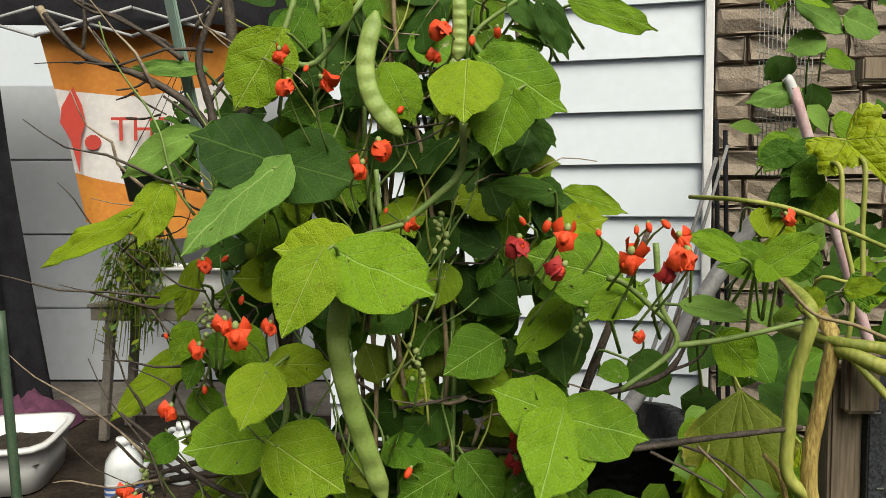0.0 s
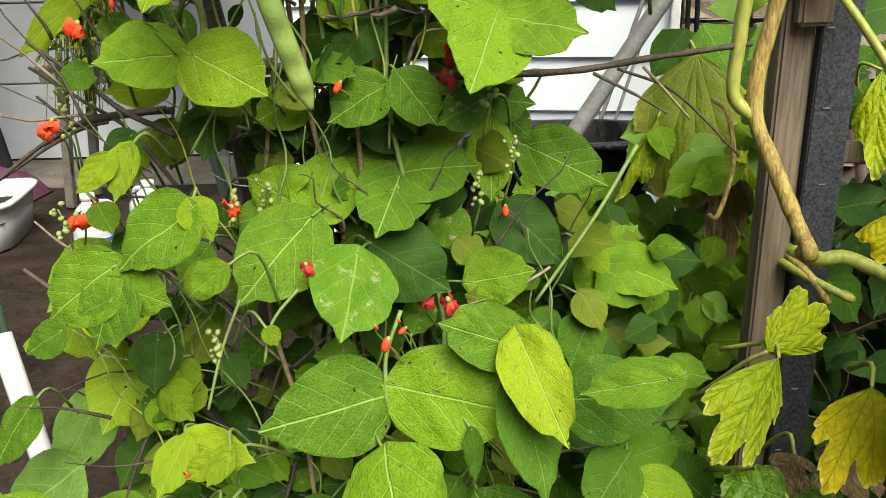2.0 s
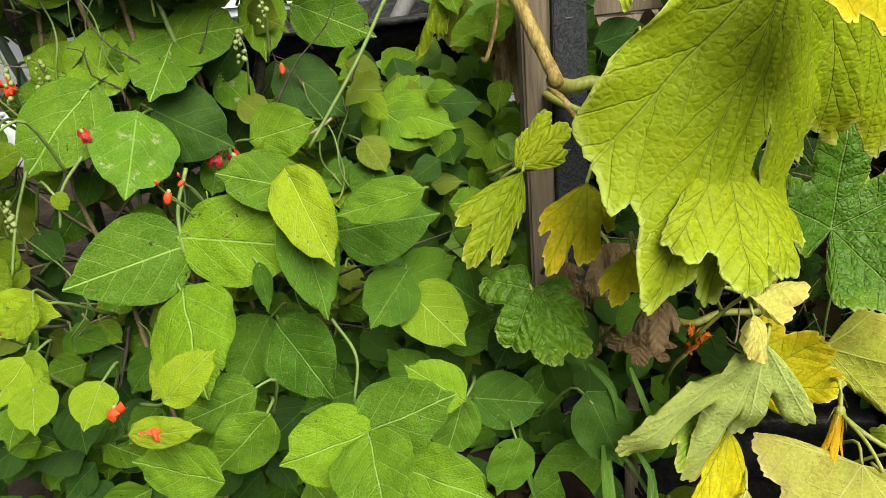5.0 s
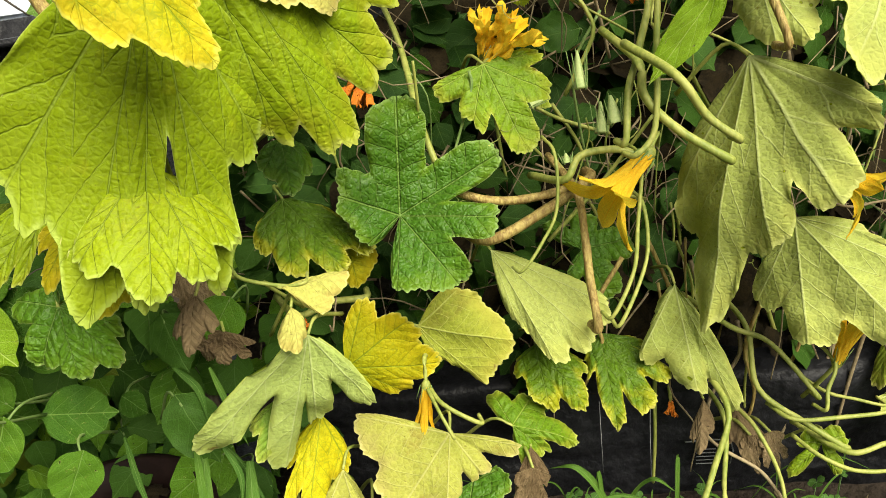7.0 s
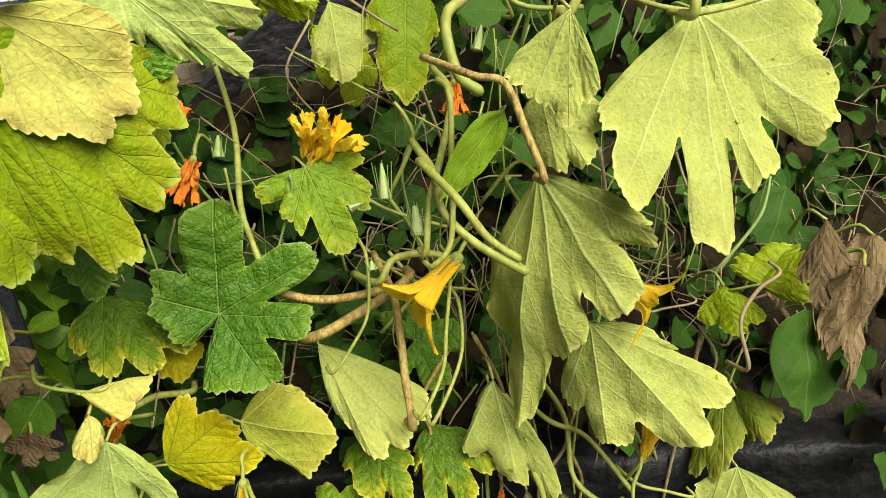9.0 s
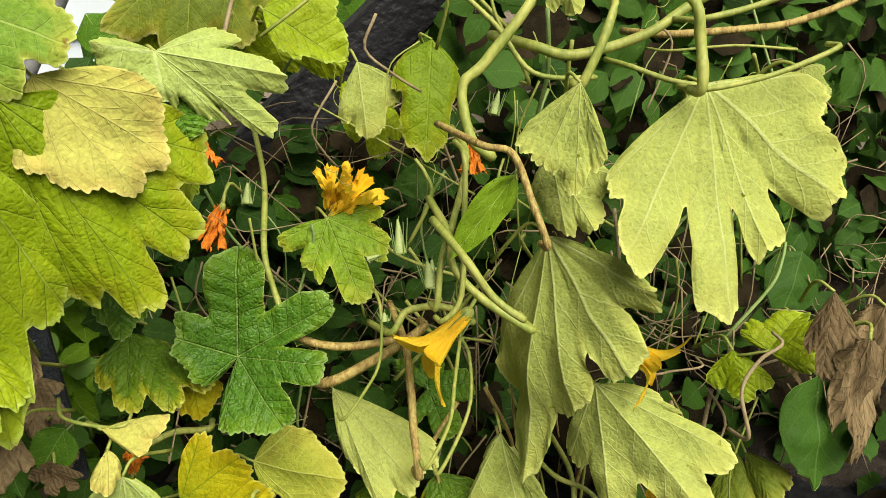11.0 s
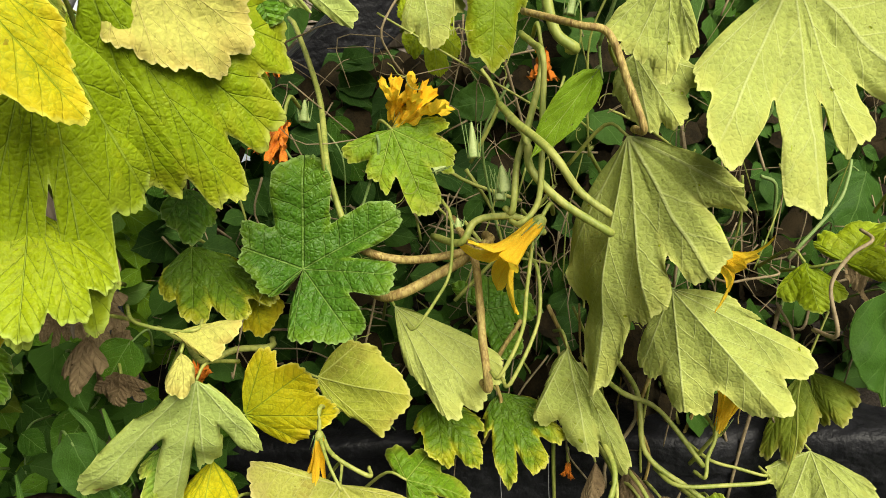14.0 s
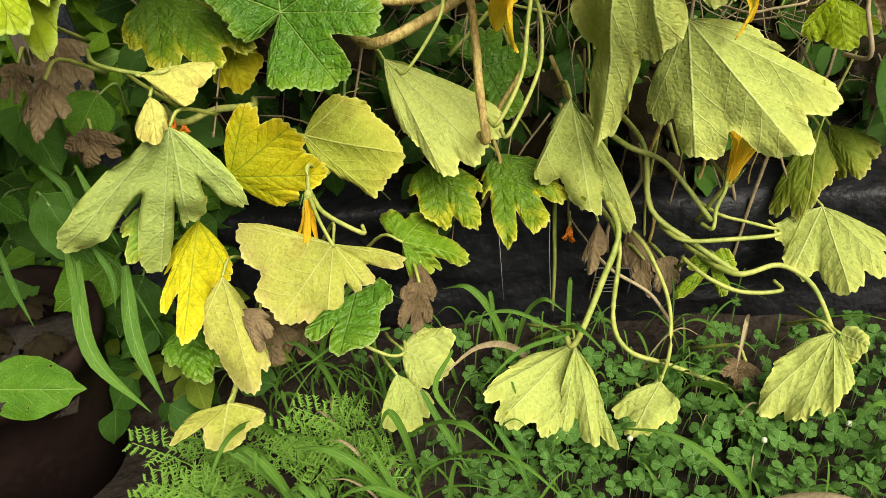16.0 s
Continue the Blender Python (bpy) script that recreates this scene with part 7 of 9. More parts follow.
lobed_leaf((0.954, 0.712, 0.378), [(0.817, 0.783, 0.411), (0.839, 0.662, 0.290), (0.913, 0.640, 0.279), (0.990, 0.670, 0.309), (1.063, 0.679, 0.337)], "tan", (0.15, 0.05, 0.4, 0.4,), .06, 8, 27)
lobed_leaf((0.749, 0.741, 0.698), [(0.848, 0.745, 0.693), (0.797, 0.707, 0.659), (0.768, 0.722, 0.684)], "underp", (0.1, 0.1,), .05, 12, 28)
lobed_leaf((0.755, 0.718, 0.676), [(0.772, 0.703, 0.650), (0.751, 0.666, 0.628), (0.733, 0.674, 0.642)], "underp", (0.1, 0.1,), .08, 20, 29)
lobed_leaf((0.459, 0.753, 0.746), [(0.451, 0.789, 0.771), (0.398, 0.785, 0.759), (0.420, 0.720, 0.683), (0.466, 0.693, 0.665), (0.523, 0.698, 0.667), (0.528, 0.734, 0.707), (0.515, 0.768, 0.745)], "green", (0.15, 0.4, 0.1, 0.12, 0.15, 0.3,), .05, 20, 30)
lobed_leaf((1.835, 0.675, 0.397), [(1.725, 0.630, 0.268), (1.747, 0.586, 0.277), (1.823, 0.601, 0.344)], "olive", (0.15, 0.1,), .08, 12, 31)
lobed_leaf((1.848, 0.666, 0.401), [(1.824, 0.594, 0.336), (1.838, 0.559, 0.352), (1.889, 0.580, 0.385)], "olive", (0.1, 0.1,), .08, 15, 32)
lobed_leaf((1.800, 0.592, 0.286), [(1.724, 0.613, 0.248), (1.710, 0.537, 0.206), (1.759, 0.450, 0.206), (1.827, 0.442, 0.236), (1.855, 0.483, 0.253)], "under", (0.15, 0.2, 0.12, 0.12,), .06, 12, 33)
lobed_leaf((1.698, 0.405, 0.175), [(1.622, 0.425, 0.142), (1.542, 0.374, 0.090), (1.574, 0.317, 0.100), (1.623, 0.300, 0.125), (1.667, 0.321, 0.146)], "under", (0.1, 0.12, 0.1, 0.1,), .06, 14, 34)
lobed_leaf((1.705, 0.400, 0.177), [(1.719, 0.402, 0.192), (1.719, 0.353, 0.184), (1.687, 0.353, 0.155)], "under", (0.08, 0.08,), .06, 30, 35)
lobed_leaf((1.313, 0.572, 0.152), [(1.213, 0.589, 0.128), (1.134, 0.553, 0.111), (1.147, 0.504, 0.085), (1.222, 0.453, 0.068)], "under", (0.12, 0.12, 0.12,), .08, 10, 36)
lobed_leaf((1.310, 0.561, 0.155), [(1.235, 0.453, 0.073), (1.273, 0.421, 0.076), (1.312, 0.398, 0.062), (1.317, 0.490, 0.109)], "under", (0.15, 0.1, 0.1,), .08, 12, 37)
lobed_leaf((1.430, 0.479, 0.101), [(1.336, 0.474, 0.076), (1.343, 0.418, 0.064), (1.434, 0.424, 0.088)], "under", (0.1, 0.1,), .06, 15, 38)
lobed_leaf((1.026, 0.638, 0.185), [(1.078, 0.650, 0.209), (1.114, 0.626, 0.207), (1.087, 0.567, 0.168), (1.035, 0.566, 0.156)], "under", (0.08, 0.1, 0.08,), .05, 25, 39)
lobed_leaf((1.005, 0.606, 0.163), [(0.963, 0.527, 0.124), (1.006, 0.512, 0.116), (1.045, 0.539, 0.133)], "under", (0.1, 0.1,), .05, 20, 40)
lobed_leaf((1.072, 0.745, 0.326), [(1.060, 0.830, 0.339), (1.129, 0.798, 0.330), (1.181, 0.706, 0.276), (1.114, 0.720, 0.271), (1.090, 0.692, 0.246)], "limegreen", (0.3, 0.3, 0.35, 0.3,), .05, 20, 41)
lobed_leaf((1.158, 0.832, 0.415), [(1.115, 0.828, 0.392), (1.141, 0.738, 0.338), (1.204, 0.716, 0.332), (1.230, 0.790, 0.379)], "greeny", (0.2, 0.2, 0.2,), .05, 18, 42)
lobed_leaf((1.279, 0.817, 0.411), [(1.236, 0.787, 0.378), (1.240, 0.684, 0.306), (1.303, 0.681, 0.317), (1.370, 0.717, 0.354), (1.353, 0.770, 0.382)], "greeny", (0.35, 0.3, 0.3, 0.35,), .05, 18, 43)
lobed_leaf((0.970, 0.669, 0.305), [(0.873, 0.618, 0.283), (0.917, 0.574, 0.265), (1.019, 0.669, 0.313)], "green", (0.35, 0.3,), .05, 18, 44)
lobed_leaf((1.569, 0.572, 0.236), [(1.495, 0.560, 0.201), (1.542, 0.594, 0.238), (1.607, 0.558, 0.253), (1.563, 0.522, 0.213)], "limegreen", (0.5, 0.5, 0.5,), .04, 15, 45)
lobed_leaf((0.734, 0.606, 0.204), [(0.645, 0.542, 0.214), (0.674, 0.591, 0.214), (0.711, 0.526, 0.185), (0.788, 0.580, 0.186)], "tan", (0.15, 0.2, 0.2,), .1, 15, 46)
lobed_leaf((1.296, 0.912, 0.536), [(1.241, 0.961, 0.584), (1.315, 0.951, 0.590), (1.384, 0.884, 0.549), (1.312, 0.834, 0.462), (1.254, 0.885, 0.500)], "green", (0.4, 0.4, 0.4, 0.4,), .04, 18, 47)
lobed_leaf((0.709, 0.784, 0.488), [(0.653, 0.744, 0.475), (0.658, 0.700, 0.440), (0.701, 0.733, 0.442)], "lightgreen", (0.15, 0.15,), .05, 15, 48)
lobed_leaf((0.873, 0.954, 0.654), [(0.839, 0.913, 0.602), (0.873, 0.895, 0.584), (0.924, 0.930, 0.620)], "mixy", (0.1, 0.1,), .05, 20, 49)
lobed_leaf((1.382, 1.007, 1.183), [(1.316, 1.022, 1.140), (1.332, 0.930, 0.979), (1.421, 0.985, 1.124)], "mixgr", (0.25, 0.2,), .06, 12, 50)
lobed_leaf((1.250, 1.042, 1.154), [(1.203, 1.006, 1.064), (1.242, 0.978, 1.025), (1.319, 1.016, 1.109)], "under", (0.15, 0.15,), .06, 12, 51)
lobed_leaf((0.537, 0.759, 0.883), [(0.468, 0.742, 0.841), (0.461, 0.698, 0.793), (0.513, 0.694, 0.800), (0.568, 0.736, 0.839)], "mixy", (0.3, 0.3, 0.3,), .05, 18, 52)
lobed_leaf((0.477, 0.851, 0.877), [(0.375, 0.820, 0.837), (0.378, 0.774, 0.781), (0.419, 0.772, 0.778), (0.463, 0.812, 0.827)], "mixgr", (0.2, 0.2, 0.25,), .06, 14, 53)
lobed_leaf((0.472, 0.872, 0.875), [(0.490, 0.903, 0.913), (0.535, 0.927, 0.943), (0.565, 0.914, 0.913), (0.547, 0.883, 0.874)], "mixg", (0.15, 0.15, 0.15,), .05, 15, 54)
lobed_leaf((0.574, 0.698, 0.810), [(0.521, 0.669, 0.776), (0.528, 0.647, 0.759), (0.575, 0.660, 0.780)], "yellow", (0.2, 0.2,), .06, 18, 55)
lobed_leaf((0.641, 0.612, 0.959), [(0.554, 0.533, 0.891), (0.616, 0.502, 0.837), (0.677, 0.520, 0.839), (0.720, 0.564, 0.861)], "mixg", (0.15, 0.15, 0.15,), .07, 18, 56)
lobed_leaf((0.900, 0.862, 1.105), [(0.834, 0.838, 1.029), (0.870, 0.816, 0.987), (0.949, 0.830, 1.009)], "mixg", (0.15, 0.12,), .06, 15, 57)
lobed_leaf((1.504, 0.748, 1.320), [(1.486, 0.729, 1.238), (1.515, 0.702, 1.231), (1.563, 0.712, 1.267)], "under", (0.15, 0.15,), .06, 14, 58)
lobed_leaf((1.781, 0.641, 0.651), [(1.740, 0.651, 0.593), (1.773, 0.585, 0.581), (1.822, 0.577, 0.601)], "mixg", (0.15, 0.15,), .06, 16, 59)
lobed_leaf((0.665, 1.293, 1.642), [(0.605, 1.311, 1.639), (0.630, 1.283, 1.581), (0.678, 1.269, 1.598), (0.726, 1.246, 1.560), (0.743, 1.251, 1.645), (0.697, 1.289, 1.709)], "mixg", (0.2, 0.15, 0.15, 0.2, 0.2,), .05, 18, 61)
lobed_leaf((0.595, 1.388, 1.551), [(0.555, 1.385, 1.486), (0.600, 1.356, 1.456), (0.635, 1.351, 1.514)], "mixg", (0.25, 0.25,), .05, 18, 62)
lobed_leaf((0.549, 1.419, 1.196), [(0.446, 1.422, 1.096), (0.473, 1.356, 0.952), (0.529, 1.321, 0.930), (0.591, 1.321, 0.984), (0.634, 1.356, 1.099)], "olive", (0.15, 0.12, 0.12, 0.15,), .07, 14, 63)
lobed_leaf((0.472, 1.372, 1.091), [(0.425, 1.362, 1.010), (0.395, 1.346, 0.949), (0.451, 1.340, 0.989)], "mixg", (0.2, 0.2,), .06, 12, 64)
lobed_leaf((0.625, 1.340, 1.120), [(0.598, 1.309, 0.991), (0.632, 1.262, 0.908), (0.667, 1.280, 1.000)], "mixg", (0.15, 0.15,), .06, 14, 65)
lobed_leaf((0.743, 1.174, 1.183), [(0.705, 1.162, 1.095), (0.725, 1.126, 1.025), (0.764, 1.120, 1.050)], "mixg", (0.15, 0.15,), .06, 14, 66)
lobed_leaf((0.732, 1.077, 0.989), [(0.687, 1.083, 0.955), (0.710, 1.047, 0.923), (0.756, 1.051, 0.954)], "mixy", (0.15, 0.15,), .06, 14, 67)
lobed_leaf((0.691, 0.775, 0.256), [(0.642, 0.723, 0.234), (0.692, 0.676, 0.199), (0.758, 0.702, 0.204), (0.760, 0.749, 0.228)], "green", (0.15, 0.15, 0.15,), .05, 18, 68)
lobed_leaf((1.412, 0.688, 0.306), [(1.371, 0.662, 0.248), (1.365, 0.628, 0.238), (1.415, 0.657, 0.270)], "dry", (0.15, 0.15,), .1, 12, 69)
lobed_leaf((1.492, 0.715, 0.256), [(1.460, 0.689, 0.202), (1.475, 0.625, 0.175), (1.521, 0.641, 0.191)], "dry", (0.15, 0.15,), .1, 12, 70)
lobed_leaf((1.092, 0.717, 0.293), [(1.043, 0.672, 0.241), (1.057, 0.635, 0.218), (1.104, 0.673, 0.258)], "dry", (0.2, 0.2,), .1, 12, 71)
lobed_leaf((0.788, 0.681, 0.317), [(0.801, 0.624, 0.277), (0.830, 0.637, 0.291), (0.822, 0.677, 0.310)], "dry", (0.2, 0.2,), .1, 12, 72)
lobed_leaf((0.694, 0.713, 0.873), [(0.661, 0.689, 0.819), (0.677, 0.666, 0.806), (0.705, 0.678, 0.829)], "dry", (0.2, 0.2,), .12, 14, 73)
lobed_leaf((0.632, 0.750, 0.715), [(0.589, 0.726, 0.675), (0.609, 0.694, 0.652), (0.650, 0.714, 0.684)], "dry", (0.2, 0.2,), .12, 14, 74)
lobed_leaf((1.868, 0.523, 0.796), [(1.819, 0.515, 0.706), (1.812, 0.465, 0.672), (1.866, 0.462, 0.723)], "dry", (0.2, 0.2,), .12, 14, 75)
hanging_leaf((0.636, 0.716, 0.853), (0.641, 0.675, 0.821), 0.080, "dry", 3)
squash_leaf((0.610, 0.978, 0.570), (0.599, 0.940, 0.491), 0.088, "dry", 1)
bean_leaf((1.380, 0.644, 1.014), (1.284, 0.645, 0.910), 0.045, "mixg", 3)
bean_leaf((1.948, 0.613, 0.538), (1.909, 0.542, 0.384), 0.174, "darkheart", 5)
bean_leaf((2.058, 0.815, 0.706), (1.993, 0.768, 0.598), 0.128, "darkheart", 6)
squash_leaf((1.283, 1.133, 1.058), (1.279, 1.067, 0.966), 0.116, "mixg", 1)
squash_leaf((1.102, 1.132, 1.229), (1.218, 1.045, 1.159), 0.142, "mixg", 3)
squash_leaf((0.927, 1.082, 1.276), (0.966, 1.046, 1.206), 0.203, "mixg", 3)
squash_leaf((1.524, 1.577, 1.223), (1.572, 1.544, 1.165), 0.174, "under", 1)
bean_leaf((1.470, 1.179, 1.007), (1.488, 1.159, 0.965), 0.062, "dark", 1)
bean_leaf((1.404, 1.148, 0.883), (1.318, 1.165, 0.876), 0.068, "dark", 2)
hanging_leaf((1.828, 0.595, 1.135), (1.852, 0.563, 1.068), 0.078, "under", 3)
hanging_leaf((0.647, 0.835, 0.600), (0.628, 0.816, 0.554), 0.105, "dry", 3)
hanging_leaf((0.567, 1.271, 1.003), (0.562, 1.220, 0.871), 0.085, "dry", 3)
hanging_leaf((0.598, 1.146, 1.421), (0.655, 1.144, 1.387), 0.058, "green", 2)
bean_leaf((0.831, 1.827, 1.998), (0.936, 1.824, 1.933), 0.078, "pale", 2)
bean_leaf((0.936, 1.826, 1.972), (1.014, 1.824, 1.933), 0.078, "pale", 3)
bean_leaf((0.870, 1.823, 1.920), (0.792, 1.822, 1.894), 0.065, "pale", 4)
bean_leaf((0.897, 1.821, 1.887), (0.949, 1.819, 1.855), 0.072, "green", 5)
bean_leaf((0.795, 1.766, 1.795), (0.681, 1.765, 1.770), 0.051, "pale", 6)
bean_leaf((0.760, 1.710, 1.676), (0.686, 1.707, 1.627), 0.074, "green", 7)
bean_leaf((0.859, 1.713, 1.726), (0.921, 1.711, 1.689), 0.074, "green", 0)
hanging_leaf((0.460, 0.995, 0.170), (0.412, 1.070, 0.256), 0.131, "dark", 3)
hanging_leaf((2.049, 0.591, 0.703), (1.947, 0.505, 0.454), 0.113, "dry", 3)
hanging_leaf((1.959, 0.702, 0.635), (1.953, 0.660, 0.522), 0.065, "dry", 5)
hanging_leaf((0.590, 1.328, 0.997), (0.567, 1.295, 0.906), 0.108, "dry", 3)
hanging_leaf((0.810, 0.768, 0.236), (0.815, 0.709, 0.158), 0.108, "dry", 3)
hanging_leaf((1.078, 0.675, 0.286), (1.048, 0.624, 0.206), 0.071, "dry", 2)
hanging_leaf((1.523, 0.645, 0.223), (1.519, 0.600, 0.160), 0.061, "dry", 2)
hanging_leaf((1.591, 0.471, 0.094), (1.560, 0.451, 0.056), 0.069, "dry", 3)
hanging_leaf((1.488, 0.653, 0.222), (1.480, 0.612, 0.163), 0.041, "dry", 4)
hanging_leaf((0.874, 0.769, 0.207), (0.864, 0.723, 0.142), 0.090, "dry", 2)
hanging_leaf((1.867, 0.443, 0.751), (1.805, 0.380, 0.579), 0.071, "dry", 3)
hanging_leaf((0.625, 0.922, 0.714), (0.619, 0.867, 0.629), 0.096, "dry", 3)
hanging_leaf((0.562, 0.942, 0.682), (0.538, 0.909, 0.624), 0.071, "dry", 2)
vine("vine", [(0.528, 1.050, 1.359), (0.516, 1.048, 1.274), (0.499, 1.042, 1.196), (0.501, 1.037, 1.133), (0.527, 1.016, 1.066), (0.550, 0.991, 1.002), (0.562, 0.970, 0.967)], 0.0136, 0.0127, STEM_OLD)
vine("vine", [(0.497, 1.044, 1.390), (0.477, 1.046, 1.298), (0.472, 1.048, 1.227), (0.471, 1.047, 1.167), (0.496, 1.040, 1.138)], 0.0127, 0.0102, STEM_PALE)
vine("vine", [(0.527, 1.039, 1.351), (0.571, 1.005, 1.348), (0.627, 0.973, 1.340)], 0.0102, 0.0102, STEM_PALE)
vine("vine", [(0.533, 1.035, 1.341), (0.567, 0.995, 1.325), (0.628, 0.957, 1.303)], 0.0127, 0.0127, STEM_PALE)
vine("stalk", [(0.538, 1.021, 1.334), (0.579, 0.982, 1.275), (0.626, 0.937, 1.187)], 0.007, 0.006, STEM_PALE)
vine("vine", [(0.597, 1.023, 0.942), (0.634, 1.004, 0.947), (0.691, 0.960, 0.923)], 0.0145, 0.0119, STEM_PALE)
vine("vine", [(0.584, 1.024, 0.926), (0.604, 0.989, 0.892)], 0.0076, 0.0068, STEM_OLD)
vine("stalk", [(0.578, 1.026, 0.921), (0.623, 0.970, 0.902)], 0.008, 0.007, STEM_PALE)
vine("vine", [(0.363, 0.952, 1.540), (0.425, 0.951, 1.529), (0.487, 0.950, 1.505), (0.549, 0.949, 1.478)], .004, .003, STEM_PALE)
vine("stalk", [(0.639, 1.255, 1.592), (0.641, 1.250, 1.502), (0.659, 1.245, 1.411), (0.650, 1.241, 1.320)], .005, .005, STEM_PALE)
vine("stalk", [(0.677, 1.255, 1.601), (0.674, 1.250, 1.502), (0.673, 1.245, 1.411)], .005, .005, STEM_PALE)
vine("stalk", [(0.408, 0.947, 1.447), (0.452, 0.945, 1.402), (0.501, 0.944, 1.388), (0.541, 0.943, 1.371)], .003, .003, STEM_DRY)
vine("vine", [(1.304, 0.710, 0.925), (1.301, 0.688, 0.881), (1.335, 0.655, 0.833), (1.394, 0.617, 0.787)], .008, .008, STEM_PALE)
vine("vine", [(1.359, 0.772, 1.025), (1.318, 0.734, 0.934), (1.291, 0.716, 0.885), (1.270, 0.687, 0.821)], .007, .006, STEM_PALE)
vine("vine", [(1.065, 0.869, 0.722), (1.137, 0.841, 0.701), (1.230, 0.822, 0.706)], .009, .009, STEM_OLD)
vine("vine", [(1.091, 0.824, 0.648), (1.186, 0.817, 0.678), (1.271, 0.817, 0.716)], .012, .010, STEM_OLD)
vine("vine", [(1.211, 0.776, 0.744), (1.244, 0.785, 0.774), (1.307, 0.770, 0.774), (1.343, 0.748, 0.749)], .008, .007, STEM_PALE)
vine("stalk", [(1.198, 0.779, 0.787), (1.181, 0.745, 0.713), (1.147, 0.730, 0.670), (1.108, 0.721, 0.635)], .0035, .003, STEM_PALE)
vine("stalk", [(1.322, 0.737, 0.762), (1.293, 0.698, 0.675), (1.271, 0.672, 0.614), (1.224, 0.653, 0.556)], .004, .004, STEM_PALE)
vine("vine", [(1.061, 1.400, 1.036), (1.062, 1.174, 0.934), (1.034, 0.968, 0.855), (1.039, 0.932, 0.789), (1.050, 0.898, 0.727)], .007, .007, STEM_PALE)
vine("stalk", [(0.696, 0.768, 0.716), (0.751, 0.746, 0.699), (0.783, 0.739, 0.699)], .004, .003, STEM_PALE)
vine("vine", [(1.235, 0.789, 0.712), (1.231, 0.756, 0.646), (1.222, 0.724, 0.581), (1.217, 0.691, 0.515)], .008, .009, STEM_OLD)
vine("stalk", [(1.363, 0.817, 1.284), (1.420, 0.779, 1.221), (1.463, 0.742, 1.150), (1.549, 0.716, 1.136)], .005, .005, STEM_PALE)
vine("vine", [(1.456, 0.711, 1.265), (1.372, 0.698, 1.181), (1.335, 0.696, 1.150), (1.335, 0.670, 1.082), (1.358, 0.654, 1.056)], .010, .009, STEM_PALE)
vine("vine", [(1.308, 0.542, 1.103), (1.343, 0.528, 1.090), (1.357, 0.503, 1.032), (1.367, 0.480, 0.979)], .006, .006, STEM_OLD)
vine("vine", [(1.291, 0.591, 0.933), (1.320, 0.564, 0.880), (1.354, 0.543, 0.848)], .008, .006, STEM_PALE)
vine("stalk", [(1.342, 0.728, 1.037), (1.325, 0.696, 0.944), (1.303, 0.663, 0.842), (1.271, 0.658, 0.809)], .006, .005, STEM_PALE)
vine("vine", [(1.549, 0.649, 1.249), (1.490, 0.626, 1.150)], .008, .008, STEM_PALE)
vine("vine", [(1.469, 0.755, 1.188), (1.528, 0.734, 1.170), (1.637, 0.716, 1.191), (1.723, 0.712, 1.233), (1.806, 0.702, 1.258)], .011, .009, STEM_PALE)
vine("vine", [(1.638, 0.596, 1.249), (1.639, 0.575, 1.196), (1.631, 0.554, 1.136)], .010, .009, STEM_PALE)
vine("stalk", [(1.695, 0.656, 1.213), (1.774, 0.642, 1.225), (1.866, 0.629, 1.250)], .006, .006, STEM_PALE)
vine("stalk", [(1.583, 0.661, 1.156), (1.633, 0.641, 1.134), (1.675, 0.626, 1.123)], .005, .005, STEM_PALE)
vine("stalk", [(1.657, 0.577, 1.127), (1.749, 0.560, 1.139), (1.842, 0.548, 1.167)], .005, .005, STEM_PALE)
vine("vine", [(1.783, 0.890, 1.162), (1.927, 0.855, 1.161), (2.009, 0.837, 1.166), (2.116, 0.823, 1.194)], .009, .008, STEM_OLD)
vine("stalk", [(1.729, 0.788, 1.150), (1.834, 0.763, 1.150), (1.928, 0.736, 1.137)], .003, .003, STEM_PALE)
vine("stalk", [(1.636, 0.406, 0.664), (1.637, 0.430, 0.727), (1.669, 0.437, 0.765), (1.703, 0.436, 0.783)], .004, .003, STEM_DRY)
vine("stalk", [(1.474, 0.788, 1.133), (1.442, 0.830, 1.224), (1.436, 0.852, 1.278)], .004, .003, STEM_PALE)
vine("vine", [(1.464, 0.693, 0.440), (1.519, 0.657, 0.410), (1.564, 0.588, 0.331)], .006, .005, STEM_PALE)
vine("vine", [(1.500, 0.699, 0.426), (1.485, 0.639, 0.340), (1.541, 0.585, 0.285), (1.594, 0.541, 0.242)], .006, .006, STEM_PALE)
vine("stalk", [(1.515, 0.580, 0.304), (1.596, 0.556, 0.298), (1.668, 0.538, 0.298)], .005, .004, STEM_PALE)
vine("stalk", [(1.581, 0.586, 0.334), (1.621, 0.566, 0.320), (1.665, 0.545, 0.306)], .004, .003, STEM_PALE)
vine("vine", [(1.582, 0.525, 0.251), (1.657, 0.510, 0.256), (1.702, 0.474, 0.222), (1.714, 0.422, 0.154)], .006, .005, STEM_PALE)
vine("stalk", [(1.536, 0.536, 0.251), (1.584, 0.506, 0.226), (1.648, 0.487, 0.221)], .005, .004, STEM_PALE)
vine("vine", [(1.416, 0.623, 0.329), (1.368, 0.584, 0.259), (1.301, 0.543, 0.180)], .007, .006, STEM_PALE)
vine("vine", [(1.444, 0.669, 0.263), (1.402, 0.602, 0.158), (1.413, 0.562, 0.107), (1.481, 0.524, 0.077), (1.606, 0.453, 0.022)], .006, .005, STEM_PALE)
vine("stalk", [(1.482, 0.627, 0.254), (1.493, 0.570, 0.179), (1.466, 0.518, 0.099), (1.419, 0.502, 0.060)], .005, .004, STEM_PALE)
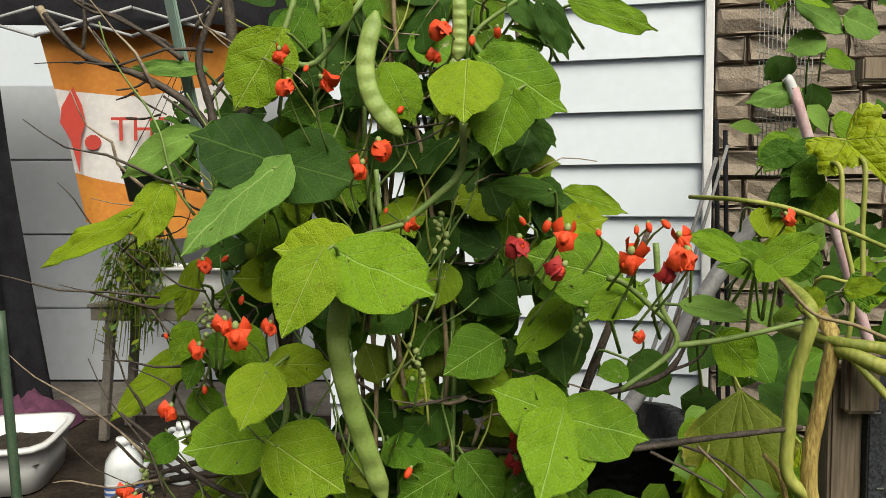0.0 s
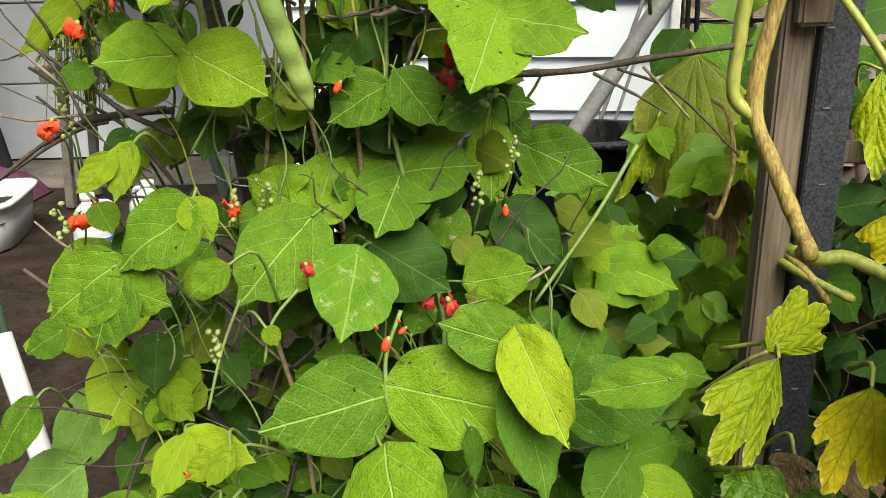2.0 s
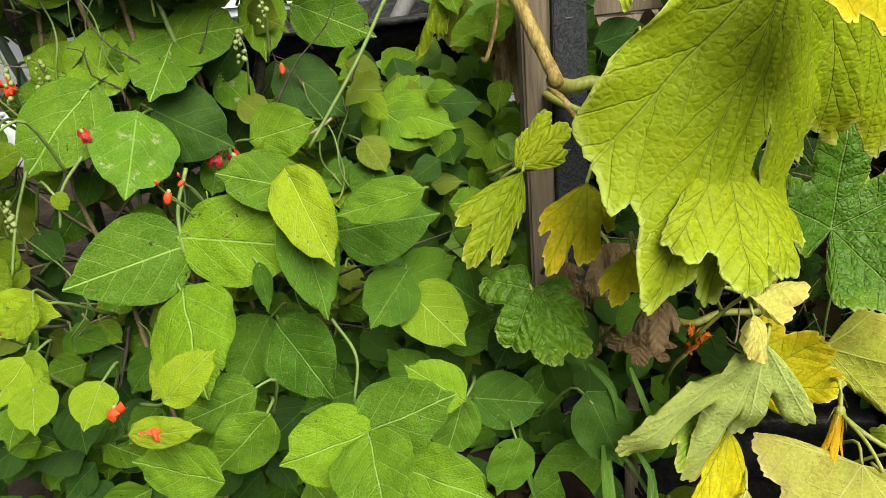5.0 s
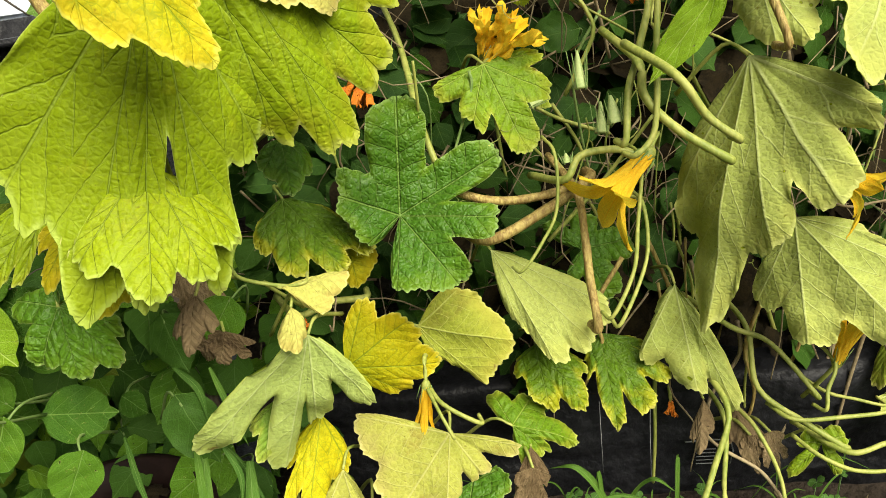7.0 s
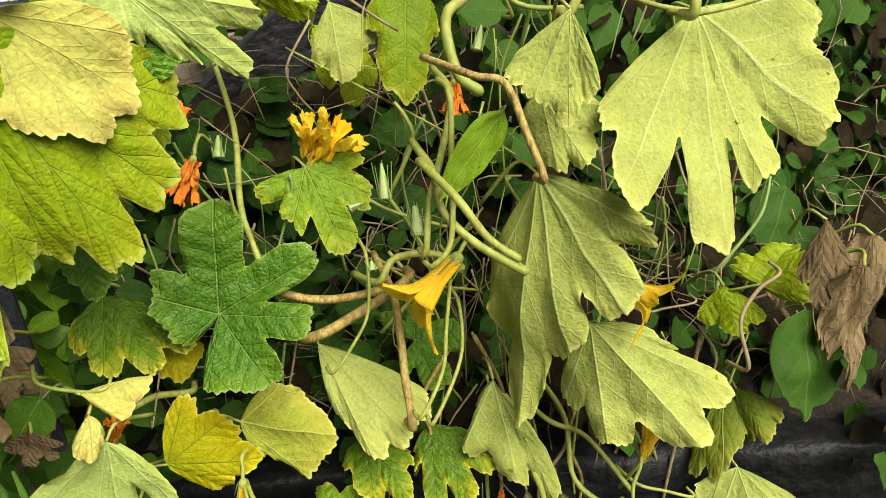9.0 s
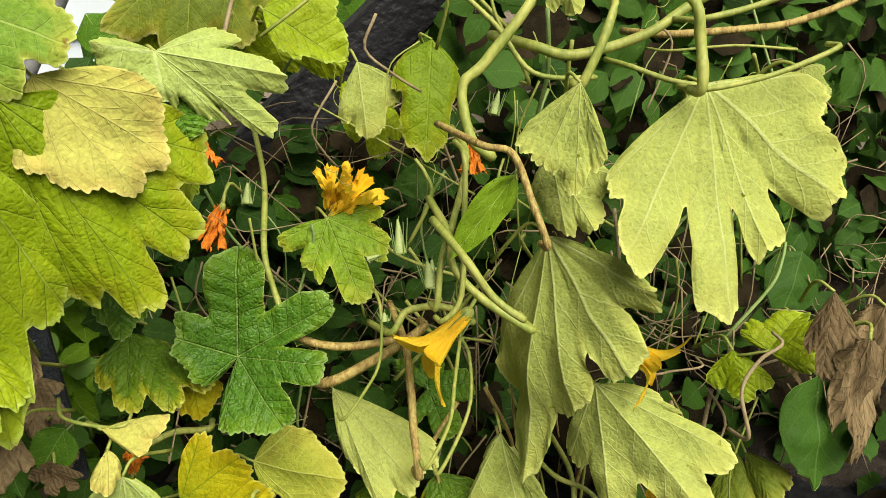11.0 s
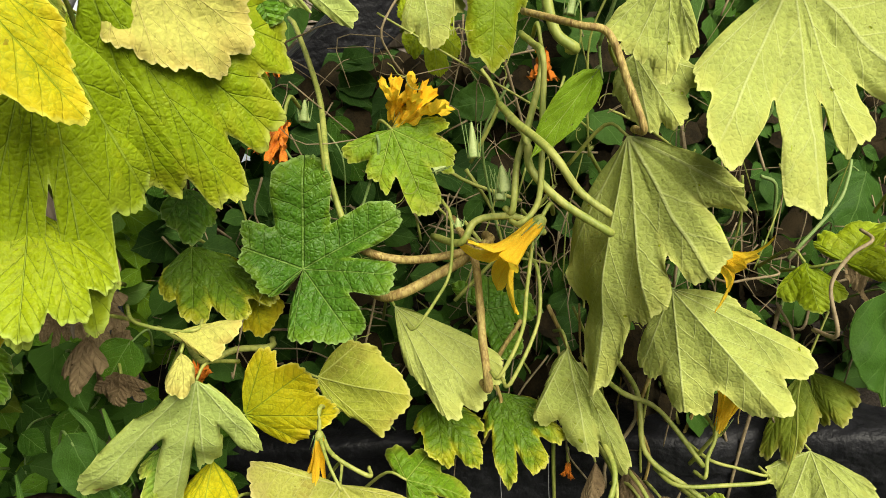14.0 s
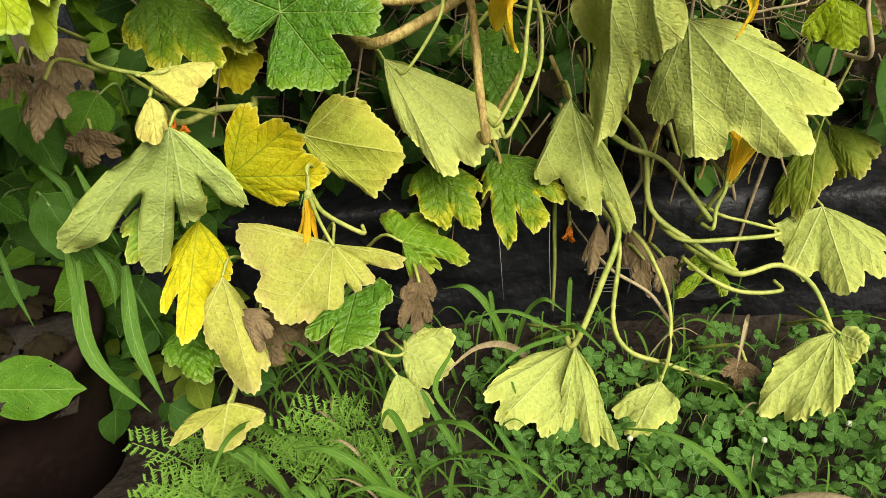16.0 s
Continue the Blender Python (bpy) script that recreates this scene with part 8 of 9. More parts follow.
vine("stalk", [(1.422, 0.645, 0.223), (1.474, 0.604, 0.185), (1.495, 0.567, 0.141)], .004, .004, STEM_DRY)
vine("stalk", [(0.951, 0.634, 0.239), (0.995, 0.604, 0.213), (1.022, 0.598, 0.213)], .004, .003, STEM_PALE)
vine("stalk", [(1.572, 0.566, 0.407), (1.547, 0.549, 0.376), (1.534, 0.534, 0.351)], .004, .004, STEM_PALE)
vine("stalk", [(0.939, 0.694, 0.439), (0.950, 0.667, 0.405)], .004, .003, STEM_PALE)
vine("stalk", [(0.951, 0.715, 0.436), (0.999, 0.681, 0.406)], .005, .004, STEM_PALE)
vine("vine", [(0.764, 0.936, 0.537), (0.824, 0.931, 0.550), (0.883, 0.916, 0.550)], .008, .007, STEM_PALE)
vine("stalk", [(0.860, 0.935, 0.654), (0.835, 0.893, 0.588), (0.814, 0.861, 0.537)], .0022, .0018, STEM_DRY)
vine("stalk", [(1.341, 0.764, 0.670), (1.319, 0.718, 0.599), (1.251, 0.678, 0.521)], .004, .004, STEM_PALE)
vine("stalk", [(1.876, 0.729, 0.457), (1.922, 0.758, 0.512), (1.997, 0.753, 0.530)], .004, .003, STEM_DRY)
vine("stalk", [(1.598, 0.605, 0.667), (1.633, 0.595, 0.669), (1.678, 0.582, 0.674)], .003, .002, STEM_DRY)
vine("stalk", [(1.663, 0.697, 0.724), (1.683, 0.706, 0.762), (1.695, 0.721, 0.809)], .0025, .002, STEM_DRY)
vine("stalk", [(0.510, 1.158, 1.125), (0.515, 1.131, 1.055), (0.488, 1.105, 0.985)], .005, .004, STEM_OLD)
vine("stalk", [(0.755, 0.641, 0.218), (0.742, 0.629, 0.196), (0.723, 0.615, 0.171)], .006, .005, STEM_PALE)
squash_flower((1.329, 0.732, 0.772), (1.250, 0.712, 0.722), 0.062, "open", 0)
squash_flower((1.161, 0.950, 0.903), (1.205, 0.930, 0.948), 0.050, "ragged", 1)
squash_flower((1.158, 0.962, 0.918), (1.166, 0.948, 0.962), 0.050, "ragged", 2)
squash_flower((0.957, 1.060, 1.055), (0.962, 1.045, 1.018), 0.032, "withered", 3)
squash_flower((0.975, 1.020, 0.930), (0.952, 1.012, 0.888), 0.034, "withered", 4)
squash_flower((0.935, 0.754, 0.452), (0.921, 0.742, 0.393), 0.030, "shut", 6)
squash_flower((1.580, 0.571, 0.406), (1.604, 0.575, 0.470), 0.075, "open", 7)
squash_flower((1.530, 0.600, 0.752), (1.572, 0.545, 0.722), 0.060, "open", 8)
squash_flower((1.393, 0.763, 0.253), (1.378, 0.738, 0.234), 0.014, "withered", 9)
squash_flower((0.747, 0.890, 0.512), (0.765, 0.880, 0.568), 0.035, "withered", 10)
squash_flower((1.396, 0.856, 1.025), (1.394, 0.850, 0.992), 0.026, "withered", 13)
squash_bud((1.234, 0.752, 0.891), (1.239, 0.771, 0.942), 0.011)
squash_bud((1.273, 0.723, 0.838), (1.273, 0.738, 0.876), 0.014)
squash_bud((1.194, 0.725, 0.793), (1.194, 0.730, 0.806), 0.008)
squash_bud((1.296, 0.815, 0.791), (1.306, 0.836, 0.836), 0.012)
squash_bud((1.412, 0.784, 1.084), (1.426, 0.793, 1.118), 0.010)
squash_bud((1.020, 1.110, 0.901), (1.028, 1.127, 0.938), 0.012)
squash_bud((1.202, 0.874, 0.840), (1.222, 0.871, 0.847), 0.008)

# ---- garden things: post, frame, bed, pot, stakes ----
def lean_box(name, size, foot, lean, mat, parent, bevel=0.003, label=""):
    """An upright board on its foot, leaning in the plane of x and z."""
    return part(name, box_bm(size, (0, 0, size[2] / 2), bevel), mat, parent, label, pose(*foot, 0, lean, 0))


post = base("trellis_post", (0.56, 1.07, 0.0), "weathered wooden post with a speckled dark board stapled to it", "post")
lean_box("post", (0.046, 0.036, 1.315), (0.558, 1.080, 0.0), 0, POST_WOOD, post, 0.004)
lean_box("board", (0.054, 0.020, 1.335), (0.607, 1.062, 0.0), 0.15, POST_BOARD, post, 0.002, "near-black board with a granite-like speckle")
part("cleat", box_bm((0.046, 0.022, 0.085), (0.566, 1.045, 1.295), 0.005), POST_WOOD, post)
for k in range(7):
    part("staple", box_bm((0.010, 0.002, 0.0022), (0.594 + 0.007 * (k % 3), 1.051, 1.25 - 0.105 * k), 0.0006), WIRE, post)

beam = part("diagonal_brace", box_bm((0.95, 0.07, 0.14), (0, 0, 0), 0.006), BLACK_PLASTIC, None, "", pose(1.36, 1.52, 1.12, 0, -37, 3))
tagged(beam, "black painted timber brace leaning behind the squash", "brace")

frame_top = base("wooden_trellis", (1.25, 1.80, 0.18), "weathered wooden trellis frame with wire mesh", "trellis")
part("rail", box_bm((1.3, 0.04, 0.05), (1.57, 1.74, 1.835), 0.004), POST_WOOD, frame_top)
part("rail", box_bm((1.3, 0.04, 0.05), (1.48, 1.74, 0.95), 0.004), POST_WOOD, frame_top)
for x in (1.5, 2.1):
    part("upright", box_bm((0.038, 0.038, 1.75), (x, 1.775, 1.02), 0.004), POST_WOOD, frame_top)
mesh_m = pose(0.96, 2.2, 1.62, 0, 0, 38)
for i in range(14):
    tube("wire", [mesh_m @ Vector((i * 0.022 - 0.14, 0, 0)), mesh_m @ Vector((i * 0.022 - 0.14, 0, 0.5))], 0.0011, 0.0011, WIRE, frame_top, sides=4, n=1)
for i in range(24):
    tube("wire", [mesh_m @ Vector((-0.15, 0.002, i * 0.022)), mesh_m @ Vector((0.16, 0.002, i * 0.022))], 0.0011, 0.0011, WIRE, frame_top, sides=4, n=1)

handle = base("tool_handle", (1.28, 1.72, 0.2), "faded pink tool handle with a white hanging end", "tool")
tube("shaft", [(1.28, 1.72, 0.2), (0.83, 1.76, 1.66), (0.795, 1.765, 1.77)], 0.013, 0.012, PINK, handle, sides=10)
tube("grip_end", [(0.795, 1.765, 1.77), (0.778, 1.766, 1.815), (0.77, 1.767, 1.822)], 0.0125, 0.010, WHITE_PLASTIC, handle, "white plastic end", sides=10)

for a, b, r, label in (((1.040, 2.86, 0.25), (1.018, 2.92, 1.86), 0.009, "thin black pole leaning on the stone wall"), ((1.075, 2.86, 0.25), (1.052, 2.92, 1.82), 0.009, "thin black pole leaning on the stone wall"),
                       ((0.42, 2.50, 0.25), (0.92, 2.63, 1.70), 0.007, "grey metal rod leaning on the siding"), ((0.48, 2.48, 0.25), (1.0, 2.75, 1.75), 0.006, "grey metal rod leaning on the siding"),
                       ((-0.05, 1.95, 0.22), (0.80, 2.0, 1.50), 0.022, "dark grey plastic pipe leaning behind the beans")):
    ob = tube("leaning_pole", [a, b], r, r, GREY_BAR if r > 0.02 else BLACK_CLOTH if "black" in label else GREY_BAR, None, sides=8)
    tagged(ob, label, "pole", "poles against the house")

t0, t1 = Vector((-0.12, 1.42, 0.02)), Vector((-0.385, 1.05, 1.92))
teal = part("flat_stake", box_bm((0.021, 0.006, (t1 - t0).length), (0, 0, 0), 0.0015), TEAL_STAKE, None, "", Matrix.Translation((t0 + t1) / 2) @ (t1 - t0).to_track_quat("Z", "Y").to_matrix().to_4x4())
tagged(teal, "faded teal flat plastic stake leaning in the bean plant", "stake")
stake = tube("garden_stake", [(-1.155, 2.13, 0.23), (-1.204, 2.16, 0.711), (-1.252, 2.187, 1.24)], 0.014, 0.013, GREEN_STAKE, None, sides=10)
tagged(stake, "dark green plastic-coated garden stake in the soil", "stake")
pipe = base("white_pipe", (-0.51, 1.16, 0.0), "white plastic pipe with a sleeve joint, leaning", "pipe")
pa, pb = Vector((-0.497, 1.135, 0.0)), Vector((-0.76, 1.41, 0.70))
tube("pipe", [pa, pb], 0.021, 0.021, WHITE_PLASTIC, pipe, sides=14)
tube("sleeve", [pa.lerp(pb, 0.30), pa.lerp(pb, 0.36)], 0.026, 0.026, WHITE_PLASTIC, pipe, sides=14)


def hanging_pot():
    p = base("hanging_pot", (-1.39, 3.60, 1.58), "dark teal pot with a bushy dark plant, hung from the tent", "hanging pot")
    v, f, n = [], [], 18
    for r, z in ((0.055, 1.56), (0.085, 1.70), (0.09, 1.70), (0.09, 1.72), (0.08, 1.72), (0.07, 1.66)):
        for k in range(n):
            v.append((-1.39 + r * math.cos(6.2832 * k / n), 3.60 + r * math.sin(6.2832 * k / n), z))
    for i in range(5):
        for k in range(n):
            f.append((i * n + k, i * n + (k + 1) % n, (i + 1) * n + (k + 1) % n, (i + 1) * n + k))
    f.append(tuple(range(n))[::-1])
    put("pot", mesh_of("pot", v, f, GREEN_STAKE), p)
    fill(p, "plant", 60, ((-1.30, -1.04), (3.52, 3.68), (1.66, 1.98)), [BEAN_DARK_SHADE], (0.05, 0.10), 55)
    for k in range(3):
        tube("hanger", [(-1.39 + 0.085 * math.cos(k * 2.1), 3.60 + 0.085 * math.sin(k * 2.1), 1.72), (-1.39, 4.5, 2.58)], 0.002, 0.002, BLACK_CLOTH, p, sides=4, n=1)


hanging_pot()


# ---- raised bed wrapped in black plastic ----
def build_bed():
    bed = base("raised_bed", (1.6, 1.2, 0.0), "raised bed wrapped in crumpled black plastic sheet", "raised bed")
    v, f = [], []
    nx, nz = 90, 22
    for j in range(nz + 1):
        s = j / nz
        for i in range(nx + 1):
            x = 0.72 + 2.3 * i / nx
            z = 0.29 * min(1, s / 0.75)
            y = bed_front(x) + (0 if s < 0.75 else (s - 0.75) * 0.5)
            y += 0.018 * noise.noise(Vector((x * 7, z * 16, 2))) + 0.010 * noise.noise(Vector((x * 3, z * 45, 7)))
            v.append((x, y, z + 0.012 * noise.noise(Vector((x * 6, s * 5, 4)))))
    for j in range(nz):
        for i in range(nx):
            a = j * (nx + 1) + i
            f.append((a, a + 1, a + nx + 2, a + nx + 1))
    put("sheet", mesh_of("sheet", v, f, BLACK_PLASTIC), bed, None, "crumpled black plastic sheet")
    put("soil", heap_mesh("soil", 2.6, 0.8, 0.05, SOIL, 6), bed, pose(1.99, 0.99, 0.26, 0, 0, -21))
    part("side", box_bm((2.45, 0.03, 0.29), (0, 0, 0.145), 0.004), POST_WOOD, bed, "", pose(2.15, 1.37, 0, 0, 0, -21))
    part("side", box_bm((0.03, 0.86, 0.29), (0, 0, 0.145), 0.004), POST_WOOD, bed, "", pose(0.87, 1.44, 0, 0, 0, -21))
    # printed marks on the sheet: an open square, a round arc, small bars
    def mark(pts, r=0.0016):
        tube("printed_mark", [(x, bed_front(x) - 0.022, z) for x, z in pts], r, r, PRINT, bed, "pale printed mark", sides=4, n=2)
    for k in range(5):
        mark([(1.44, 0.13 - 0.009 * k), (1.475, 0.13 - 0.009 * k)], 0.001)
    mark([(1.42, 0.15), (1.50, 0.15), (1.50, 0.09)])
    mark([(1.545, 0.10), (1.55, 0.125), (1.575, 0.13)], 0.003)
    mark([(1.36, 0.27), (1.358, 0.2), (1.36, 0.06)], 0.0008)
    mark([(1.27, 0.26), (1.272, 0.08)], 0.0008)


PRINT = rough_mat("grey_print", (0.34, 0.34, 0.35), (0.25, 0.25, 0.26), 20, 0.5, 0.0, 0.001)
build_bed()


def round_pot(at, r, h, label):
    p = base("plant_pot", at, label, "pot")
    v, f, n = [], [], 32
    prof = ((0.78, 0), (0.9, h * 0.6), (0.97, h - 0.04), (1.04, h - 0.04), (1.05, h), (0.96, h), (0.93, h - 0.07))
    for k, z in prof:
        for i in range(n):
            a = 2 * math.pi * i / n
            v.append((at[0] + r * k * math.cos(a), at[1] + r * k * math.sin(a), at[2] + z))
    for j in range(len(prof) - 1):
        for i in range(n):
            f.append((j * n + i, j * n + (i + 1) % n, (j + 1) * n + (i + 1) % n, (j + 1) * n + i))
    f.append(tuple(range(n))[::-1])
    put("pot", mesh_of("pot", v, f, BROWN_POT), p)
    put("soil", heap_mesh("soil", r * 1.5, r * 1.5, 0.03, SOIL, 8), p, pose(at[0], at[1], at[2] + h - 0.09))
    return p


round_pot((0.37, 0.80, 0.0), 0.185, 0.31, "large dark brown plastic pot with soil and dead leaves")
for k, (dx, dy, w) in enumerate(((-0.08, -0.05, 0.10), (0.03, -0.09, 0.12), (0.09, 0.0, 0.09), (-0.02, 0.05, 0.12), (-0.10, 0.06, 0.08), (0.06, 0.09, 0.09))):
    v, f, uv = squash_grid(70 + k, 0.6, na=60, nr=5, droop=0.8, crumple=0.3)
    ob = put("dead_leaf", two_sided("dead_leaf", v, f, uv, DEAD_SHADE, DEAD_SHADE), None, pose(0.37 + dx, 0.80 + dy, 0.262 + 0.006 * k, 0, 0, 67 * k) @ Matrix.Diagonal((w * 0.5, w * 0.6, w * 0.4, 1)))
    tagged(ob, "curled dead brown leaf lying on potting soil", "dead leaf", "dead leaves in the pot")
bucket = put("bucket", tray_mesh("bucket", 0.24, 0.24, 0.24, WHITE_PLASTIC, 0.8), None, pose(-0.06, 1.42, 0.02))
tagged(bucket, "white plastic bucket standing behind the beans", "bucket")

# rubble and dead leaves on the soil under the beans
rub = random.Random(77)
bits = [ellipsoid("pebble", 1, 0.8, 0.6, PAVING, 7, 5) for _ in range(2)]
for me in bits:
    for vert in me.vertices:
        vert.co *= 1 + 0.3 * noise.noise(vert.co * 2)
for k in range(60):
    s = rub.uniform(0.008, 0.03)
    x, y = rub.uniform(-0.7, 0.25), rub.uniform(0.9, 1.7)
    ob = put("pebble", bits[k % 2], None, pose(x, y, ground_height(x, y) + s * 0.3, rub.uniform(-20, 20), rub.uniform(-20, 20), rub.uniform(0, 360)) @ Matrix.Diagonal((s, s, s, 1)))
    tagged(ob, "small grey-brown stone on the damp soil", "stone", "stones under the beans")


# ---- grass, clover, carrot tops ----
lawn = base("grass_clump", (1.5, 0.5, 0.0), "long arching green grass blades at the foot of the bed", "grass", kind="stuff")


def blade_data(line, w):
    pts = smooth_line(line, 6)
    v, f, uv = [], [], []
    for i, p in enumerate(pts):
        s = i / (len(pts) - 1)
        d = (pts[min(i + 1, len(pts) - 1)] - pts[max(i - 1, 0)]).normalized()
        a = d.cross(Vector((0.15, -1, 0.35))).normalized()
        k = w * 0.5 * min(1, 0.45 + s * 2) * min(1, (1 - s) * 2.2 + 0.03)
        up = a.cross(d) * k * 0.5
        v += [p - a * k + up, p, p + a * k + up]
        uv += [(0.3, s), (0.5, s), (0.7, s)]
    for i in range(len(pts) - 1):
        f += [(3 * i, 3 * i + 1, 3 * i + 4, 3 * i + 3), (3 * i + 1, 3 * i + 2, 3 * i + 5, 3 * i + 4)]
    return v, f, uv


def blade(line, w):
    v, f, uv = blade_data(line, w)
    put("blade", mesh_of("blade", v, f, GRASS, None, uv), lawn)


turf = Pile()
rg = random.Random(5)
for _ in range(2400):
    x, y = rg.uniform(0.75, 2.5), rg.uniform(-0.05, 0.95)
    gap = bed_front(x) - y
    if gap < 0.02 or (gap < 0.16 and rg.random() < 0.8):
        continue
    if rg.random() < 0.45 and x > 1.25 and y < 0.5:
        continue
    h = rg.uniform(0.04, 0.13) if rg.random() < 0.85 else rg.uniform(0.13, 0.22)
    if h > 0.08 and ((1.02 < x < 1.42 and 0.28 < y < 0.62) or (1.5 < x < 1.8 and 0.25 < y < 0.5)):
        h *= 0.5
    z = ground_height(x, y)
    way = Vector((rg.uniform(-1, 1), rg.uniform(-1, 0.6), 0)) * h * rg.uniform(0.4, 1.2)
    a = Vector((x, y, z))
    v, f, uv = blade_data([a, a + way * 0.35 + Vector((0, 0, h * 0.7)), a + way * 0.8 + Vector((0, 0, h)), a + way * 1.3 + Vector((0, 0, h * rg.uniform(0.6, 1.0)))], rg.uniform(0.003, 0.006) * (2.6 if h > 0.17 else 1.0))
    turf.add(v, f, uv, 1 if rg.random() < 0.06 else 0)
ob = put("grass", turf.mesh("grass", [GRASS, STRAW]), lawn)
ob["kind"] = "stuff"

# clover: three round leaflets on a thin stalk
clov = Pile()
rc = random.Random(6)
for _ in range(2300):
    x, y = rc.uniform(0.95, 2.5), rc.uniform(-0.05, 0.80)
    if bed_front(x) - y < 0.04:
        continue
    if rc.random() > (1.0 if (x > 1.15 and bed_front(x) - y > 0.2) else 0.3):
        continue
    h = rc.uniform(0.03, 0.085)
    c = Vector((x, y, ground_height(x, y) + h))
    tilt = Euler((rc.uniform(-0.5, 0.5) + 0.25, rc.uniform(-0.5, 0.5), rc.uniform(0, 6.28))).to_matrix()
    r = rc.uniform(0.007, 0.0125)
    for k in range(3):
        a = k * 2.094
        v, uv = [], []
        for q in range(9):
            b = -1.25 + 2.5 * q / 8
            rad = r * (1.75 - 0.28 * math.exp(-(b / 0.22) ** 2)) * max(0.25, math.cos(b * 0.78)) ** 0.6
            v.append(c + tilt @ Vector((math.cos(a + b * 0.75) * rad, math.sin(a + b * 0.75) * rad, r * 0.22 * math.cos(b * 2))))
            uv.append((0.5 + 0.35 * math.sin(b), 0.8))
        v.append(c)
        uv.append((0.5, 0.1))
        clov.add(v, [(9, q, q + 1) for q in range(8)], uv, 0)
    v, f = tube_data([c, c - Vector((0.004, 0, h))], 0.0007, 0.0009, 3, 1)
    clov.add(v, f, None, 0)
ob = put("clover_patch", clov.mesh("clover_patch", [CLOVER]), None)
tagged(ob, "dense patch of small three-leaved green clover", "clover", kind="stuff")

# white clover heads
for x, y in ((1.33, 0.40), (1.52, 0.32), (1.66, 0.30)):
    head = put("clover_flower", ellipsoid("clover_flower", 0.005, 0.005, 0.0055, CLOVER_WHITE, 7, 5), None, pose(x, y, 0.085))
    tagged(head, "small white clover flower head on a thin stalk", "flower", "clover flowers")
    tube("stalk", [(x, y, 0.08), (x, y + 0.004, 0.0)], 0.0009, 0.0009, STEM_GREEN, head, sides=4, n=1)


def carrot_tops():
    pile = Pile()
    rnd = random.Random(15)
    for _ in range(34):
        x, y = rnd.choice((rnd.uniform(0.60, 0.70), rnd.uniform(0.80, 0.95))), rnd.uniform(0.50, 0.68)
        h = rnd.uniform(0.03, 0.13)
        a = Vector((x, y, 0))
        lean = Vector((rnd.uniform(-1, 1), rnd.uniform(-1, 0.5), 0)) * 0.09
        line = smooth_line([a, a + lean * 0.4 + Vector((0, 0, h * 0.7)), a + lean * 1.3 + Vector((0, 0, h))], 6)
        v, f = tube_data([line[0], line[4], line[-1]], 0.0015, 0.0007, 4, 3)
        pile.add(v, f)
        for i in range(4, len(line)):
            for sgn in (-1, 1):
                d = (line[i] - line[i - 1]).normalized()
                side = d.cross(Vector((0.1, -0.6, 0.8))).normalized() * sgn
                L = rnd.uniform(0.6, 1.3) * (0.036 * (1.15 - i / len(line)) + 0.006)
                tip = line[i] + side * L + d * L * 0.5
                for k in range(1, 6):
                    p = line[i].lerp(tip, k / 5)
                    for w in (-1, 0, 1):
                        e = (side * 0.6 + d * 0.7 * (w if w else 0.6) + Vector((rnd.uniform(-.3, .3), rnd.uniform(-.3, .3), rnd.uniform(-.3, .3)))).normalized() * L * 0.36
                        n = e.cross(Vector((0, -0.7, 0.7))).normalized() * 0.0017
                        pile.add([p - n, p + n, p + e], [(0, 1, 2)], [(0.45, 0.2), (0.55, 0.2), (0.5, 0.9)])
    ob = put("carrot_greens", pile.mesh("carrot_greens", [CARROT]), None)
    tagged(ob, "bright feathery carrot tops growing low by the pot", "carrot tops", kind="stuff")


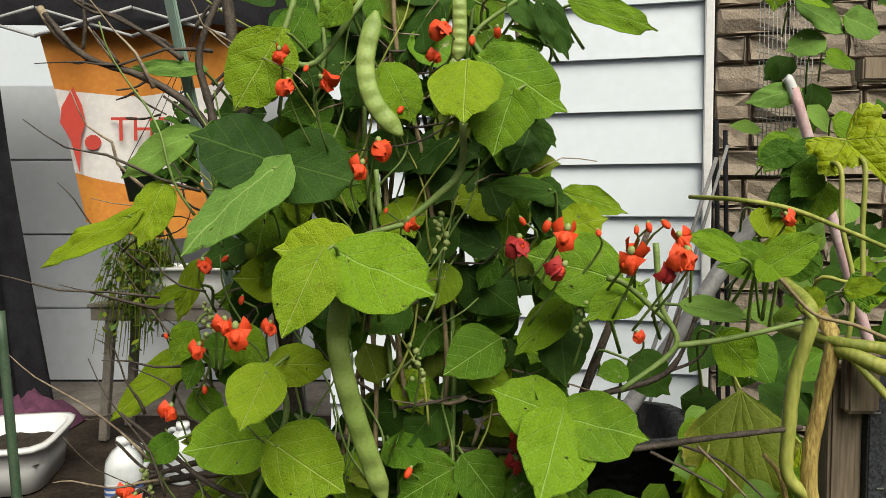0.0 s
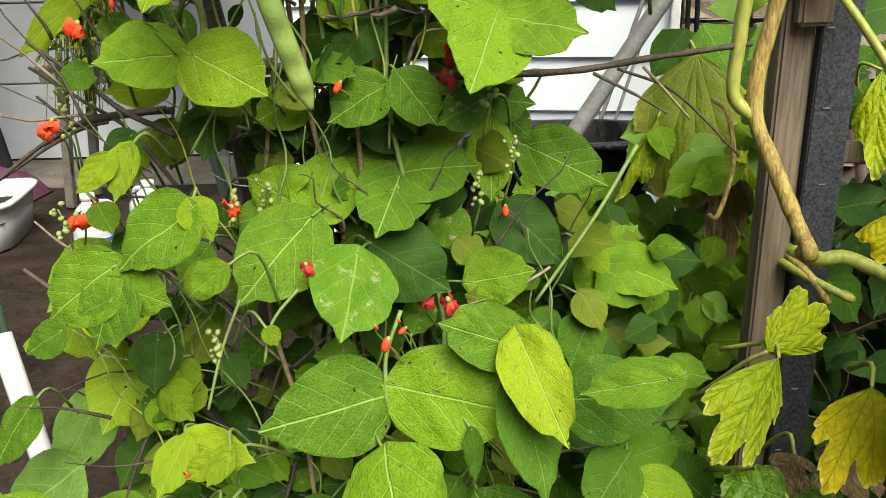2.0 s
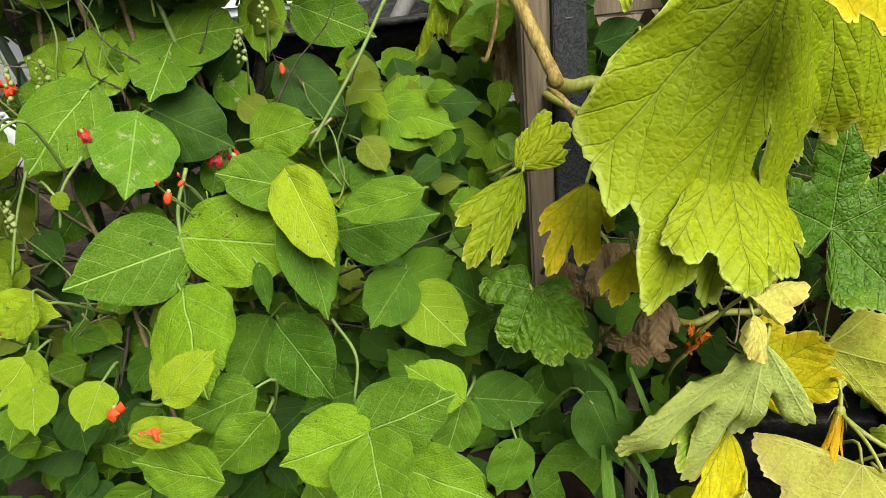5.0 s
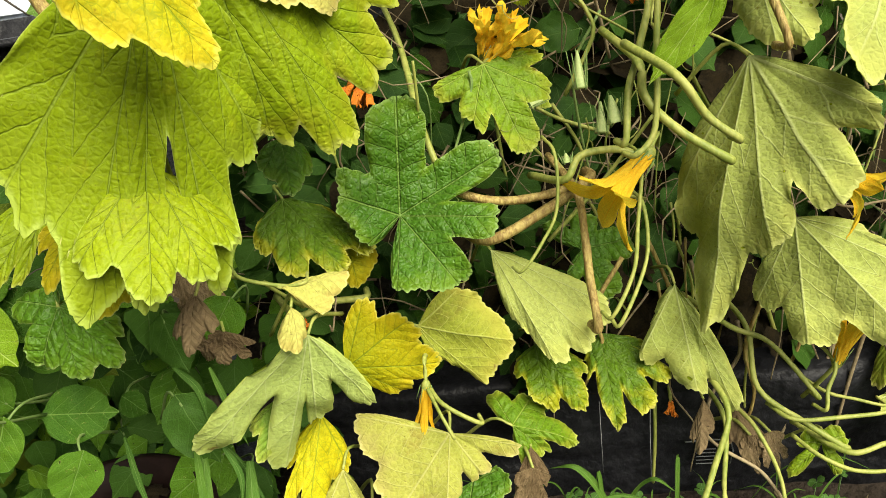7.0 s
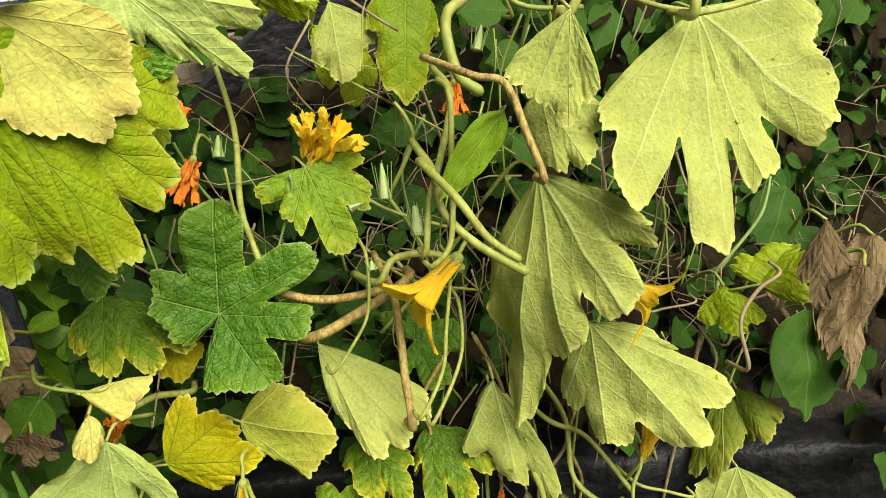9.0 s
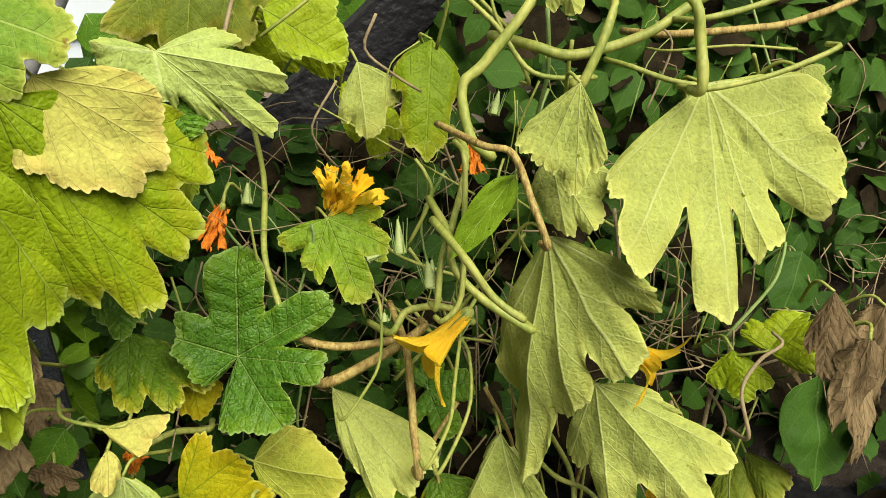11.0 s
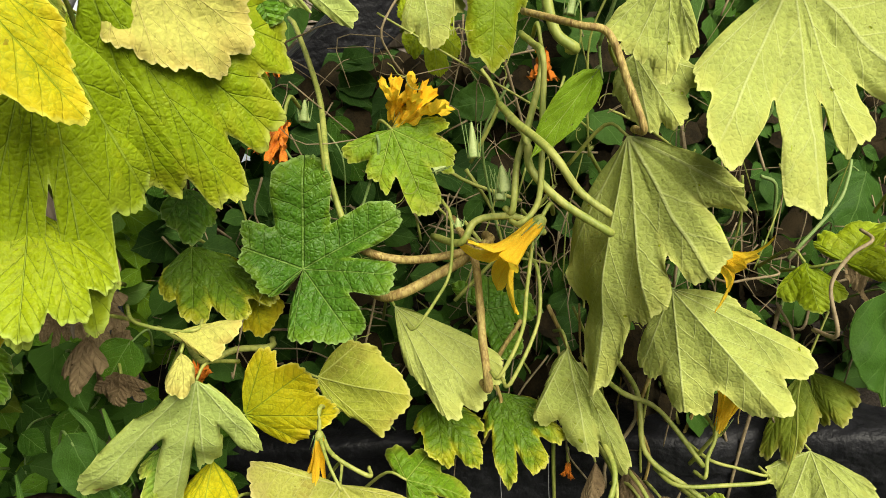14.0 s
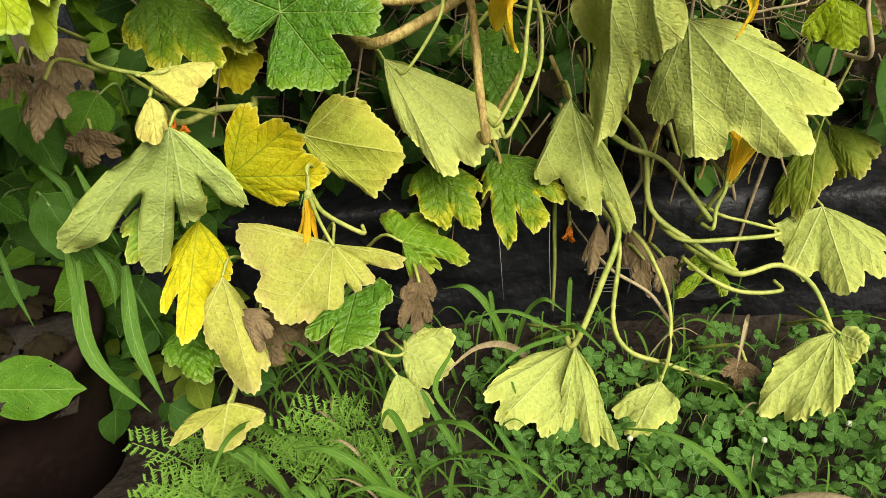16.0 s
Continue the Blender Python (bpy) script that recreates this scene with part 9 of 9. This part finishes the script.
carrot_tops()
fill(None, "trellis_vine", 170, ((0.80, 1.9), (1.78, 2.1), (1.25, 2.25)), [BEAN_UNDER, BEAN_TOP, BEAN_DARK_SHADE], (0.05, 0.10), 61)
tagged(bpy.data.objects["trellis_vine"], "climbing vine leaves over the wooden trellis", "vine", kind="stuff")
black_tub = base("black_planter", (0.30, 2.12, 0.2), "large black plastic planter standing behind the beans", "planter")
put("tub", tray_mesh("tub", 0.72, 0.4, 0.75, BLACK_PLASTIC, 0.94), black_tub, pose(0.30, 2.12, 0.2))
put("soil", heap_mesh("soil", 0.62, 0.32, 0.03, SOIL, 14), black_tub, pose(0.30, 2.12, 0.86))

blade([(0.569, 0.779, 0.430), (0.555, 0.693, 0.308), (0.621, 0.614, 0.221)], 0.0240)
blade([(0.634, 0.765, 0.397), (0.620, 0.699, 0.303), (0.641, 0.631, 0.217)], 0.0240)
blade([(0.578, 0.836, 0.423), (0.620, 0.789, 0.374), (0.659, 0.708, 0.276)], 0.0070)
blade([(1.119, 0.446, 0.160), (1.139, 0.406, 0.111), (1.148, 0.363, 0.056)], 0.0110)
blade([(1.027, 0.522, 0.198), (1.046, 0.479, 0.145), (1.070, 0.428, 0.084)], 0.0110)
blade([(1.008, 0.611, 0.262), (0.934, 0.624, 0.254), (0.822, 0.615, 0.204)], 0.0080)
blade([(1.281, 0.562, 0.200), (1.208, 0.605, 0.235), (1.132, 0.618, 0.226)], 0.0070)
blade([(1.298, 0.554, 0.195), (1.210, 0.564, 0.179), (1.131, 0.549, 0.132)], 0.0090)
blade([(0.850, 0.457, 0.084), (0.840, 0.476, 0.107), (0.828, 0.461, 0.082)], 0.0120)
blade([(0.931, 0.479, 0.142), (0.945, 0.448, 0.104), (0.959, 0.417, 0.066)], 0.0100)
blade([(1.094, 0.562, 0.224), (1.052, 0.537, 0.175), (1.080, 0.489, 0.119)], 0.0100)
blade([(0.450, 0.848, 0.449), (0.454, 0.815, 0.382), (0.466, 0.780, 0.314)], 0.0100)
blade([(0.560, 0.830, 0.562), (0.587, 0.809, 0.527), (0.590, 0.785, 0.479)], 0.0120)
blade([(0.562, 0.775, 0.450), (0.555, 0.742, 0.379), (0.548, 0.717, 0.324)], 0.0130)
blade([(0.614, 0.801, 0.564), (0.628, 0.768, 0.507), (0.643, 0.735, 0.449)], 0.0100)
blade([(0.605, 0.746, 0.454), (0.620, 0.721, 0.412), (0.611, 0.699, 0.365)], 0.0100)
